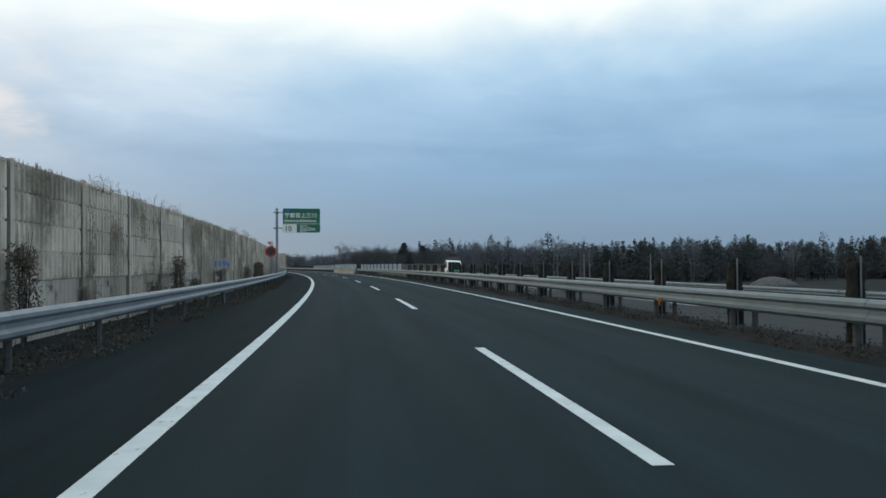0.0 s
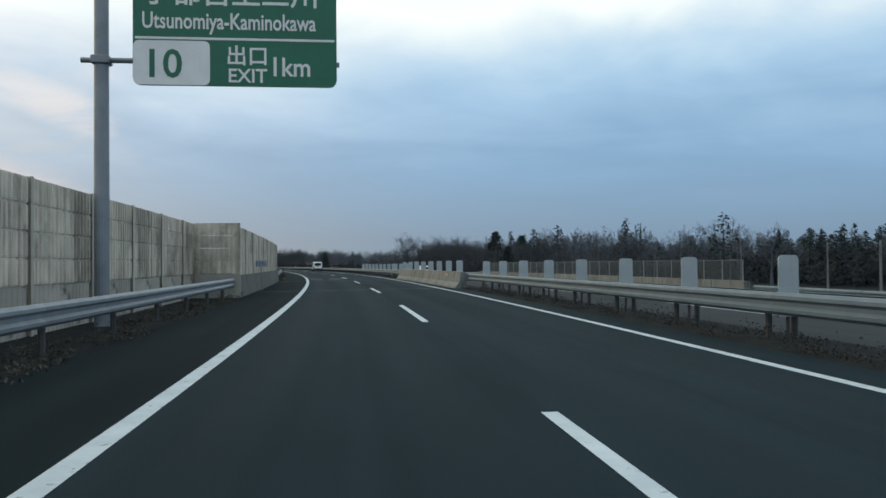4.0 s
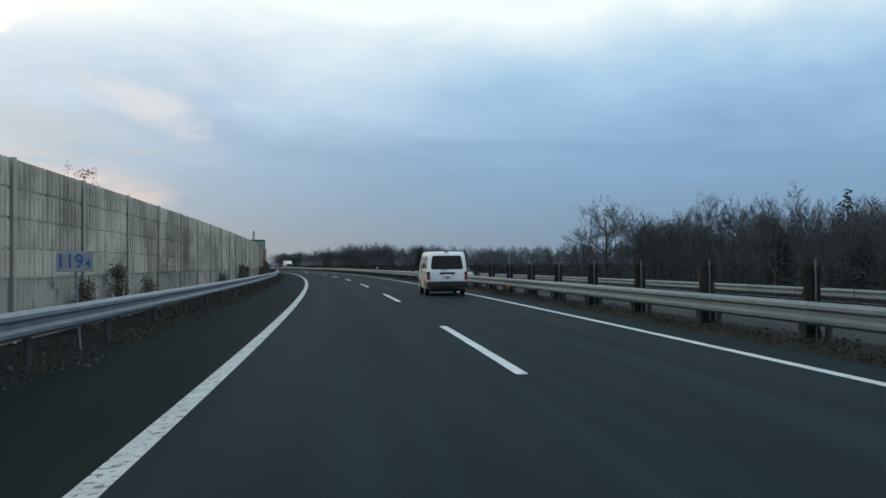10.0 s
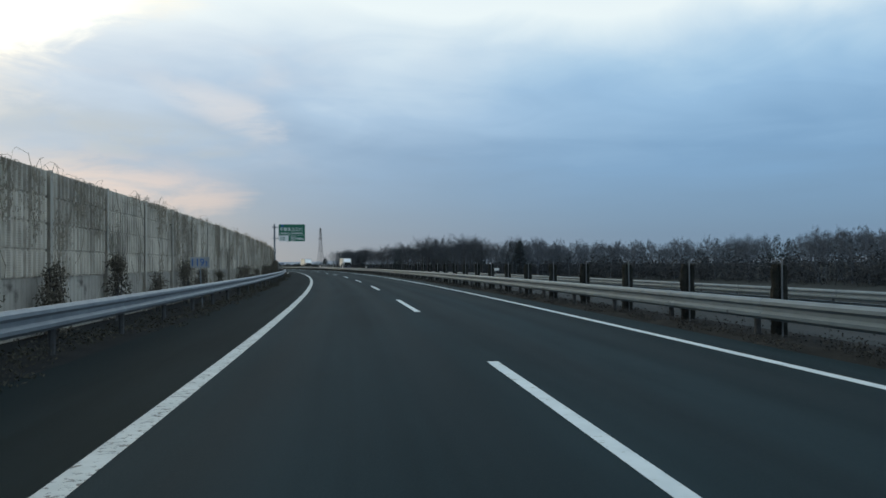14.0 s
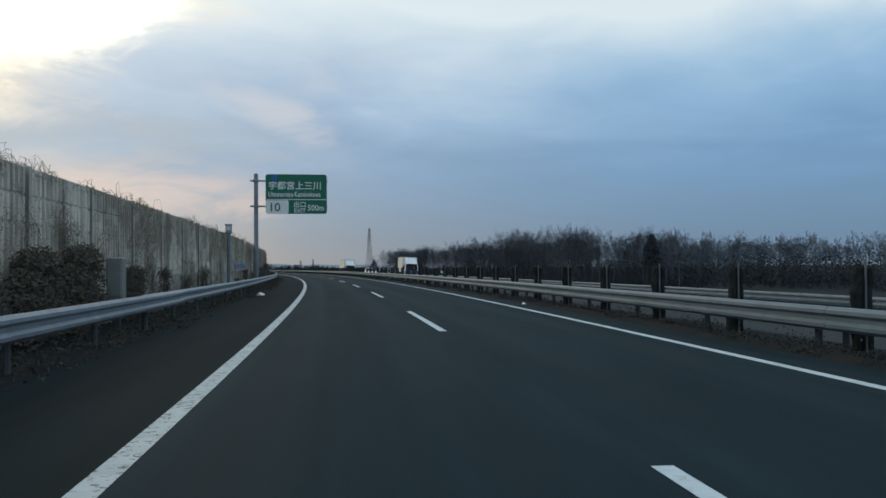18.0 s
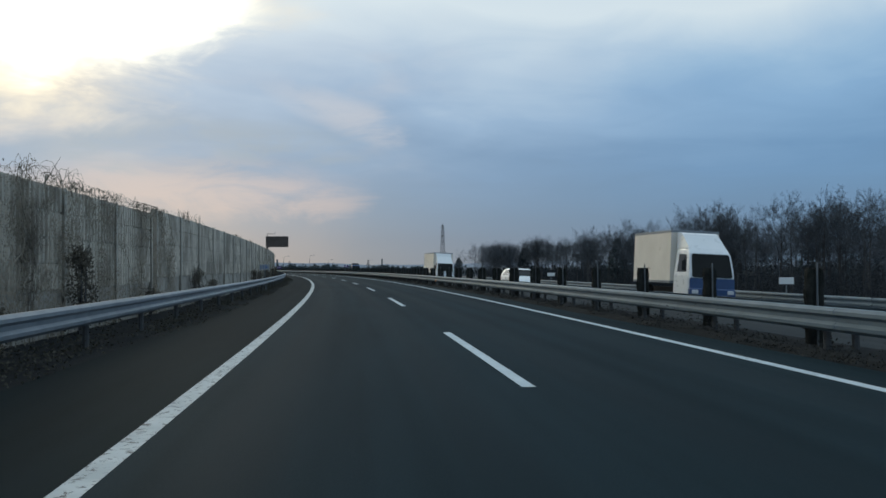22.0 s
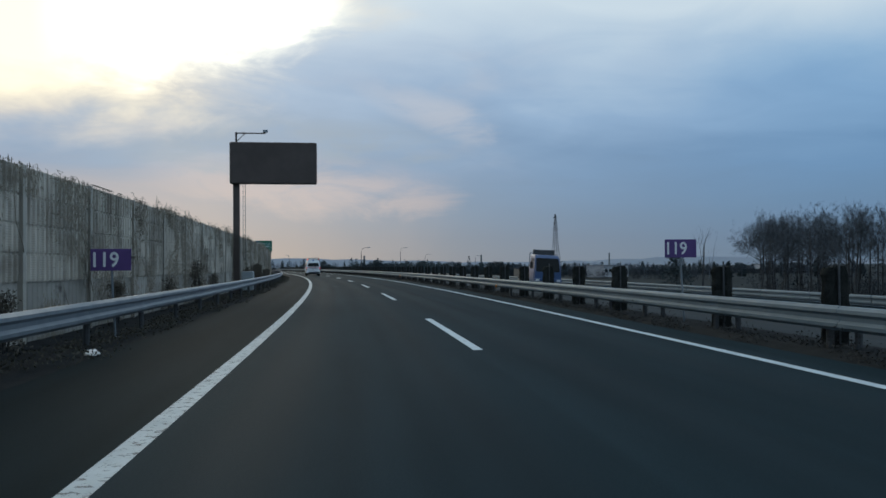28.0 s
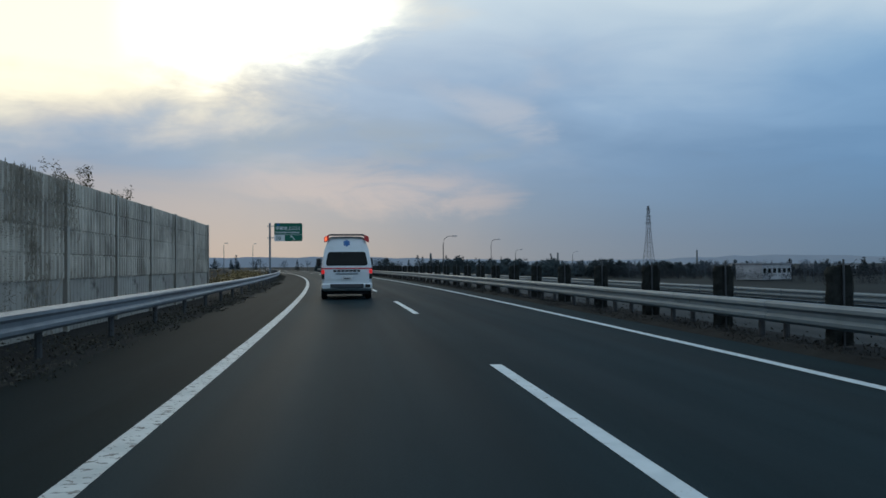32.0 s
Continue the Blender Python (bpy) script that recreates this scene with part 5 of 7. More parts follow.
def truck(m, label, cab_paint, lower_paint, load, length=6.4, wide=1.0, group="oncoming vehicles"):
    """A cab-over truck with a box body or a dropside flat bed; local +y is its front."""
    root = thing("truck", label, "truck", m, group)
    hw = wide

    def half(z):
        return float(np.interp(z, (0.4, 1.2, 2.3), (hw, hw, hw - 0.12)))
    cab = [(-1.75 + 1.75, 0.55), (0, 2.2), (0.15, 2.32), (1.2, 2.3), (1.42, 2.1), (1.68, 1.3), (1.72, 0.8), (1.70, 0.42), (0.1, 0.42)]
    y0 = length / 2 - 1.72
    cab = [(y + y0, z) for y, z in cab]
    shell(cab, half, 0.08, cab_paint, root, "cab")

    def front(z):
        return y0 + float(np.interp(z, (0.42, 0.8, 1.3, 2.1), (1.70, 1.72, 1.68, 1.42)))
    end_panel(root, rounded(-hw + 0.13, hw - 0.13, 1.16, 2.08, 0.08, 0.05), front, GLASS, "windscreen", out=1, t=0.05)
    end_panel(root, rounded(-hw + 0.03, hw - 0.03, 0.64, 1.12, 0.04), front, lower_paint, "front_band", out=1, t=0.02)
    side_panel(root, half, [(y0 + 0.45, 1.35), (y0 + 1.38, 1.35), (y0 + 1.2, 2.05), (y0 + 0.45, 2.08)], GLASS, proud=0.01)
    q = Geo()
    q.box(-hw, hw, y0 + 1.6, y0 + 1.82, 0.38, 0.72, 0.04)
    part("bumper", q, lower_paint if load == "box" else cab_paint, root)
    for sx in (-1, 1):
        q = Geo()
        q.box(sx * (hw - 0.22) - 0.14, sx * (hw - 0.22) + 0.14, y0 + 1.7, y0 + 1.835, 0.5, 0.66, 0.02)
        part("headlamp", q, HEAD_LENS, root)
        q = Geo()
        q.tube([(sx * hw, y0 + 1.5, 1.9), (sx * (hw + 0.2), y0 + 1.7, 1.9), (sx * (hw + 0.2), y0 + 1.7, 1.45)], 0.018, 5)
        q.box(sx * (hw + 0.2) - 0.09, sx * (hw + 0.2) + 0.09, y0 + 1.62, y0 + 1.68, 1.4, 1.8, 0.02)
        part("mirror", q, TRIM, root)
    q = Geo()
    q.box(-0.42, 0.42, -length / 2 + 0.1, y0 + 1.2, 0.5, 0.72)
    part("chassis", q, TRIM, root)
    yb = y0 - 0.1
    if load == "box":
        bw = hw + 0.08
        q = Geo()
        rows = 26 if length > 8 else 0
        tall = 3.35 if length > 8 else 3.05
        sec = [(bw, 0.92)]
        for k in range(rows):
            z = 1.35 + (tall - 1.45) * k / rows
            dz = (tall - 1.45) / rows
            sec += [(bw, z), (bw + 0.018, z + dz * 0.3), (bw + 0.018, z + dz * 0.65), (bw, z + dz * 0.95)]
        sec += [(bw, tall - 0.04), (bw - 0.04, tall)]
        sec = sec + [(-x, z) for x, z in reversed(sec)]
        q.loft([[(x, y, z) for x, z in sec] for y in (-length / 2, yb)])
        part("box_body", q, BOX_BODY, root, "cream box body")
        for z in (0.93, tall - 0.03):
            q = Geo()
            q.box(-bw - 0.015, bw + 0.015, -length / 2 - 0.01, yb + 0.01, z - 0.05, z + 0.05, 0.01)
            part("edge_trim", q, GALV, root)
        q = Geo()
        q.loft([[(-hw + 0.12, y0 + 0.1, 2.3), (hw - 0.12, y0 + 0.1, 2.3), (hw - 0.12, y0 + 0.1, tall - 0.08), (-hw + 0.12, y0 + 0.1, tall - 0.08)],
                [(-hw + 0.12, y0 + 0.55, 2.3), (hw - 0.12, y0 + 0.55, 2.3), (hw - 0.2, y0 + 0.42, 2.9), (-hw + 0.2, y0 + 0.42, 2.9)],
                [(-hw + 0.14, y0 + 1.15, 2.3), (hw - 0.14, y0 + 1.15, 2.3), (hw - 0.2, y0 + 1.1, 2.34), (-hw + 0.2, y0 + 1.1, 2.34)]])
        part("wind_deflector", q, cab_paint, root)
    else:
        q = Geo()
        q.box(-hw, hw, -length / 2, yb, 0.78, 0.9)
        part("bed", q, POST, root)
        for sx in (-1, 1):
            q = Geo()
            q.box(sx * hw - 0.03, sx * hw + 0.03, -length / 2, yb, 0.9, 1.3, 0.01)
            part("side_board", q, POST, root)
        q = Geo()
        q.box(-hw, hw, -length / 2 - 0.02, -length / 2 + 0.05, 0.8, 1.4, 0.01)
        part("tail_board", q, POST, root)
        q = Geo()
        for x in (-hw + 0.1, 0, hw - 0.1):
            q.tube([(x, yb, 0.9), (x, yb, 2.45)], 0.03, 6)
        q.tube([(-hw + 0.1, yb, 2.45), (hw - 0.1, yb, 2.45)], 0.03, 6)
        part("head_rack", q, GALV, root)
        q = Geo()
        q.box(-0.75, 0.75, y0 + 0.3, y0 + 0.5, 2.34, 2.68, 0.03)
        part("roof_sign", q, POST, root, "grey folded sign board on the cab roof")
    wheels(root, hw - 0.06, (y0 + 0.85, -length / 2 + 1.3), 0.40, 0.24)
    return root


def oncoming(s, u):
    return frame_at(s, u, fall(u), 180) @ Matrix.Rotation(-math.atan(0.052), 4, "Y")


ambulance(frame_at(732.9, 1.83, 0))
white_van(frame_at(246.95, 5.84, 0, -1.0) @ Matrix.Diagonal((0.95, 0.95, 0.95, 1)))
truck(oncoming(93.3, 15.85) @ Matrix.Diagonal((0.95, 0.95, 0.91, 1)), "green and white flat-bed works truck on the oncoming lanes", CAR_WHITE, CAR_GREEN, "flat", 5.6, 0.9)
passenger_car(oncoming(193.9, 15.85) @ Matrix.Diagonal((0.93, 0.93, 0.93, 1)), "white saloon car on the oncoming lanes", CAR_WHITE, "sedan")
passenger_car(oncoming(298.2, 15.9) @ Matrix.Diagonal((0.93, 0.93, 0.84, 1)), "silver estate car on the oncoming lanes", CAR_SILVER, "wagon")
truck(oncoming(507.0, 15.85), "blue and white truck with a cream box body", CAR_WHITE, CAR_BLUE, "box", 6.2, 0.95)
passenger_car(oncoming(524.4, 12.7) @ Matrix.Diagonal((0.95, 0.95, 0.9, 1)), "white estate car on the oncoming lanes", CAR_WHITE, "wagon")
truck(oncoming(577.5, 15.85), "white cab-over lorry with a tall cream box body", CAR_WHITE, CAR_WHITE, "box", 9.0, 1.05)
truck(oncoming(668.0, 15.85), "dark blue flat-bed truck on the oncoming lanes", CAR_BLUE, CAR_BLUE, "flat", 6.0, 0.95)


# ---- trees ----
def spike(geo, p, e, r):
    """A fine twig: three faces drawn out to a point."""
    d = (e - p).normalized()
    a = d.orthogonal().normalized() * r
    b = d.cross(a)
    i = len(geo.v)
    geo.v += [tuple(p + a), tuple(p - a * 0.5 + b * 0.87), tuple(p - a * 0.5 - b * 0.87), tuple(e)]
    geo.f += [(i, i + 1, i + 3), (i + 1, i + 2, i + 3), (i + 2, i, i + 3)]


def sliver(geo, p, e, r, rnd):
    """The finest twigs: one thin face each."""
    a = (e - p).cross(Vector((rnd.gauss(0, 1), rnd.gauss(0, 1), rnd.gauss(0, 1)))).normalized() * r
    i = len(geo.v)
    geo.v += [tuple(p + a), tuple(p - a), tuple(e)]
    geo.f.append((i, i + 1, i + 2))


def grow(geo, p, d, length, r, level, counts, twig, rnd, lift=0.16):
    """One branch and all that forks from it: bars, then drawn-out spikes, then single thin faces."""
    def sway(k):
        return Vector((rnd.gauss(0, k), rnd.gauss(0, k), rnd.gauss(0, k)))
    d1 = (d + sway(0.13)).normalized()
    d2 = (d1 + sway(0.15) + Vector((0, 0, lift))).normalized()
    mid = p + d1 * length * 0.5
    end = mid + d2 * length * 0.5
    last = level == len(counts)
    if last:
        sliver(geo, p, end, twig * rnd.uniform(0.7, 1.3), rnd)
        return
    if level == len(counts) - 1:
        spike(geo, p, end, max(r, twig * 1.1))
    else:
        geo.tube([p, mid, end], [r, r * 0.74, r * 0.42], 5 if level == 1 else 3, False)
    for k in range(counts[level]):
        t = 1.0 if k == 0 else rnd.uniform(0.28, 0.97)
        q = p.lerp(mid, t * 2) if t < 0.5 else mid.lerp(end, t * 2 - 1)
        side = d2.cross(sway(1.0)).normalized()
        a = radians(rnd.uniform(8, 22) if k == 0 else rnd.uniform(26, 58))
        grow(geo, q, d2 * math.cos(a) + side * math.sin(a), length * rnd.uniform(0.46, 0.74), r * rnd.uniform(0.38, 0.52), level + 1, counts, twig, rnd, lift)


def bare_tree_meshes(seed, height, width, low=0.35, counts=(7, 4, 4, 4, 6), twig=0.012, thick=1.0, lift=0.16):
    """A leafless tree: limbs swept up from the leader fork again and again into a rounded haze of twigs."""
    rnd = random.Random(seed)
    trunk, crown = Geo(), Geo()
    top = Vector((rnd.uniform(-0.05, 0.05), rnd.uniform(-0.05, 0.05), 0.74)) * height
    bend = Vector((rnd.uniform(-0.2, 0.2), rnd.uniform(-0.2, 0.2), 0))
    base = Vector((0, 0, -0.3))
    line = [base, base.lerp(top, 0.06), base.lerp(top, 0.4) + bend, base.lerp(top, 0.75) - bend * 0.4, top]
    r = height * 0.0135 * thick
    trunk.tube(line, [r * 1.5, r * 1.05, r * 0.85, r * 0.5, r * 0.18], 7)
    n = counts[0]
    for i in range(n):
        f = (i + rnd.uniform(0.1, 0.9)) / n
        z = low + (0.72 - low) * f
        k = z / 0.74 * 4
        a = 2.4 * i + rnd.uniform(-0.5, 0.5)
        tilt = radians(66 - 46 * f + rnd.uniform(-9, 9))
        m = 2 if k < 3 else 3
        p = line[m].lerp(line[m + 1], min(1.0, max(0.0, (z / 0.74 - (0.4, 0.75)[m - 2]) / (0.35, 0.25)[m - 2])))
        d = Vector((math.sin(tilt) * math.cos(a), math.sin(tilt) * math.sin(a), math.cos(tilt)))
        grow(crown, p, d, height * (0.34 - 0.12 * f), r * (0.52 - 0.2 * f), 1, counts, twig, rnd, lift)
    reach = sorted(math.hypot(v[0], v[1]) for v in crown.v)[int(len(crown.v) * 0.97)]
    tall = max(v[2] for v in crown.v)
    kx, z0 = width / 2 / reach, low * height * 0.9
    kz = (height - z0) / (tall - z0)
    crown.v = [(x * kx, y * kx, z0 + (z - z0) * kz if z > z0 else z) for x, y, z in crown.v]
    a, b = trunk.mesh("trunk"), crown.mesh("crown")
    a.materials.append(BARK)
    b.materials.append(TWIG)
    return a, b


def leaf_quads(geo, centre, count, rx, rz, size, rnd, squash=1.0):
    for i in range(count):
        a, b = rnd.uniform(0, 6.28), rnd.uniform(-1, 1)
        k = rnd.uniform(0.35, 1.0)
        c = Vector((centre.x + rx * k * math.cos(a) * math.sqrt(1 - b * b), centre.y + rx * k * math.sin(a) * math.sqrt(1 - b * b), centre.z + rz * k * b))
        u = Vector((rnd.gauss(0, 1), rnd.gauss(0, 1), rnd.gauss(0, 0.6))).normalized()
        v = u.orthogonal().normalized()
        s = size * rnd.uniform(0.6, 1.3)
        geo.quad(c - u * s - v * s * 0.5, c + u * s * 0.9 - v * s * 0.3, c + u * s, c - u * s * 0.4 + v * s * 0.6)


def conifer_meshes(seed, height, ragged=0.3):
    rnd = random.Random(seed)
    trunk, crown = Geo(), Geo()
    trunk.tube([(0, 0, -0.3), (0, 0, height * 0.6), (0, 0, height)], [height * 0.016, height * 0.01, 0.02], 6)
    lumps = [rnd.uniform(0.7, 1.3) for i in range(12)]
    for i in range(420):
        k = rnd.random() ** 0.85
        z = height * (0.10 + 0.89 * k)
        a = rnd.uniform(0, 6.28)
        lump = lumps[(int(a * 1.9) + int(k * 9) * 5) % 12]
        reach = height * (0.24 * (1 - k) ** 0.8 + 0.012) * (1 - ragged + ragged * 1.6 * lump)
        q = reach * math.sqrt(rnd.uniform(0.1, 1.0))
        c = Vector((q * math.cos(a), q * math.sin(a), z - 0.15 * q + rnd.uniform(-0.2, 0.2)))
        leaf_quads(crown, c, 9, 0.45, 0.26, 0.17, rnd)
        if i % 5 == 0:
            crown.tube([(0, 0, z), c], [0.03, 0.01], 3, False)
    a, b = trunk.mesh("trunk"), crown.mesh("crown")
    a.materials.append(BARK)
    b.materials.append(NEEDLE)
    return a, b


def tree_thing(meshes, name, label, m, group=""):
    root = thing(name, label, "tree", m, group)
    piece("trunk", meshes[0], root)
    piece("crown", meshes[1], root)
    return root


GROUND = -4.2
BARE = [bare_tree_meshes(10 + i, 13.0, (8.2, 9.2, 7.6, 8.8, 9.8, 7.2)[i], (0.30, 0.36, 0.42, 0.33, 0.38, 0.45)[i], (7, 4, 4, 5, 7), 0.0125, 0.75, (0.14, 0.2, 0.24, 0.16, 0.12, 0.26)[i]) for i in range(6)]
CONIFER = [conifer_meshes(30 + i, 12.0, (0.25, 0.4, 0.5)[i]) for i in range(3)]


def plant(s, u, meshes, height, base, name, label, group="", turn=0.0, wide=1.0, ground=GROUND):
    m = Matrix.Translation(at(s, u, ground)) @ Matrix.Rotation(turn, 4, "Z") @ Matrix.Diagonal((wide * height / base, wide * height / base, height / base, 1))
    return tree_thing(meshes, name, label, m, group)


rnd = random.Random(4)
# the lone broad tree at the end of the first wood, and its neighbours
plant(319.5, 40.0, bare_tree_meshes(71, 13.0, 10.2, 0.34, (10, 5, 5, 5, 6), 0.011, 1.4, 0.10), 15.0, 13.0, "bare_tree", "tall leafless broad-crowned tree at the end of the wood")
plant(339.3, 44.0, bare_tree_meshes(74, 13.0, 9.0, 0.3, (8, 5, 4, 5, 6), 0.011, 1.2, 0.1), 11.6, 13.0, "bare_tree", "smaller leafless tree beside the tall one")
plant(345.5, 45.0, BARE[1], 8.6, 13.0, "bare_tree", "low leafless tree beside the tall one")
plant(266.5, 47.0, CONIFER[0], 12.4, 12.0, "conifer_tree", "dark dense conifer at the edge of the wood", wide=1.3)
plant(268.8, 53.9, CONIFER[1], 11.6, 12.0, "conifer_tree", "dark dense conifer at the edge of the wood", wide=1.2)
plant(276.0, 56.0, CONIFER[2], 10.8, 12.0, "conifer_tree", "dark ragged conifer at the edge of the wood", wide=1.2)
plant(752.9, 67.8, CONIFER[2], 8.5, 12.0, "conifer_tree", "small ragged conifer standing alone by the field", wide=1.3)
plant(729.0, 59.3, bare_tree_meshes(93, 13.0, 5.0, 0.25, (4, 3, 3, 3), 0.012, 1.3, 0.1), 11.6, 13.0, "bare_tree", "thin forked leafless tree at the end of the wood")


def wood(count, s0, s1, u0, u1, h0, h1, conifers, group, label="leafless tree in a dense winter wood"):
    for i in range(count):
        s, u = rnd.uniform(s0, s1), u0 + (u1 - u0) * rnd.random() ** 1.4
        turn = rnd.uniform(0, 6.28)
        if rnd.random() < conifers:
            plant(s, u, rnd.choice(CONIFER), rnd.uniform(h0, h1) * 0.80, 12.0, "conifer_tree", "dark evergreen conifer among leafless trees", group, turn, rnd.uniform(0.9, 1.25))
        else:
            plant(s, u, rnd.choice(BARE), rnd.uniform(h0, h1), 13.0, "bare_tree", label, group, turn, rnd.uniform(0.8, 1.05))


wood(42, 232, 282, 43, 66, 9.0, 11.6, 0.10, "trees of the first wood")
wood(34, 282, 318, 41, 64, 10.5, 13.2, 0.05, "trees of the first wood")
# the wood's slanting end behind the lone tree
for i in range(26):
    u = rnd.uniform(44, 66)
    plant(313 + 1.55 * (u - 38) - rnd.uniform(0, 20), u, rnd.choice(BARE), rnd.uniform(10.5, 13.0), 13.0, "bare_tree", "leafless tree at the slanting end of the wood", "trees of the first wood", rnd.uniform(0, 6.28), rnd.uniform(0.9, 1.15))
wood(40, 562, 606, 61, 84, 13.0, 16.0, 0.02, "trees of the second wood")
wood(34, 606, 646, 61, 84, 12.4, 14.8, 0.02, "trees of the second wood")
wood(46, 646, 700, 61, 84, 11.6, 13.8, 0.02, "trees of the second wood")
for i in range(26):
    u = rnd.uniform(57, 78)
    plant(712 + 1.75 * (u - 57) - rnd.uniform(0, 24), u, rnd.choice(BARE), rnd.uniform(11.0, 13.6), 13.0, "bare_tree", "tall leafless tree at the end of the second wood", "trees of the second wood", rnd.uniform(0, 6.28), rnd.uniform(0.95, 1.2))


def mesh_arrays(me):
    v = np.empty(len(me.vertices) * 3, dtype=np.float64)
    me.vertices.foreach_get("co", v)
    return v.reshape(-1, 3), [tuple(p.vertices) for p in me.polygons]


THIN = [bare_tree_meshes(50 + i, 13.0, (9.5, 10.5, 8.5, 9.8)[i], 0.30, (7, 4, 5, 9), 0.024, 1.1, 0.2) for i in range(4)]
SPARSE = [bare_tree_meshes(58 + i, 13.0, (9.5, 10.5)[i], 0.3, (6, 4, 9), 0.07, 1.1, 0.2) for i in range(2)]
THIN_ARRAYS = [[mesh_arrays(a), mesh_arrays(b)] for a, b in THIN]
SPARSE_ARRAYS = [[mesh_arrays(a), mesh_arrays(b)] for a, b in SPARSE]


def far_wood(name, label, places, conifers, seed, kinds=THIN_ARRAYS):
    """A distant tree line in one mesh of many trees; haze is in the twig colour."""
    r = random.Random(seed)
    vs, fs, mats, base = [], [], [], 0
    extra = Geo()
    for (s, u, h, z) in places:
        p = at(s, u, z)
        if r.random() < conifers:
            extra.tube([p, p + Vector((0, 0, h))], [0.2, 0.03], 3, False)
            broad, point = r.uniform(0.19, 0.32), r.uniform(0.45, 0.85)
            lumps = [r.uniform(0.6, 1.25) for i in range(10)]
            for i in range(260):
                k, a = r.random(), r.uniform(0, 6.28)
                rr = (h * broad * (1 - k) ** point * lumps[int(k * 9.9)] + 0.25) * math.sqrt(r.random())
                leaf_quads(extra, p + Vector((rr * math.cos(a), rr * math.sin(a), h * (0.10 + 0.88 * k) - 0.2 * rr)), 1, 0.3, 0.3, r.uniform(0.35, 0.75) * (1.2 - 0.7 * k), r)
            continue
        k, a, wd = h / 13.0, r.uniform(0, 6.28), r.uniform(0.85, 1.15)
        rot = np.array([[math.cos(a) * k * wd, -math.sin(a) * k * wd, 0], [math.sin(a) * k * wd, math.cos(a) * k * wd, 0], [0, 0, k]])
        for v, f in r.choice(kinds):
            vs.append(v @ rot.T + np.array(p))
            fs += [tuple(i + base for i in q) for q in f]
            base += len(v)
    nt = len(fs)
    vs.append(np.array(extra.v).reshape(-1, 3))
    fs += [tuple(i + base for i in q) for q in extra.f]
    me = bpy.data.meshes.new(name)
    me.from_pydata(np.concatenate(vs).tolist(), [], fs)
    me.materials.append(TWIG_HAZED)
    me.materials.append(NEEDLE)
    me.polygons.foreach_set("material_index", [0] * nt + [1] * (len(fs) - nt))
    return tagged(new(name, me), label, "woodland", "", "stuff")


r2 = random.Random(8)
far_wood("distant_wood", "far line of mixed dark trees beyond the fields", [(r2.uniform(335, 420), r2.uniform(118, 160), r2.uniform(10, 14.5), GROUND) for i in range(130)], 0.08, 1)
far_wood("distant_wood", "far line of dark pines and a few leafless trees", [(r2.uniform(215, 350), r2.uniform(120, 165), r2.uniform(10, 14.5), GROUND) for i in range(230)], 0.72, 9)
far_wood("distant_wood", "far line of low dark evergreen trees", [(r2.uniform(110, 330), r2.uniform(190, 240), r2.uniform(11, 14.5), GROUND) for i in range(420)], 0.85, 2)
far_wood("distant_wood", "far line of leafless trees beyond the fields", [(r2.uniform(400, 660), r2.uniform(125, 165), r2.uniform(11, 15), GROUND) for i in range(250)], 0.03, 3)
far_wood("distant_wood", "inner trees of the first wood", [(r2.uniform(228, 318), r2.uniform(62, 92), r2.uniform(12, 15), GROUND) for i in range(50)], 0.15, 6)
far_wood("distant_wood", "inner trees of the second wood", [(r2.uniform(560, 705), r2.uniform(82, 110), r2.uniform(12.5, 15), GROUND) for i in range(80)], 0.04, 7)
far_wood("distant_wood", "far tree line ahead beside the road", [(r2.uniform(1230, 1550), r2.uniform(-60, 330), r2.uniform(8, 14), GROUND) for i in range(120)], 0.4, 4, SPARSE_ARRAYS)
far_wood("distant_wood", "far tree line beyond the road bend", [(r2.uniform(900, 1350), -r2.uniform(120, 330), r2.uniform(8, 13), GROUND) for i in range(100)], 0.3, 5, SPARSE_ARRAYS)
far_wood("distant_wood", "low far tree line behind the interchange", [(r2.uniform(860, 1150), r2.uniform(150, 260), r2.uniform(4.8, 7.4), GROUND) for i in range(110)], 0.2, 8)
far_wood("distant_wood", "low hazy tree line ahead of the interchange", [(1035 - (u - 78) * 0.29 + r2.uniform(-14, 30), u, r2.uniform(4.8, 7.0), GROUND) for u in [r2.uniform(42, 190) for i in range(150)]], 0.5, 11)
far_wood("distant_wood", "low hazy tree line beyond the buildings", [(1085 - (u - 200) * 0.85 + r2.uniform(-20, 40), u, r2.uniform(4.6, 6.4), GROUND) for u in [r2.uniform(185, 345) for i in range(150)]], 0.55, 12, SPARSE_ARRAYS)
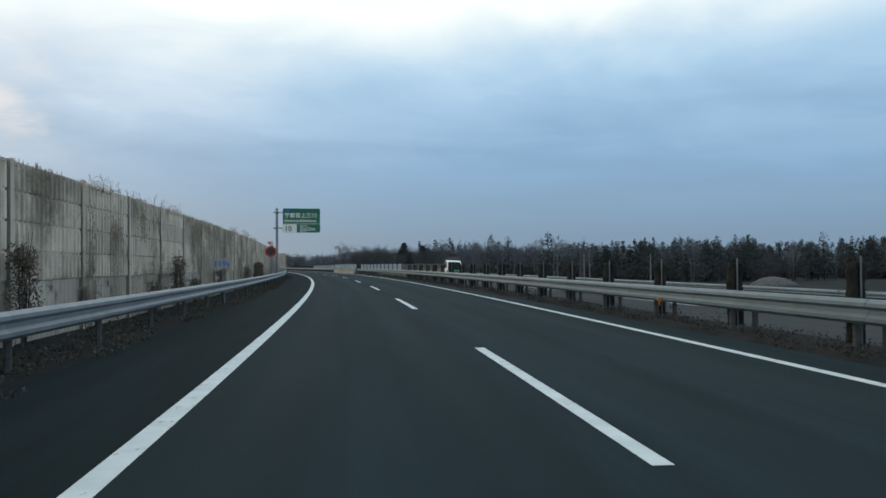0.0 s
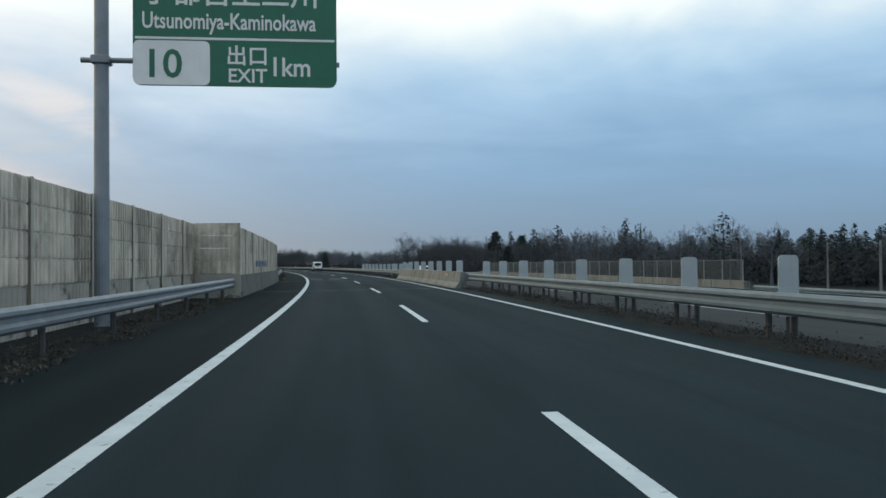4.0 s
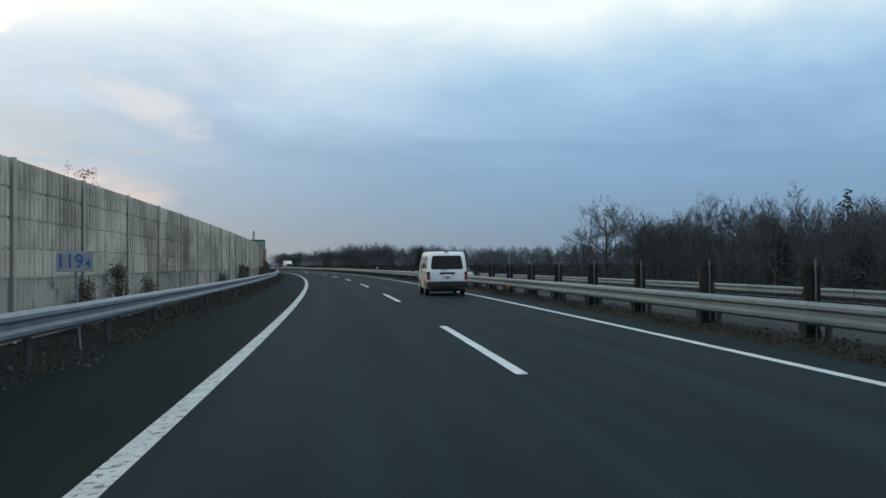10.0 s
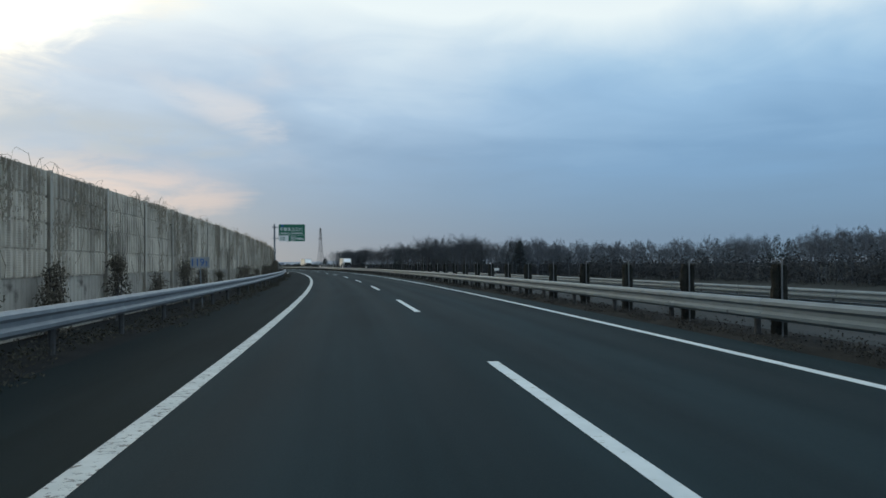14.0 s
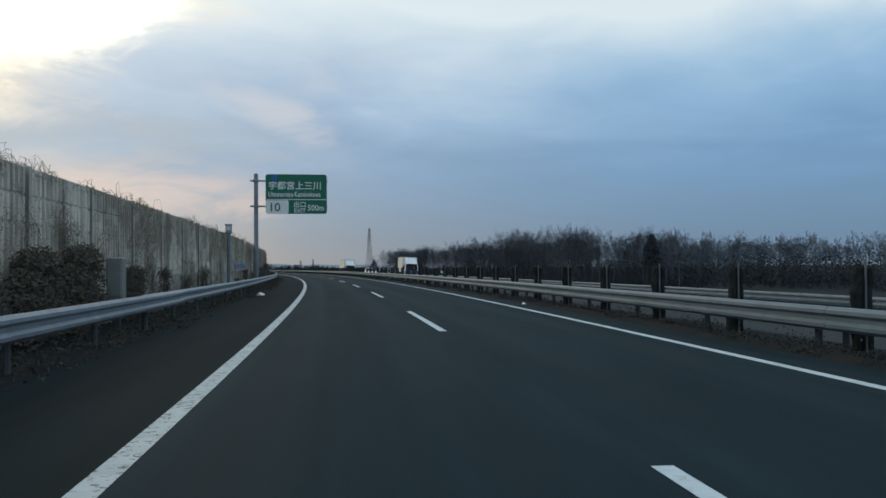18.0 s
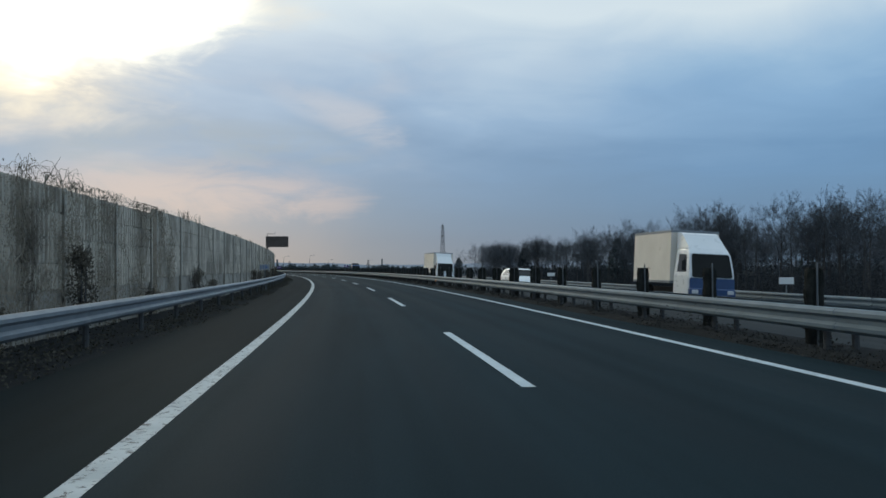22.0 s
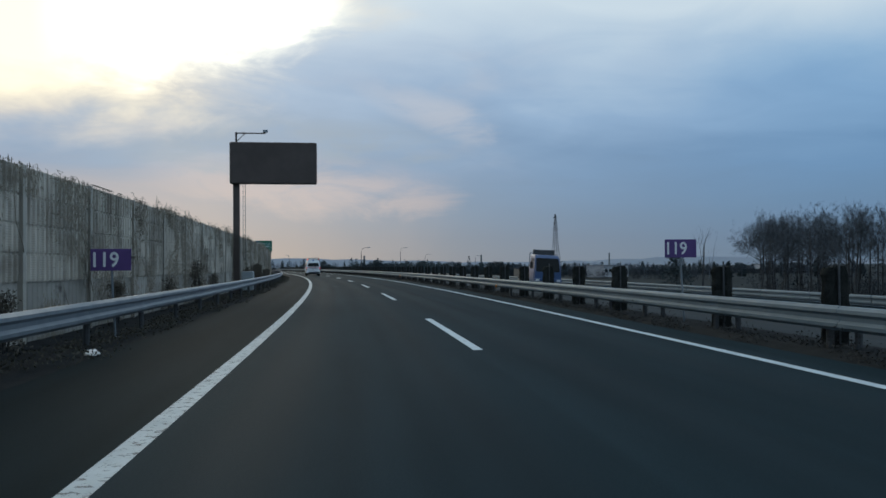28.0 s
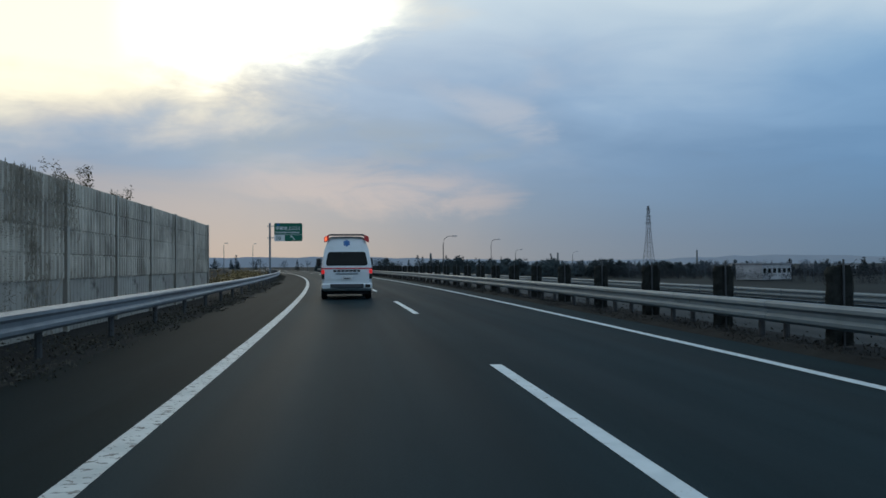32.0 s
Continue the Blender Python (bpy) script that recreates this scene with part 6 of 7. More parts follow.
for s, u, h, wd in ((920, 50.4, 8.2, 9), (879, 58.5, 7.0, 11), (905, 62, 7.2, 8), (960, 75, 7.5, 12), (1010, 90, 8.0, 12), (885, 40, 5.5, 6), (1033, 62, 9.3, 9), (1026, 87, 8.8, 17), (1012, 122, 8.2, 16), (1002, 140, 8.0, 18), (990, 158, 7.0, 15), (905, -28, 9, 16), (940, -40, 8.5, 15), (980, 62, 8, 10), (1060, 130, 9, 14), (1040, 110, 8.5, 12)):
    q = Geo()
    rb = random.Random(int(s * 7 + u))
    for i in range(int(wd * 5)):
        c = Vector((rb.uniform(-wd / 2, wd / 2), rb.uniform(-wd / 3, wd / 3), 0))
        c.z = rb.uniform(0.25, 0.85) * h * (1 - 0.5 * (2 * c.x / wd) ** 2)
        leaf_quads(q, c, 60, 1.4, 1.1, 0.30, rb)
    root = thing("evergreen_clump", "rounded dark evergreen trees beside the interchange", "tree", frame_at(s, u, GROUND), "evergreen clumps by the interchange")
    part("crown", q, NEEDLE, root)
    q = Geo()
    for i in range(4):
        x = wd * (i - 1.5) / 5
        q.tube([(x, 0, -0.2), (x + 0.2, 0, h * 0.6)], [0.2, 0.1], 5)
    part("trunk", q, BARK, root)


def thicket(name, s0, s1, u0, u1, h, count, seed, label, base=GROUND, leaf=0.12, full=80):
    """Dense brush at the foot of a wood."""
    r = random.Random(seed)
    q = Geo()
    top = h
    for i in range(count):
        p = at(r.uniform(s0, s1), r.uniform(u0, u1), base)
        h = top * (0.55 + 0.75 * r.random() ** 1.6)
        for k in range(3):
            a = r.uniform(0, 6.28)
            L = h * r.uniform(0.3, 0.55)
            e = p + Vector((math.cos(a) * L * 0.3, math.sin(a) * L * 0.3, L))
            spike(q, p + Vector((r.uniform(-0.6, 0.6), r.uniform(-0.6, 0.6), 0)), e, 0.03)
            for m in range(4):
                c = p.lerp(e, r.uniform(0.45, 1.0))
                sliver(q, c, c + Vector((r.gauss(0, 0.35), r.gauss(0, 0.35), r.uniform(0.2, 0.8))), 0.016, r)
        leaf_quads(q, p + Vector((0, 0, h * 0.40)), full, 1.8, h * 0.43, leaf, r)
    me = q.mesh(name)
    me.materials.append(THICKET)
    return tagged(new(name, me), label, "brush", "", "stuff")


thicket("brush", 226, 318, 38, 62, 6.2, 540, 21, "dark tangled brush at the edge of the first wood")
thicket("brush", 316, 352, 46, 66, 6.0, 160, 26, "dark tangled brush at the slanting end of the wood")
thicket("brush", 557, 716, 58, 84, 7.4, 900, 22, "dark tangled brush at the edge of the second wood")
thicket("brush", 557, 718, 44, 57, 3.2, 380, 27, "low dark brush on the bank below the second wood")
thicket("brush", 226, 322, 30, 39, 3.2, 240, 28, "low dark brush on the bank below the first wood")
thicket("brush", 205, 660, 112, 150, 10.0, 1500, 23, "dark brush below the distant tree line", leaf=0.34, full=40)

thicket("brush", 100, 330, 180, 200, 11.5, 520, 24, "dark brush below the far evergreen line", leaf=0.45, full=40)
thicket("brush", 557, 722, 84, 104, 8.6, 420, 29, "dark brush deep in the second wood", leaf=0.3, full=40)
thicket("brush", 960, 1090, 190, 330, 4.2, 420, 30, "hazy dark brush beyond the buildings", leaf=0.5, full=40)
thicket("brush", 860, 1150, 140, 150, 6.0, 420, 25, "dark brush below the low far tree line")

# ---- plants along the road ----
def scatter_leaves(name, label, material, spots, size, seed, category="dead leaves", cap=9.0):
    """Many small curled leaves and stems laid about the given spots (s, u, z, spread along, spread across, height, count)."""
    r = np.random.RandomState(seed)
    vs, fs = [], []
    base = 0
    for s, u, z, ds, du, h, n in spots:
        ss = s + r.uniform(-ds, ds, n)
        uu = u + r.uniform(-du, du, n)
        zz = np.minimum(z + np.abs(r.normal(0, 0.5, n)) * h, cap)
        th = np.interp(ss, S, TH)
        c = np.stack([np.interp(ss, S, XX) + uu * np.cos(th), np.interp(ss, S, YY) + uu * np.sin(th), zz], 1)
        a = r.normal(0, 1, (n, 3))
        a /= np.linalg.norm(a, axis=1, keepdims=True)
        b = np.cross(a, r.normal(0, 1, (n, 3)))
        b /= np.linalg.norm(b, axis=1, keepdims=True)
        k = (size * r.uniform(0.5, 1.4, n))[:, None]
        q = np.stack([c - a * k, c + b * k * 0.5, c + a * k, c - b * k * 0.45], 1).reshape(-1, 3)
        vs.append(q)
        fs.append(np.arange(base, base + 4 * n).reshape(-1, 4))
        base += 4 * n
    me = bpy.data.meshes.new(name)
    me.from_pydata(np.concatenate(vs).tolist(), [], np.concatenate(fs).tolist())
    me.materials.append(material)
    return tagged(new(name, me), label, category, "", "stuff")


rv = random.Random(12)
spots = [(s, rv.uniform(-3.3, -2.15), 0.0, 1.0, 0.4, rv.choice((0.05, 0.08, 0.14, 0.26)), 100) for s in np.arange(-10, 880, 0.8) if not 117 < s < 152]
scatter_leaves("verge_litter", "brown dead leaves and low weeds under the left guard rail", DRY, spots, 0.03, 1)
spots = [(s, rv.uniform(7.95, 8.55), 0.02, 0.6, 0.17, rv.choice((0.08, 0.12, 0.2, 0.34)), 150) for s in np.arange(-10, 880, 0.7) if not 123 < s < 160]
scatter_leaves("median_litter", "brown dead weeds and leaves along the foot of the median rail", DRY_DARK, spots, 0.021, 2)
spots = [(s, rv.uniform(8.7, 9.6), 0.0, 0.9, 0.3, rv.uniform(0.03, 0.10), 30) for s in np.arange(-10, 880, 1.2) if not 123 < s < 160]
scatter_leaves("median_weeds", "dark dead weeds between the median rails", DRY_DARK, spots, 0.03, 3, "weeds")
spots = [(s, rv.uniform(-9, -4.6), rv.uniform(-1.8, -0.2), 1.5, 0.8, 0.8, 40) for s in np.arange(738, 900, 0.8)]
scatter_leaves("dry_grass", "tall dry yellow-brown grass on the bank past the noise barrier", DRY_GRASS, spots, 0.16, 4, "grass")

# vines: on the face of the barrier, and tendrils over its top
def vine_cover(name, label, spans, seed, face=-3.9):
    r = random.Random(seed)
    q = Geo()
    for s0, s1, per_m, top in spans:
        for i in range(int((s1 - s0) * per_m * 0.5)):
            s, z = r.uniform(s0, s1), r.uniform(0.05, 2.4)
            L, lean = r.uniform(0.5, 1.8), r.uniform(-0.35, 0.35)
            pts, u = [], face + r.uniform(0.0, 0.04)
            for k in range(5):
                pts.append(at(s, u + r.uniform(0, 0.05), z))
                s += lean + r.uniform(-0.2, 0.2)
                z = min(z + L / 4 * r.uniform(0.1, 1.2), 3.1)
            q.tube(pts, [0.009, 0.008, 0.007, 0.006, 0.003], 3, False)
        for i in range(int((s1 - s0) * top / 6)):
            s_mid, tall = r.uniform(s0, s1), r.choice((0.12, 0.2, 0.3, 0.5))
            for k0 in range(12):
                s, u, z, run = s_mid + r.gauss(0, 0.5), -4.0 + r.uniform(-0.12, 0.12), 2.95, r.choice((-1, 1)) * r.uniform(0.03, 0.16)
                rise, pts = tall * r.uniform(0.15, 0.55), []
                for k in range(7):
                    pts.append(at(s, u, z))
                    s, u, z = s + run + r.gauss(0, 0.06), u + r.gauss(0, 0.04), max(2.9, z + rise * (0.75 - 0.28 * k) + r.gauss(0, 0.025))
                q.tube(pts, [0.006, 0.0055, 0.005, 0.0045, 0.004, 0.003, 0.002], 3, False)
    me = q.mesh(name)
    me.materials.append(VINE)
    return tagged(new(name, me), label, "vines", "", "stuff")


vine_cover("dead_vines", "dead brown vines climbing over the noise barrier", [(9, 30, 1.5, 5), (30, 66, 1.5, 2), (284, 318, 1.5, 4), (318, 400, 2.5, 5), (400, 442, 4, 5), (442, 498, 4, 4), (498, 510, 1.5, 2), (600, 700, 2.5, 5), (700, 716, 1, 2)], 31)
spots = []
for s0, s1, per_m, dense, zlo, zhi in ((14, 30, 0.35, 110, 0.4, 2.6), (30, 60, 0.4, 120, 0.3, 2.4), (60, 80, 0.15, 80, 0.3, 1.2), (160, 172, 0.3, 90, 0.5, 2.0), (228, 240, 0.4, 100, 0.3, 2.6), (290, 345, 0.4, 130, 1.2, 3.0), (345, 400, 0.6, 160, 0.6, 3.0),
                                  (398, 412, 1.4, 220, 0.3, 2.2), (412, 441, 0.8, 200, 0.5, 3.0), (441, 497, 1.0, 220, 0.3, 2.9), (486, 500, 0.5, 140, 0.4, 1.8), (505, 545, 0.2, 90, 0.4, 1.8), (545, 560, 0.5, 120, 0.4, 2.3), (606, 640, 0.7, 160, 0.4, 3.0), (640, 672, 0.8, 170, 0.4, 3.0), (672, 716, 0.35, 110, 0.5, 3.0)):
    for i in range(int((s1 - s0) * per_m)):
        s, z = rv.uniform(s0, s1), rv.uniform(zlo, zhi)
        for k in range(6):
            spots.append((s + rv.gauss(0, 0.45), -3.885, min(z + rv.gauss(0, 0.3), 2.95), rv.uniform(0.15, 0.5), 0.03, rv.uniform(0.25, 0.8), dense // 2))
    for s in np.arange(s0, s1, 0.5):
        if zhi > 2.5 and rv.random() < 0.7:
            spots.append((s, -3.97, 2.86, 0.35, 0.1, rv.uniform(0.05, 0.16), 30))
scatter_leaves("dead_vine_leaves", "withered brown vine leaves hanging on the noise barrier", VINE, spots, 0.014, 5, "vines", 3.08)


def vine_mat(name, label, spans, seed):
    """Flat mats of matted dead vines pressed on the barrier: columns that climb from the ground or hang from the top."""
    r = np.random.RandomState(seed)
    vs, n = [], 0
    for s0, s1, climb, hang in spans:
        for s in np.arange(s0, s1, 0.7):
            runs = []
            if r.rand() < climb:
                runs.append((0.05, r.uniform(0.5, 2.7), r.uniform(0.2, 0.55)))
            if r.rand() < hang:
                runs.append((3.0 - r.uniform(0.2, 1.5), 3.04, r.uniform(0.3, 0.8)))
            for z0, z1, hw in runs:
                k = int(480 * (z1 - z0) * hw)
                ss, zz = s + r.normal(0, hw * 0.6, k) + 0.15 * np.sin(np.linspace(0, 9, k)), np.clip(r.uniform(z0, z1, k) + r.normal(0, 0.1, k), 0.05, 3.06)
                uu = -3.925 + r.uniform(0.0, 0.05, k)
                a, size = r.uniform(0, 3.14, k), r.uniform(0.010, 0.034, k)
                long = r.uniform(1.2, 3.5, k)
                for ds, dz, du in ((-1, 0, 0.0), (0, -0.5, 0.3), (1, 0, 0.0), (0, 0.5, -0.2)):
                    es = ss + size * (ds * np.cos(a) - dz * np.sin(a) * 1.4)
                    ez = zz + size * (ds * np.sin(a) * long + dz * np.cos(a) * 1.4)
                    eu = uu + size * du * 0.6
                    th = np.interp(es, S, TH)
                    vs.append((n, np.stack([np.interp(es, S, XX) + eu * np.cos(th), np.interp(es, S, YY) + eu * np.sin(th), ez], 1)))
                n += k
    quads = np.concatenate([np.stack([vs[i + j][1] for j in range(4)], 1) for i in range(0, len(vs), 4)])
    me = bpy.data.meshes.new(name)
    me.from_pydata(quads.reshape(-1, 3).tolist(), [], np.arange(4 * len(quads)).reshape(-1, 4).tolist())
    me.materials.append(VINE)
    return tagged(new(name, me), label, "vines", "", "stuff")


vine_mat("vine_mat", "matted brown-grey dead vines pressed against the noise barrier", [(10, 60, 0.35, 0.25), (290, 345, 0.2, 0.25), (345, 398, 0.28, 0.35), (398, 441, 0.4, 0.4), (441, 500, 0.75, 0.65), (545, 560, 0.35, 0.1), (606, 672, 0.32, 0.4), (672, 716, 0.25, 0.4)], 77)


def wall_shrub(seed, w, h, count=26, leaf=0.028):
    """A withered shrub or ivy clump leaning on the barrier: stems under a close, uneven coat of small leaves."""
    r = random.Random(seed)
    q = Geo()
    for i in range(count):
        k = r.random() ** 0.8
        side = w / 2 * math.sqrt(max(0.05, 1 - (k * 0.96) ** 2.4)) * r.uniform(-1, 1)
        leaf_quads(q, Vector((r.uniform(-0.16, 0.2) * (1 - 0.4 * k), side, 0.08 + 0.84 * k * h)), 56, 0.21, 0.2, leaf, r)
    q0 = Geo()
    for i in range(9):
        q0.tube([(0, r.uniform(-0.2, 0.2) * w, -0.1), (r.uniform(-0.1, 0.12), r.uniform(-w / 2, w / 2) * 0.5, h * 0.5), (r.uniform(-0.1, 0.1), r.uniform(-w / 2, w / 2) * 0.8, h * r.uniform(0.8, 1.1))], [0.018, 0.011, 0.004], 3, False)
    stems, leaves = q0.mesh("stem"), q.mesh("foliage")
    leaves.materials.append(SHRUB)
    stems.materials.append(BARK)
    return stems, leaves


def shrub_thing(name, meshes, m, label, category, group):
    root = thing(name, label, category, m, group)
    piece("stem", meshes[0], root)
    piece("foliage", meshes[1], root)


SHRUBS = [wall_shrub(i, (0.55, 0.8, 0.7, 1.0)[i], (1.5, 1.25, 1.4, 1.1)[i]) for i in range(4)]
shrub_places = [9.5, 19.4, 23, 26.3, 33.5, 46, 58.5, 186.2, 199, 217.5, 221.8, 228.5, 231.2, 234.5, 251.5, 262.3, 266, 285.6, 289.4, 293.1, 297.2, 306, 309.9, 313.5, 318, 322.4, 327.1, 331, 336, 345.5, 349, 352.8, 358, 367, 371.5, 376, 381.2, 386, 391, 405.6, 410, 414, 418.6, 433, 438.7, 446, 451, 455.5, 460.5, 465, 467.3, 470.3, 471.6, 476.2, 482, 484.6, 489, 495.3, 503.2, 507.4, 528.2, 533.5, 541.8, 546.3, 556.4, 561.5, 588.9, 603.4, 608, 612.5, 616.5, 621, 627.8, 634, 639.4, 644, 660, 664.4, 670.6, 676.2]
for i, s in enumerate(shrub_places):
    k = random.Random(i).uniform(0.65, 1.25)
    shrub_thing("shrub", SHRUBS[i % 4], frame_at(s, -3.66, 0.0, random.Random(i).choice((0, 8, -10))) @ Matrix.Diagonal((1, k, k, 1)), "dark withered shrub growing at the foot of the noise barrier", "shrub", "shrubs along the noise barrier")
BIG_SHRUB = wall_shrub(9, 2.9, 1.62, 110, 0.036)
for s, kw, kh in ((54.8, 0.3, 0.95), (173.4, 0.9, 1.0), (178.6, 0.95, 0.92), (398.2, 0.75, 1.05), (400.9, 0.8, 1.12), (405.4, 0.35, 0.85), (668.4, 0.5, 0.95), (682.0, 0.7, 0.7)):
    shrub_thing("bush", BIG_SHRUB, frame_at(s, -3.62, 0.0) @ Matrix.Diagonal((1.15, kw, kh, 1)), "dense brown-grey bush pressed against the noise barrier", "bush", "bushes along the noise barrier")


def climber(s, h, seed):
    """A leafless climbing plant fanned out flat on the face of the barrier."""
    r = random.Random(seed)
    q = Geo()
    for k in range(3):
        a = r.uniform(-0.5, 0.5)
        grow(q, Vector((0, r.uniform(-0.15, 0.15), 0)), Vector((0, math.sin(a), math.cos(a))), h * 0.42, 0.016, 1, (3, 4, 4, 4, 5), 0.0055, r, 0.12)
    tall = max(v[2] for v in q.v)
    q.v = [(max(-0.02, min(0.14, 0.03 + 0.10 * x)), y * 0.95, z * h / tall) for x, y, z in q.v]
    tagged(part("climbing_plant", q, CLIMBER, m=frame_at(s, -3.90, 0.0)), "leafless climbing plant fanned over the noise barrier", "climbing plant", "climbing plants on the noise barrier")


for i, (s, h) in enumerate(((14.0, 1.9), (21.2, 2.3), (28.6, 2.9), (32.4, 2.6), (37.0, 2.9), (44.0, 2.8), (50.6, 2.6), (157.6, 1.8), (164.3, 2.3), (238.4, 3.2), (243.0, 3.0), (250.2, 3.1), (287.0, 2.4), (303.2, 2.6), (318.5, 2.8), (341.0, 2.7), (356.0, 2.9), (372.6, 2.6), (388.5, 2.9), (409.0, 2.2), (415.5, 2.6), (426.0, 2.5),
                           (463.2, 2.4), (473.8, 2.7), (479.5, 2.8), (486.8, 2.9), (545.5, 2.3), (552.0, 2.0), (607.0, 2.6), (618.0, 2.8), (626.5, 2.4), (643.5, 2.7), (662.0, 2.9), (666.0, 2.6), (675.5, 2.8), (684.5, 2.5), (691.0, 2.7), (698.0, 2.4))):
    climber(s, h, 200 + i)
# young trees whose tops show above the barrier
for i, (s, u, top, wide) in enumerate(((80.8, -6.5, 4.7, 1.0), (83.2, -6.5, 4.6, 0.9), (182.3, -6.5, 4.8, 0.7), (193.3, -6.5, 4.5, 0.6), (220.0, -6.5, 4.5, 0.8), (238.4, -6.5, 4.4, 0.8), (495.7, -6.5, 4.4, 0.9), (549.4, -6.5, 4.5, 0.5), (551.2, -6.5, 4.3, 0.4), (558.5, -6.5, 4.4, 0.4), (573.6, -6.5, 4.5, 0.7), (612, -8, 4.7, 1.0), (719.5, -5.5, 3.9, 0.5), (722.3, -5.5, 4.1, 0.3), (725.2, -5.5, 3.7, 0.4), (727.0, -5.5, 4.0, 0.35))):
    r = random.Random(i + 60)
    root = thing("young_tree", "small half-bare tree showing above the noise barrier", "tree", frame_at(s, u, -1.2), "young trees behind the noise barrier")
    h = top + 1.2
    q = Geo()
    q.tube([(0, 0, -0.3), (0.05, 0.1, h * 0.6), (0, 0, h * 0.9)], [0.06, 0.04, 0.015], 5)
    for k in range(14):
        a = r.uniform(0, 6.28)
        b = Vector((0, 0, h * r.uniform(0.55, 0.88)))
        q.tube([b, b + Vector((math.cos(a) * 0.6 * wide, math.sin(a) * 0.6 * wide, r.uniform(0.2, 0.7)))], [0.014, 0.004], 3, False)
    part("trunk", q, BARK, root)
    q = Geo()
    for k in range(26):
        a, k0 = r.uniform(0, 6.28), r.uniform(0.1, 0.75)
        leaf_quads(q, Vector((math.cos(a) * k0 * wide, math.sin(a) * k0 * wide, h * r.uniform(0.66, 1.0))), 26, 0.08 + 0.14 * wide, 0.2, 0.030, r)
    part("crown", q, LEAF_BROWN, root)

# litter on the shoulder
for s, u, k in ((425.6, -1.95, 1.0), (166.0, -2.05, 0.5), (620.5, -2.25, 0.6), (412.0, 7.75, 0.4)):
    r = random.Random(int(s))
    q = Geo()
    ring = [(0.22 * k * math.cos(a) * r.uniform(0.7, 1.2), 0.3 * k * math.sin(a) * r.uniform(0.7, 1.2)) for a in [2 * math.pi * j / 9 for j in range(9)]]
    q.loft([[(x, y, 0.0) for x, y in ring], [(x * 0.9, y * 0.9, 0.05 * k) for x, y in ring], [(x * 0.4, y * 0.4, 0.13 * k * r.uniform(0.8, 1.2)) for x, y in ring]])
    tagged(part("plastic_bag", q, PLASTIC, m=frame_at(s, u, 0.0)), "crumpled white plastic litter on the road shoulder", "litter", "litter on the shoulder")


# ---- distance ----
def pylon(s, u, h):
    root = thing("power_pylon", "tall lattice power pylon in the distance", "pylon", frame_at(s, u, GROUND, 20))
    levels = [(0, 4.2), (h * 0.3, 2.6), (h * 0.55, 1.6), (h * 0.75, 1.15), (h, 0.45)]
    for i in range(4):
        q = Geo()
        sx, sy = ((-1, -1), (1, -1), (1, 1), (-1, 1))[i]
        q.tube([(sx * wd, sy * wd, z) for z, wd in levels], 0.15, 4)
        part("leg", q, POST, root)
    q = Geo()
    zs = np.linspace(0, h, 15)
    for a, b in zip(zs[:-1], zs[1:]):
        wa, wb = [float(np.interp(z, [l[0] for l in levels], [l[1] for l in levels])) for z in (a, b)]
        for f in range(4):
            c1, c2 = ((-1, -1), (1, -1), (1, 1), (-1, 1))[f], ((1, -1), (1, 1), (-1, 1), (-1, -1))[f]
            q.tube([(c1[0] * wa, c1[1] * wa, a), (c2[0] * wb, c2[1] * wb, b)], 0.07, 3, False)
            q.tube([(c2[0] * wa, c2[1] * wa, a), (c1[0] * wb, c1[1] * wb, b)], 0.07, 3, False)
            q.tube([(c1[0] * wa, c1[1] * wa, a), (c2[0] * wa, c2[1] * wa, a)], 0.12, 3, False)
    part("lattice", q, POST, root)
    for z, L in ((h * 0.74, 5.0), (h * 0.84, 4.2), (h * 0.94, 3.4)):
        q = Geo()
        q.tube([(-L, 0, z), (L, 0, z)], 0.16, 4)
        for sx in (-1, 1):
            q.tube([(sx * L, 0, z), (sx * 0.6, 0, z + 1.6)], 0.12, 3)
            q.tube([(sx * L, 0, z), (sx * L, 0, z - 1.6)], 0.1, 4)
        part("cross_arm", q, POST, root)
    return root


pylon(1235.7, 387.6, 51.3)


def street_lamp(s, u, top, arm, label="tall curved street lamp at the interchange"):
    root = thing("street_lamp", label, "street lamp", frame_at(s, u, GROUND, 0), "street lamps of the interchange")
    h = top - GROUND
    q = Geo()
    pts = [(0, 0, 0), (0, 0, h * 0.85), (0.12 * arm, 0, h * 0.95), (0.5 * arm, 0, h * 0.995), (arm, 0, h)]
    q.tube(pts, [0.12, 0.08, 0.06, 0.05, 0.045], 8)
    part("pole", q, POST, root)
    q = Geo()
    q.box(arm - 0.1, arm + 0.75, -0.16, 0.16, h - 0.09, h + 0.08, 0.03)
    part("lamp_head", q, GALV, root)
    return root


for s, u, top, arm in ((859, 29.2, 6.7, 1.9), (921.9, 59.6, 8.0, 1.9), (991, 97, 6.5, 1.9), (1040, 150, 6.6, 1.9), (905, -26, 8.2, 0.4), (960, -8, 8.0, 0.4), (985, 3, 8.5, 0.4), (930, 20, 5.5, -1.2)):
    street_lamp(s, u, top, arm)
for s, u, top in ((165, 60, 3.4), (140, 62, 2.9), (195, 75, 4.0), (225, 80, 4.0)):
    root = thing("utility_pole", "thin grey concrete utility pole in the field", "utility pole", frame_at(s, u, GROUND), "utility poles")
    q = Geo()
    q.tube([(0, 0, 0), (0, 0, top - GROUND)], [0.17, 0.11], 8)
    part("pole", q, CONCRETE, root)
    q = Geo()
    q.box(-0.8, 0.8, -0.05, 0.05, top - GROUND - 0.7, top - GROUND - 0.6)
    part("cross_arm", q, POST, root)


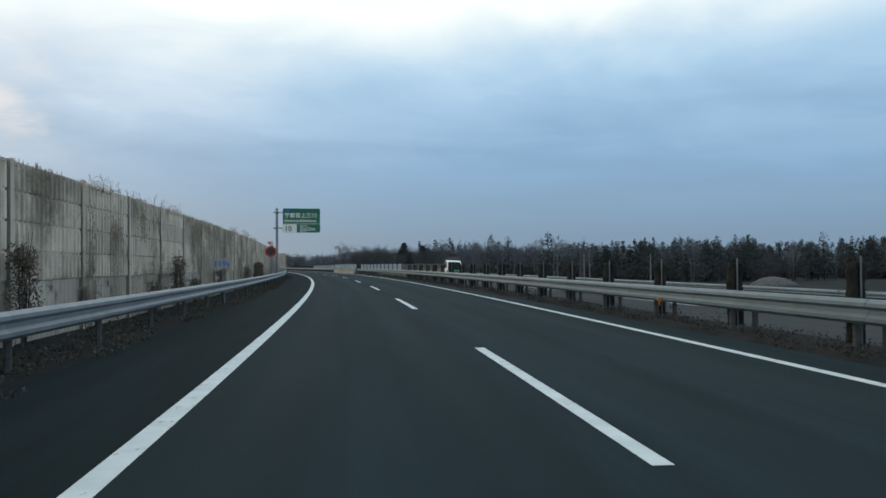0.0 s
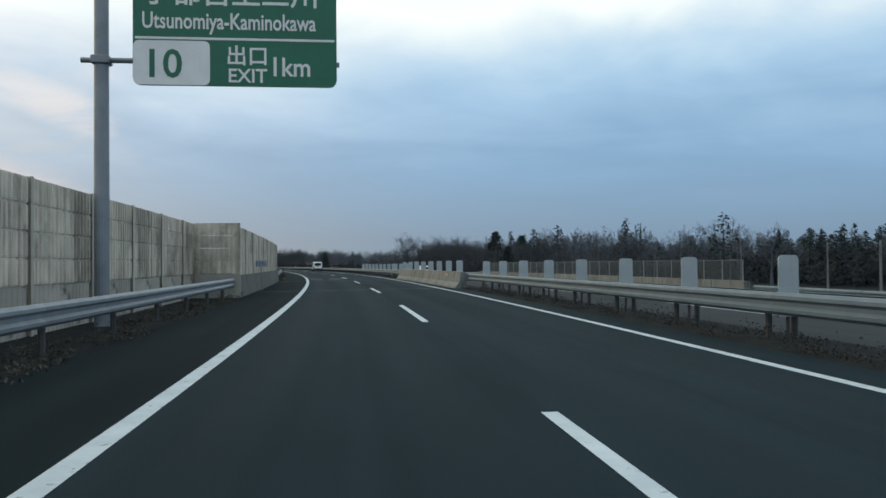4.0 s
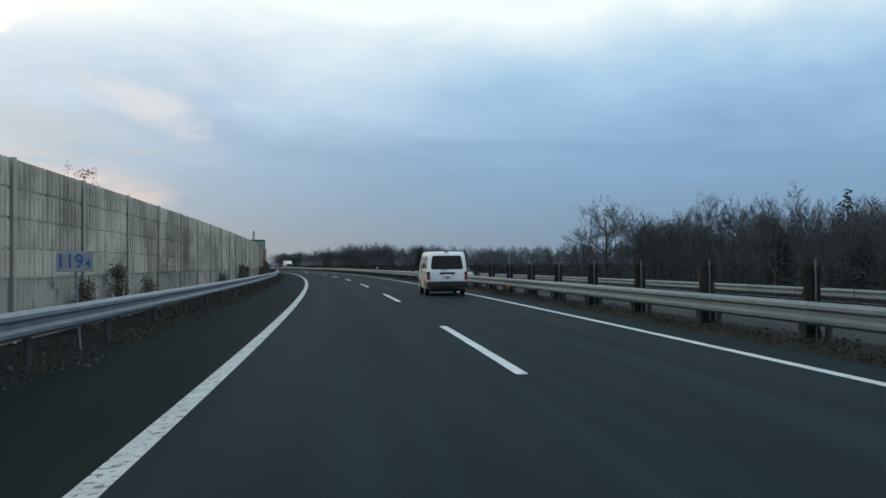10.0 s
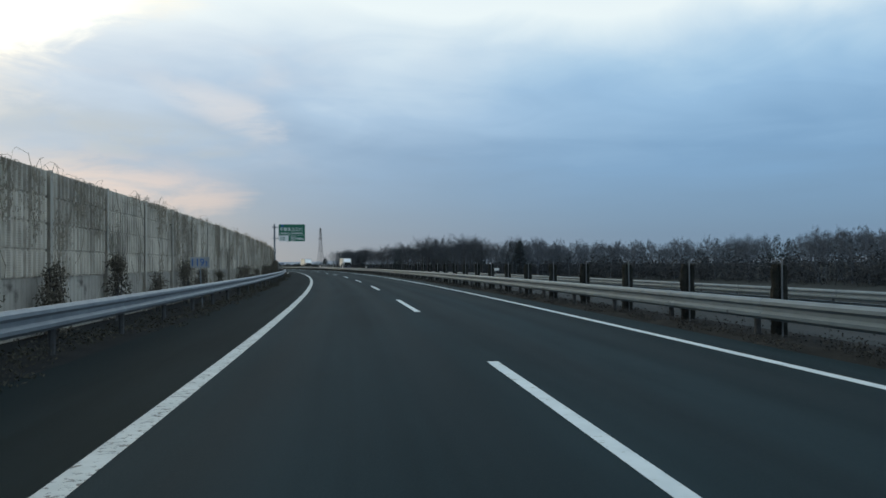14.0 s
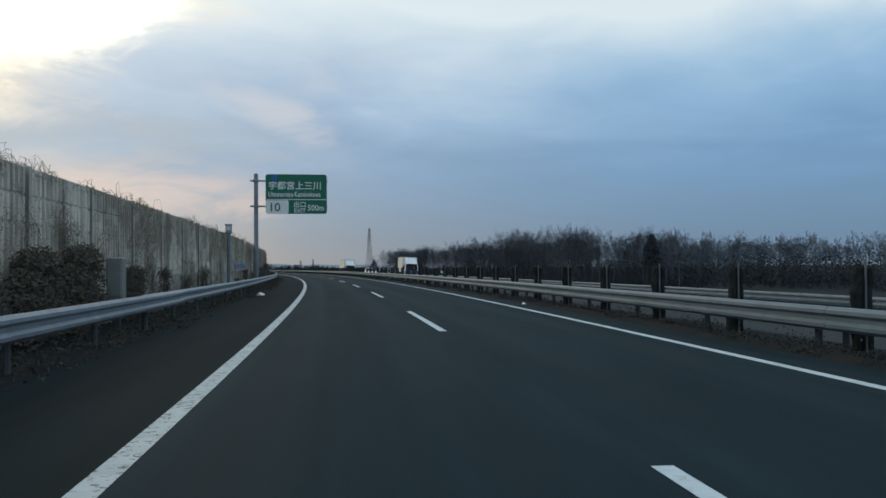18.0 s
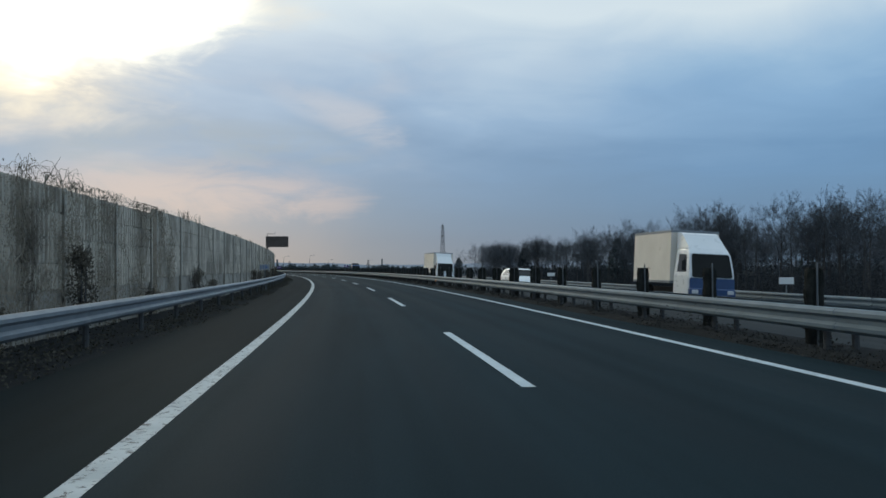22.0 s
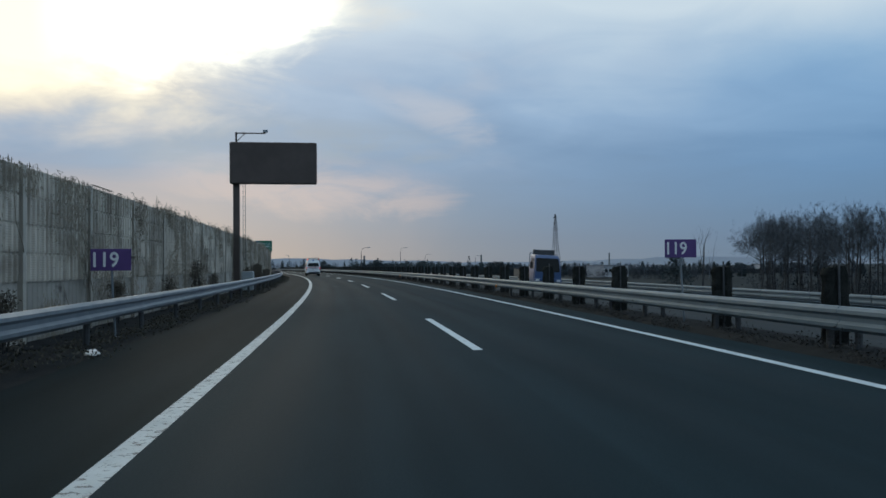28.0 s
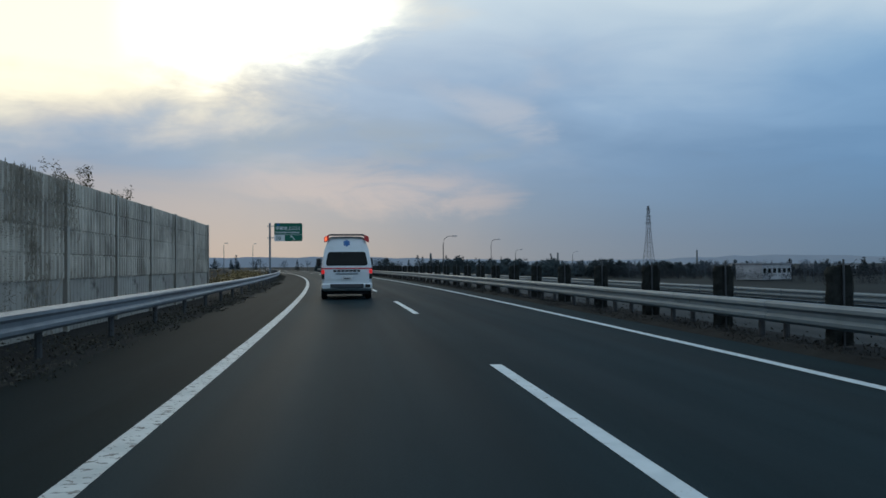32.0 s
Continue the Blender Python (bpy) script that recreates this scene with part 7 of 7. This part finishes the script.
def building(s, u, w0, d0, h, label, turn=0.0, windows=0, pitched=False):
    root = thing("building", label, "building", frame_at(s, u, GROUND, turn), "distant buildings")
    q = Geo()
    q.box(-w0 / 2, w0 / 2, -d0 / 2, d0 / 2, 0, h)
    part("wall", q, WALL_PAINT, root)
    q = Geo()
    if pitched:
        q.loft([[(-w0 / 2 - 0.4, -d0 / 2 - 0.4, h), (-w0 / 2 - 0.4, d0 / 2 + 0.4, h), (-w0 / 2 - 0.4, 0, h + d0 * 0.22)], [(w0 / 2 + 0.4, -d0 / 2 - 0.4, h), (w0 / 2 + 0.4, d0 / 2 + 0.4, h), (w0 / 2 + 0.4, 0, h + d0 * 0.22)]])
    else:
        q.box(-w0 / 2 - 0.3, w0 / 2 + 0.3, -d0 / 2 - 0.3, d0 / 2 + 0.3, h, h + 0.5, 0.05)
    part("roof", q, ROOF_PAINT, root)
    for i in range(windows):
        x = -w0 / 2 + (i + 0.5) * w0 / windows
        q = Geo()
        q.box(x - w0 / windows * 0.3, x + w0 / windows * 0.3, -d0 / 2 - 0.05, -d0 / 2 + 0.1, h * 0.45, h * 0.75)
        part("window", q, GLASS, root)
    return root


q = Geo()
rh = random.Random(3)
q.loft([[(r * math.cos(a) * rh.uniform(0.9, 1.1), r * math.sin(a) * rh.uniform(0.9, 1.1), z + rh.uniform(-0.1, 0.1)) for a in [2 * math.pi * j / 18 for j in range(18)]] for r, z in ((5.6, -0.3), (4.6, 0.7), (3.2, 1.5), (1.7, 2.0), (0.5, 2.15))])
tagged(part("gravel_heap", q, GRAVEL, m=frame_at(168, 106, GROUND), smooth=True), "low rounded heap of grey gravel in the field", "gravel heap")
building(938, 158, 18, 9, 4.7, "two-storey white building beyond the interchange", 24, 6)
building(1175, 414, 26, 20, 4.2, "long white factory hall in the distance", -10, 12)
building(1150, 458, 30, 20, 3.0, "long low pale warehouse in the distance", -6, 8)
building(1120, 491, 30, 20, 4.2, "white industrial building in the distance", 0, 6)
for s, u, h in ((1415, 771, 22), (1420, 520, 18), (1380, 300, 16)):
    root = thing("chimney", "thin distant industrial chimney", "chimney", frame_at(min(s, 1690), u, GROUND), "distant chimneys")
    q = Geo()
    q.tube([(0, 0, 0), (0, 0, h)], [1.3, 0.9], 10)
    part("shaft", q, CONCRETE, root)
# low hills on the horizon; their haze is only the blue-grey of HILL
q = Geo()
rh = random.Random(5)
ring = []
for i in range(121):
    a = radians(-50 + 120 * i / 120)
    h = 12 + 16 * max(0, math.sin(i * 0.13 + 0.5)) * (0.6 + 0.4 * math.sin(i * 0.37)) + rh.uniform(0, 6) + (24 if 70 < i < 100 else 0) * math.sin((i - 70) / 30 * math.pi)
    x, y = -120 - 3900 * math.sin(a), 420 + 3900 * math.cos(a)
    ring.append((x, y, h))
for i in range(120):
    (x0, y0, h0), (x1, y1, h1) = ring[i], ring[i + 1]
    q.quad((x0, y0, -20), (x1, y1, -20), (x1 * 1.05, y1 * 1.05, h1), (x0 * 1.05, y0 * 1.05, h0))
tagged(part("backdrop", q, HILL), "low hills along the horizon, coloured blue-grey for haze", "hills", "", "structure")
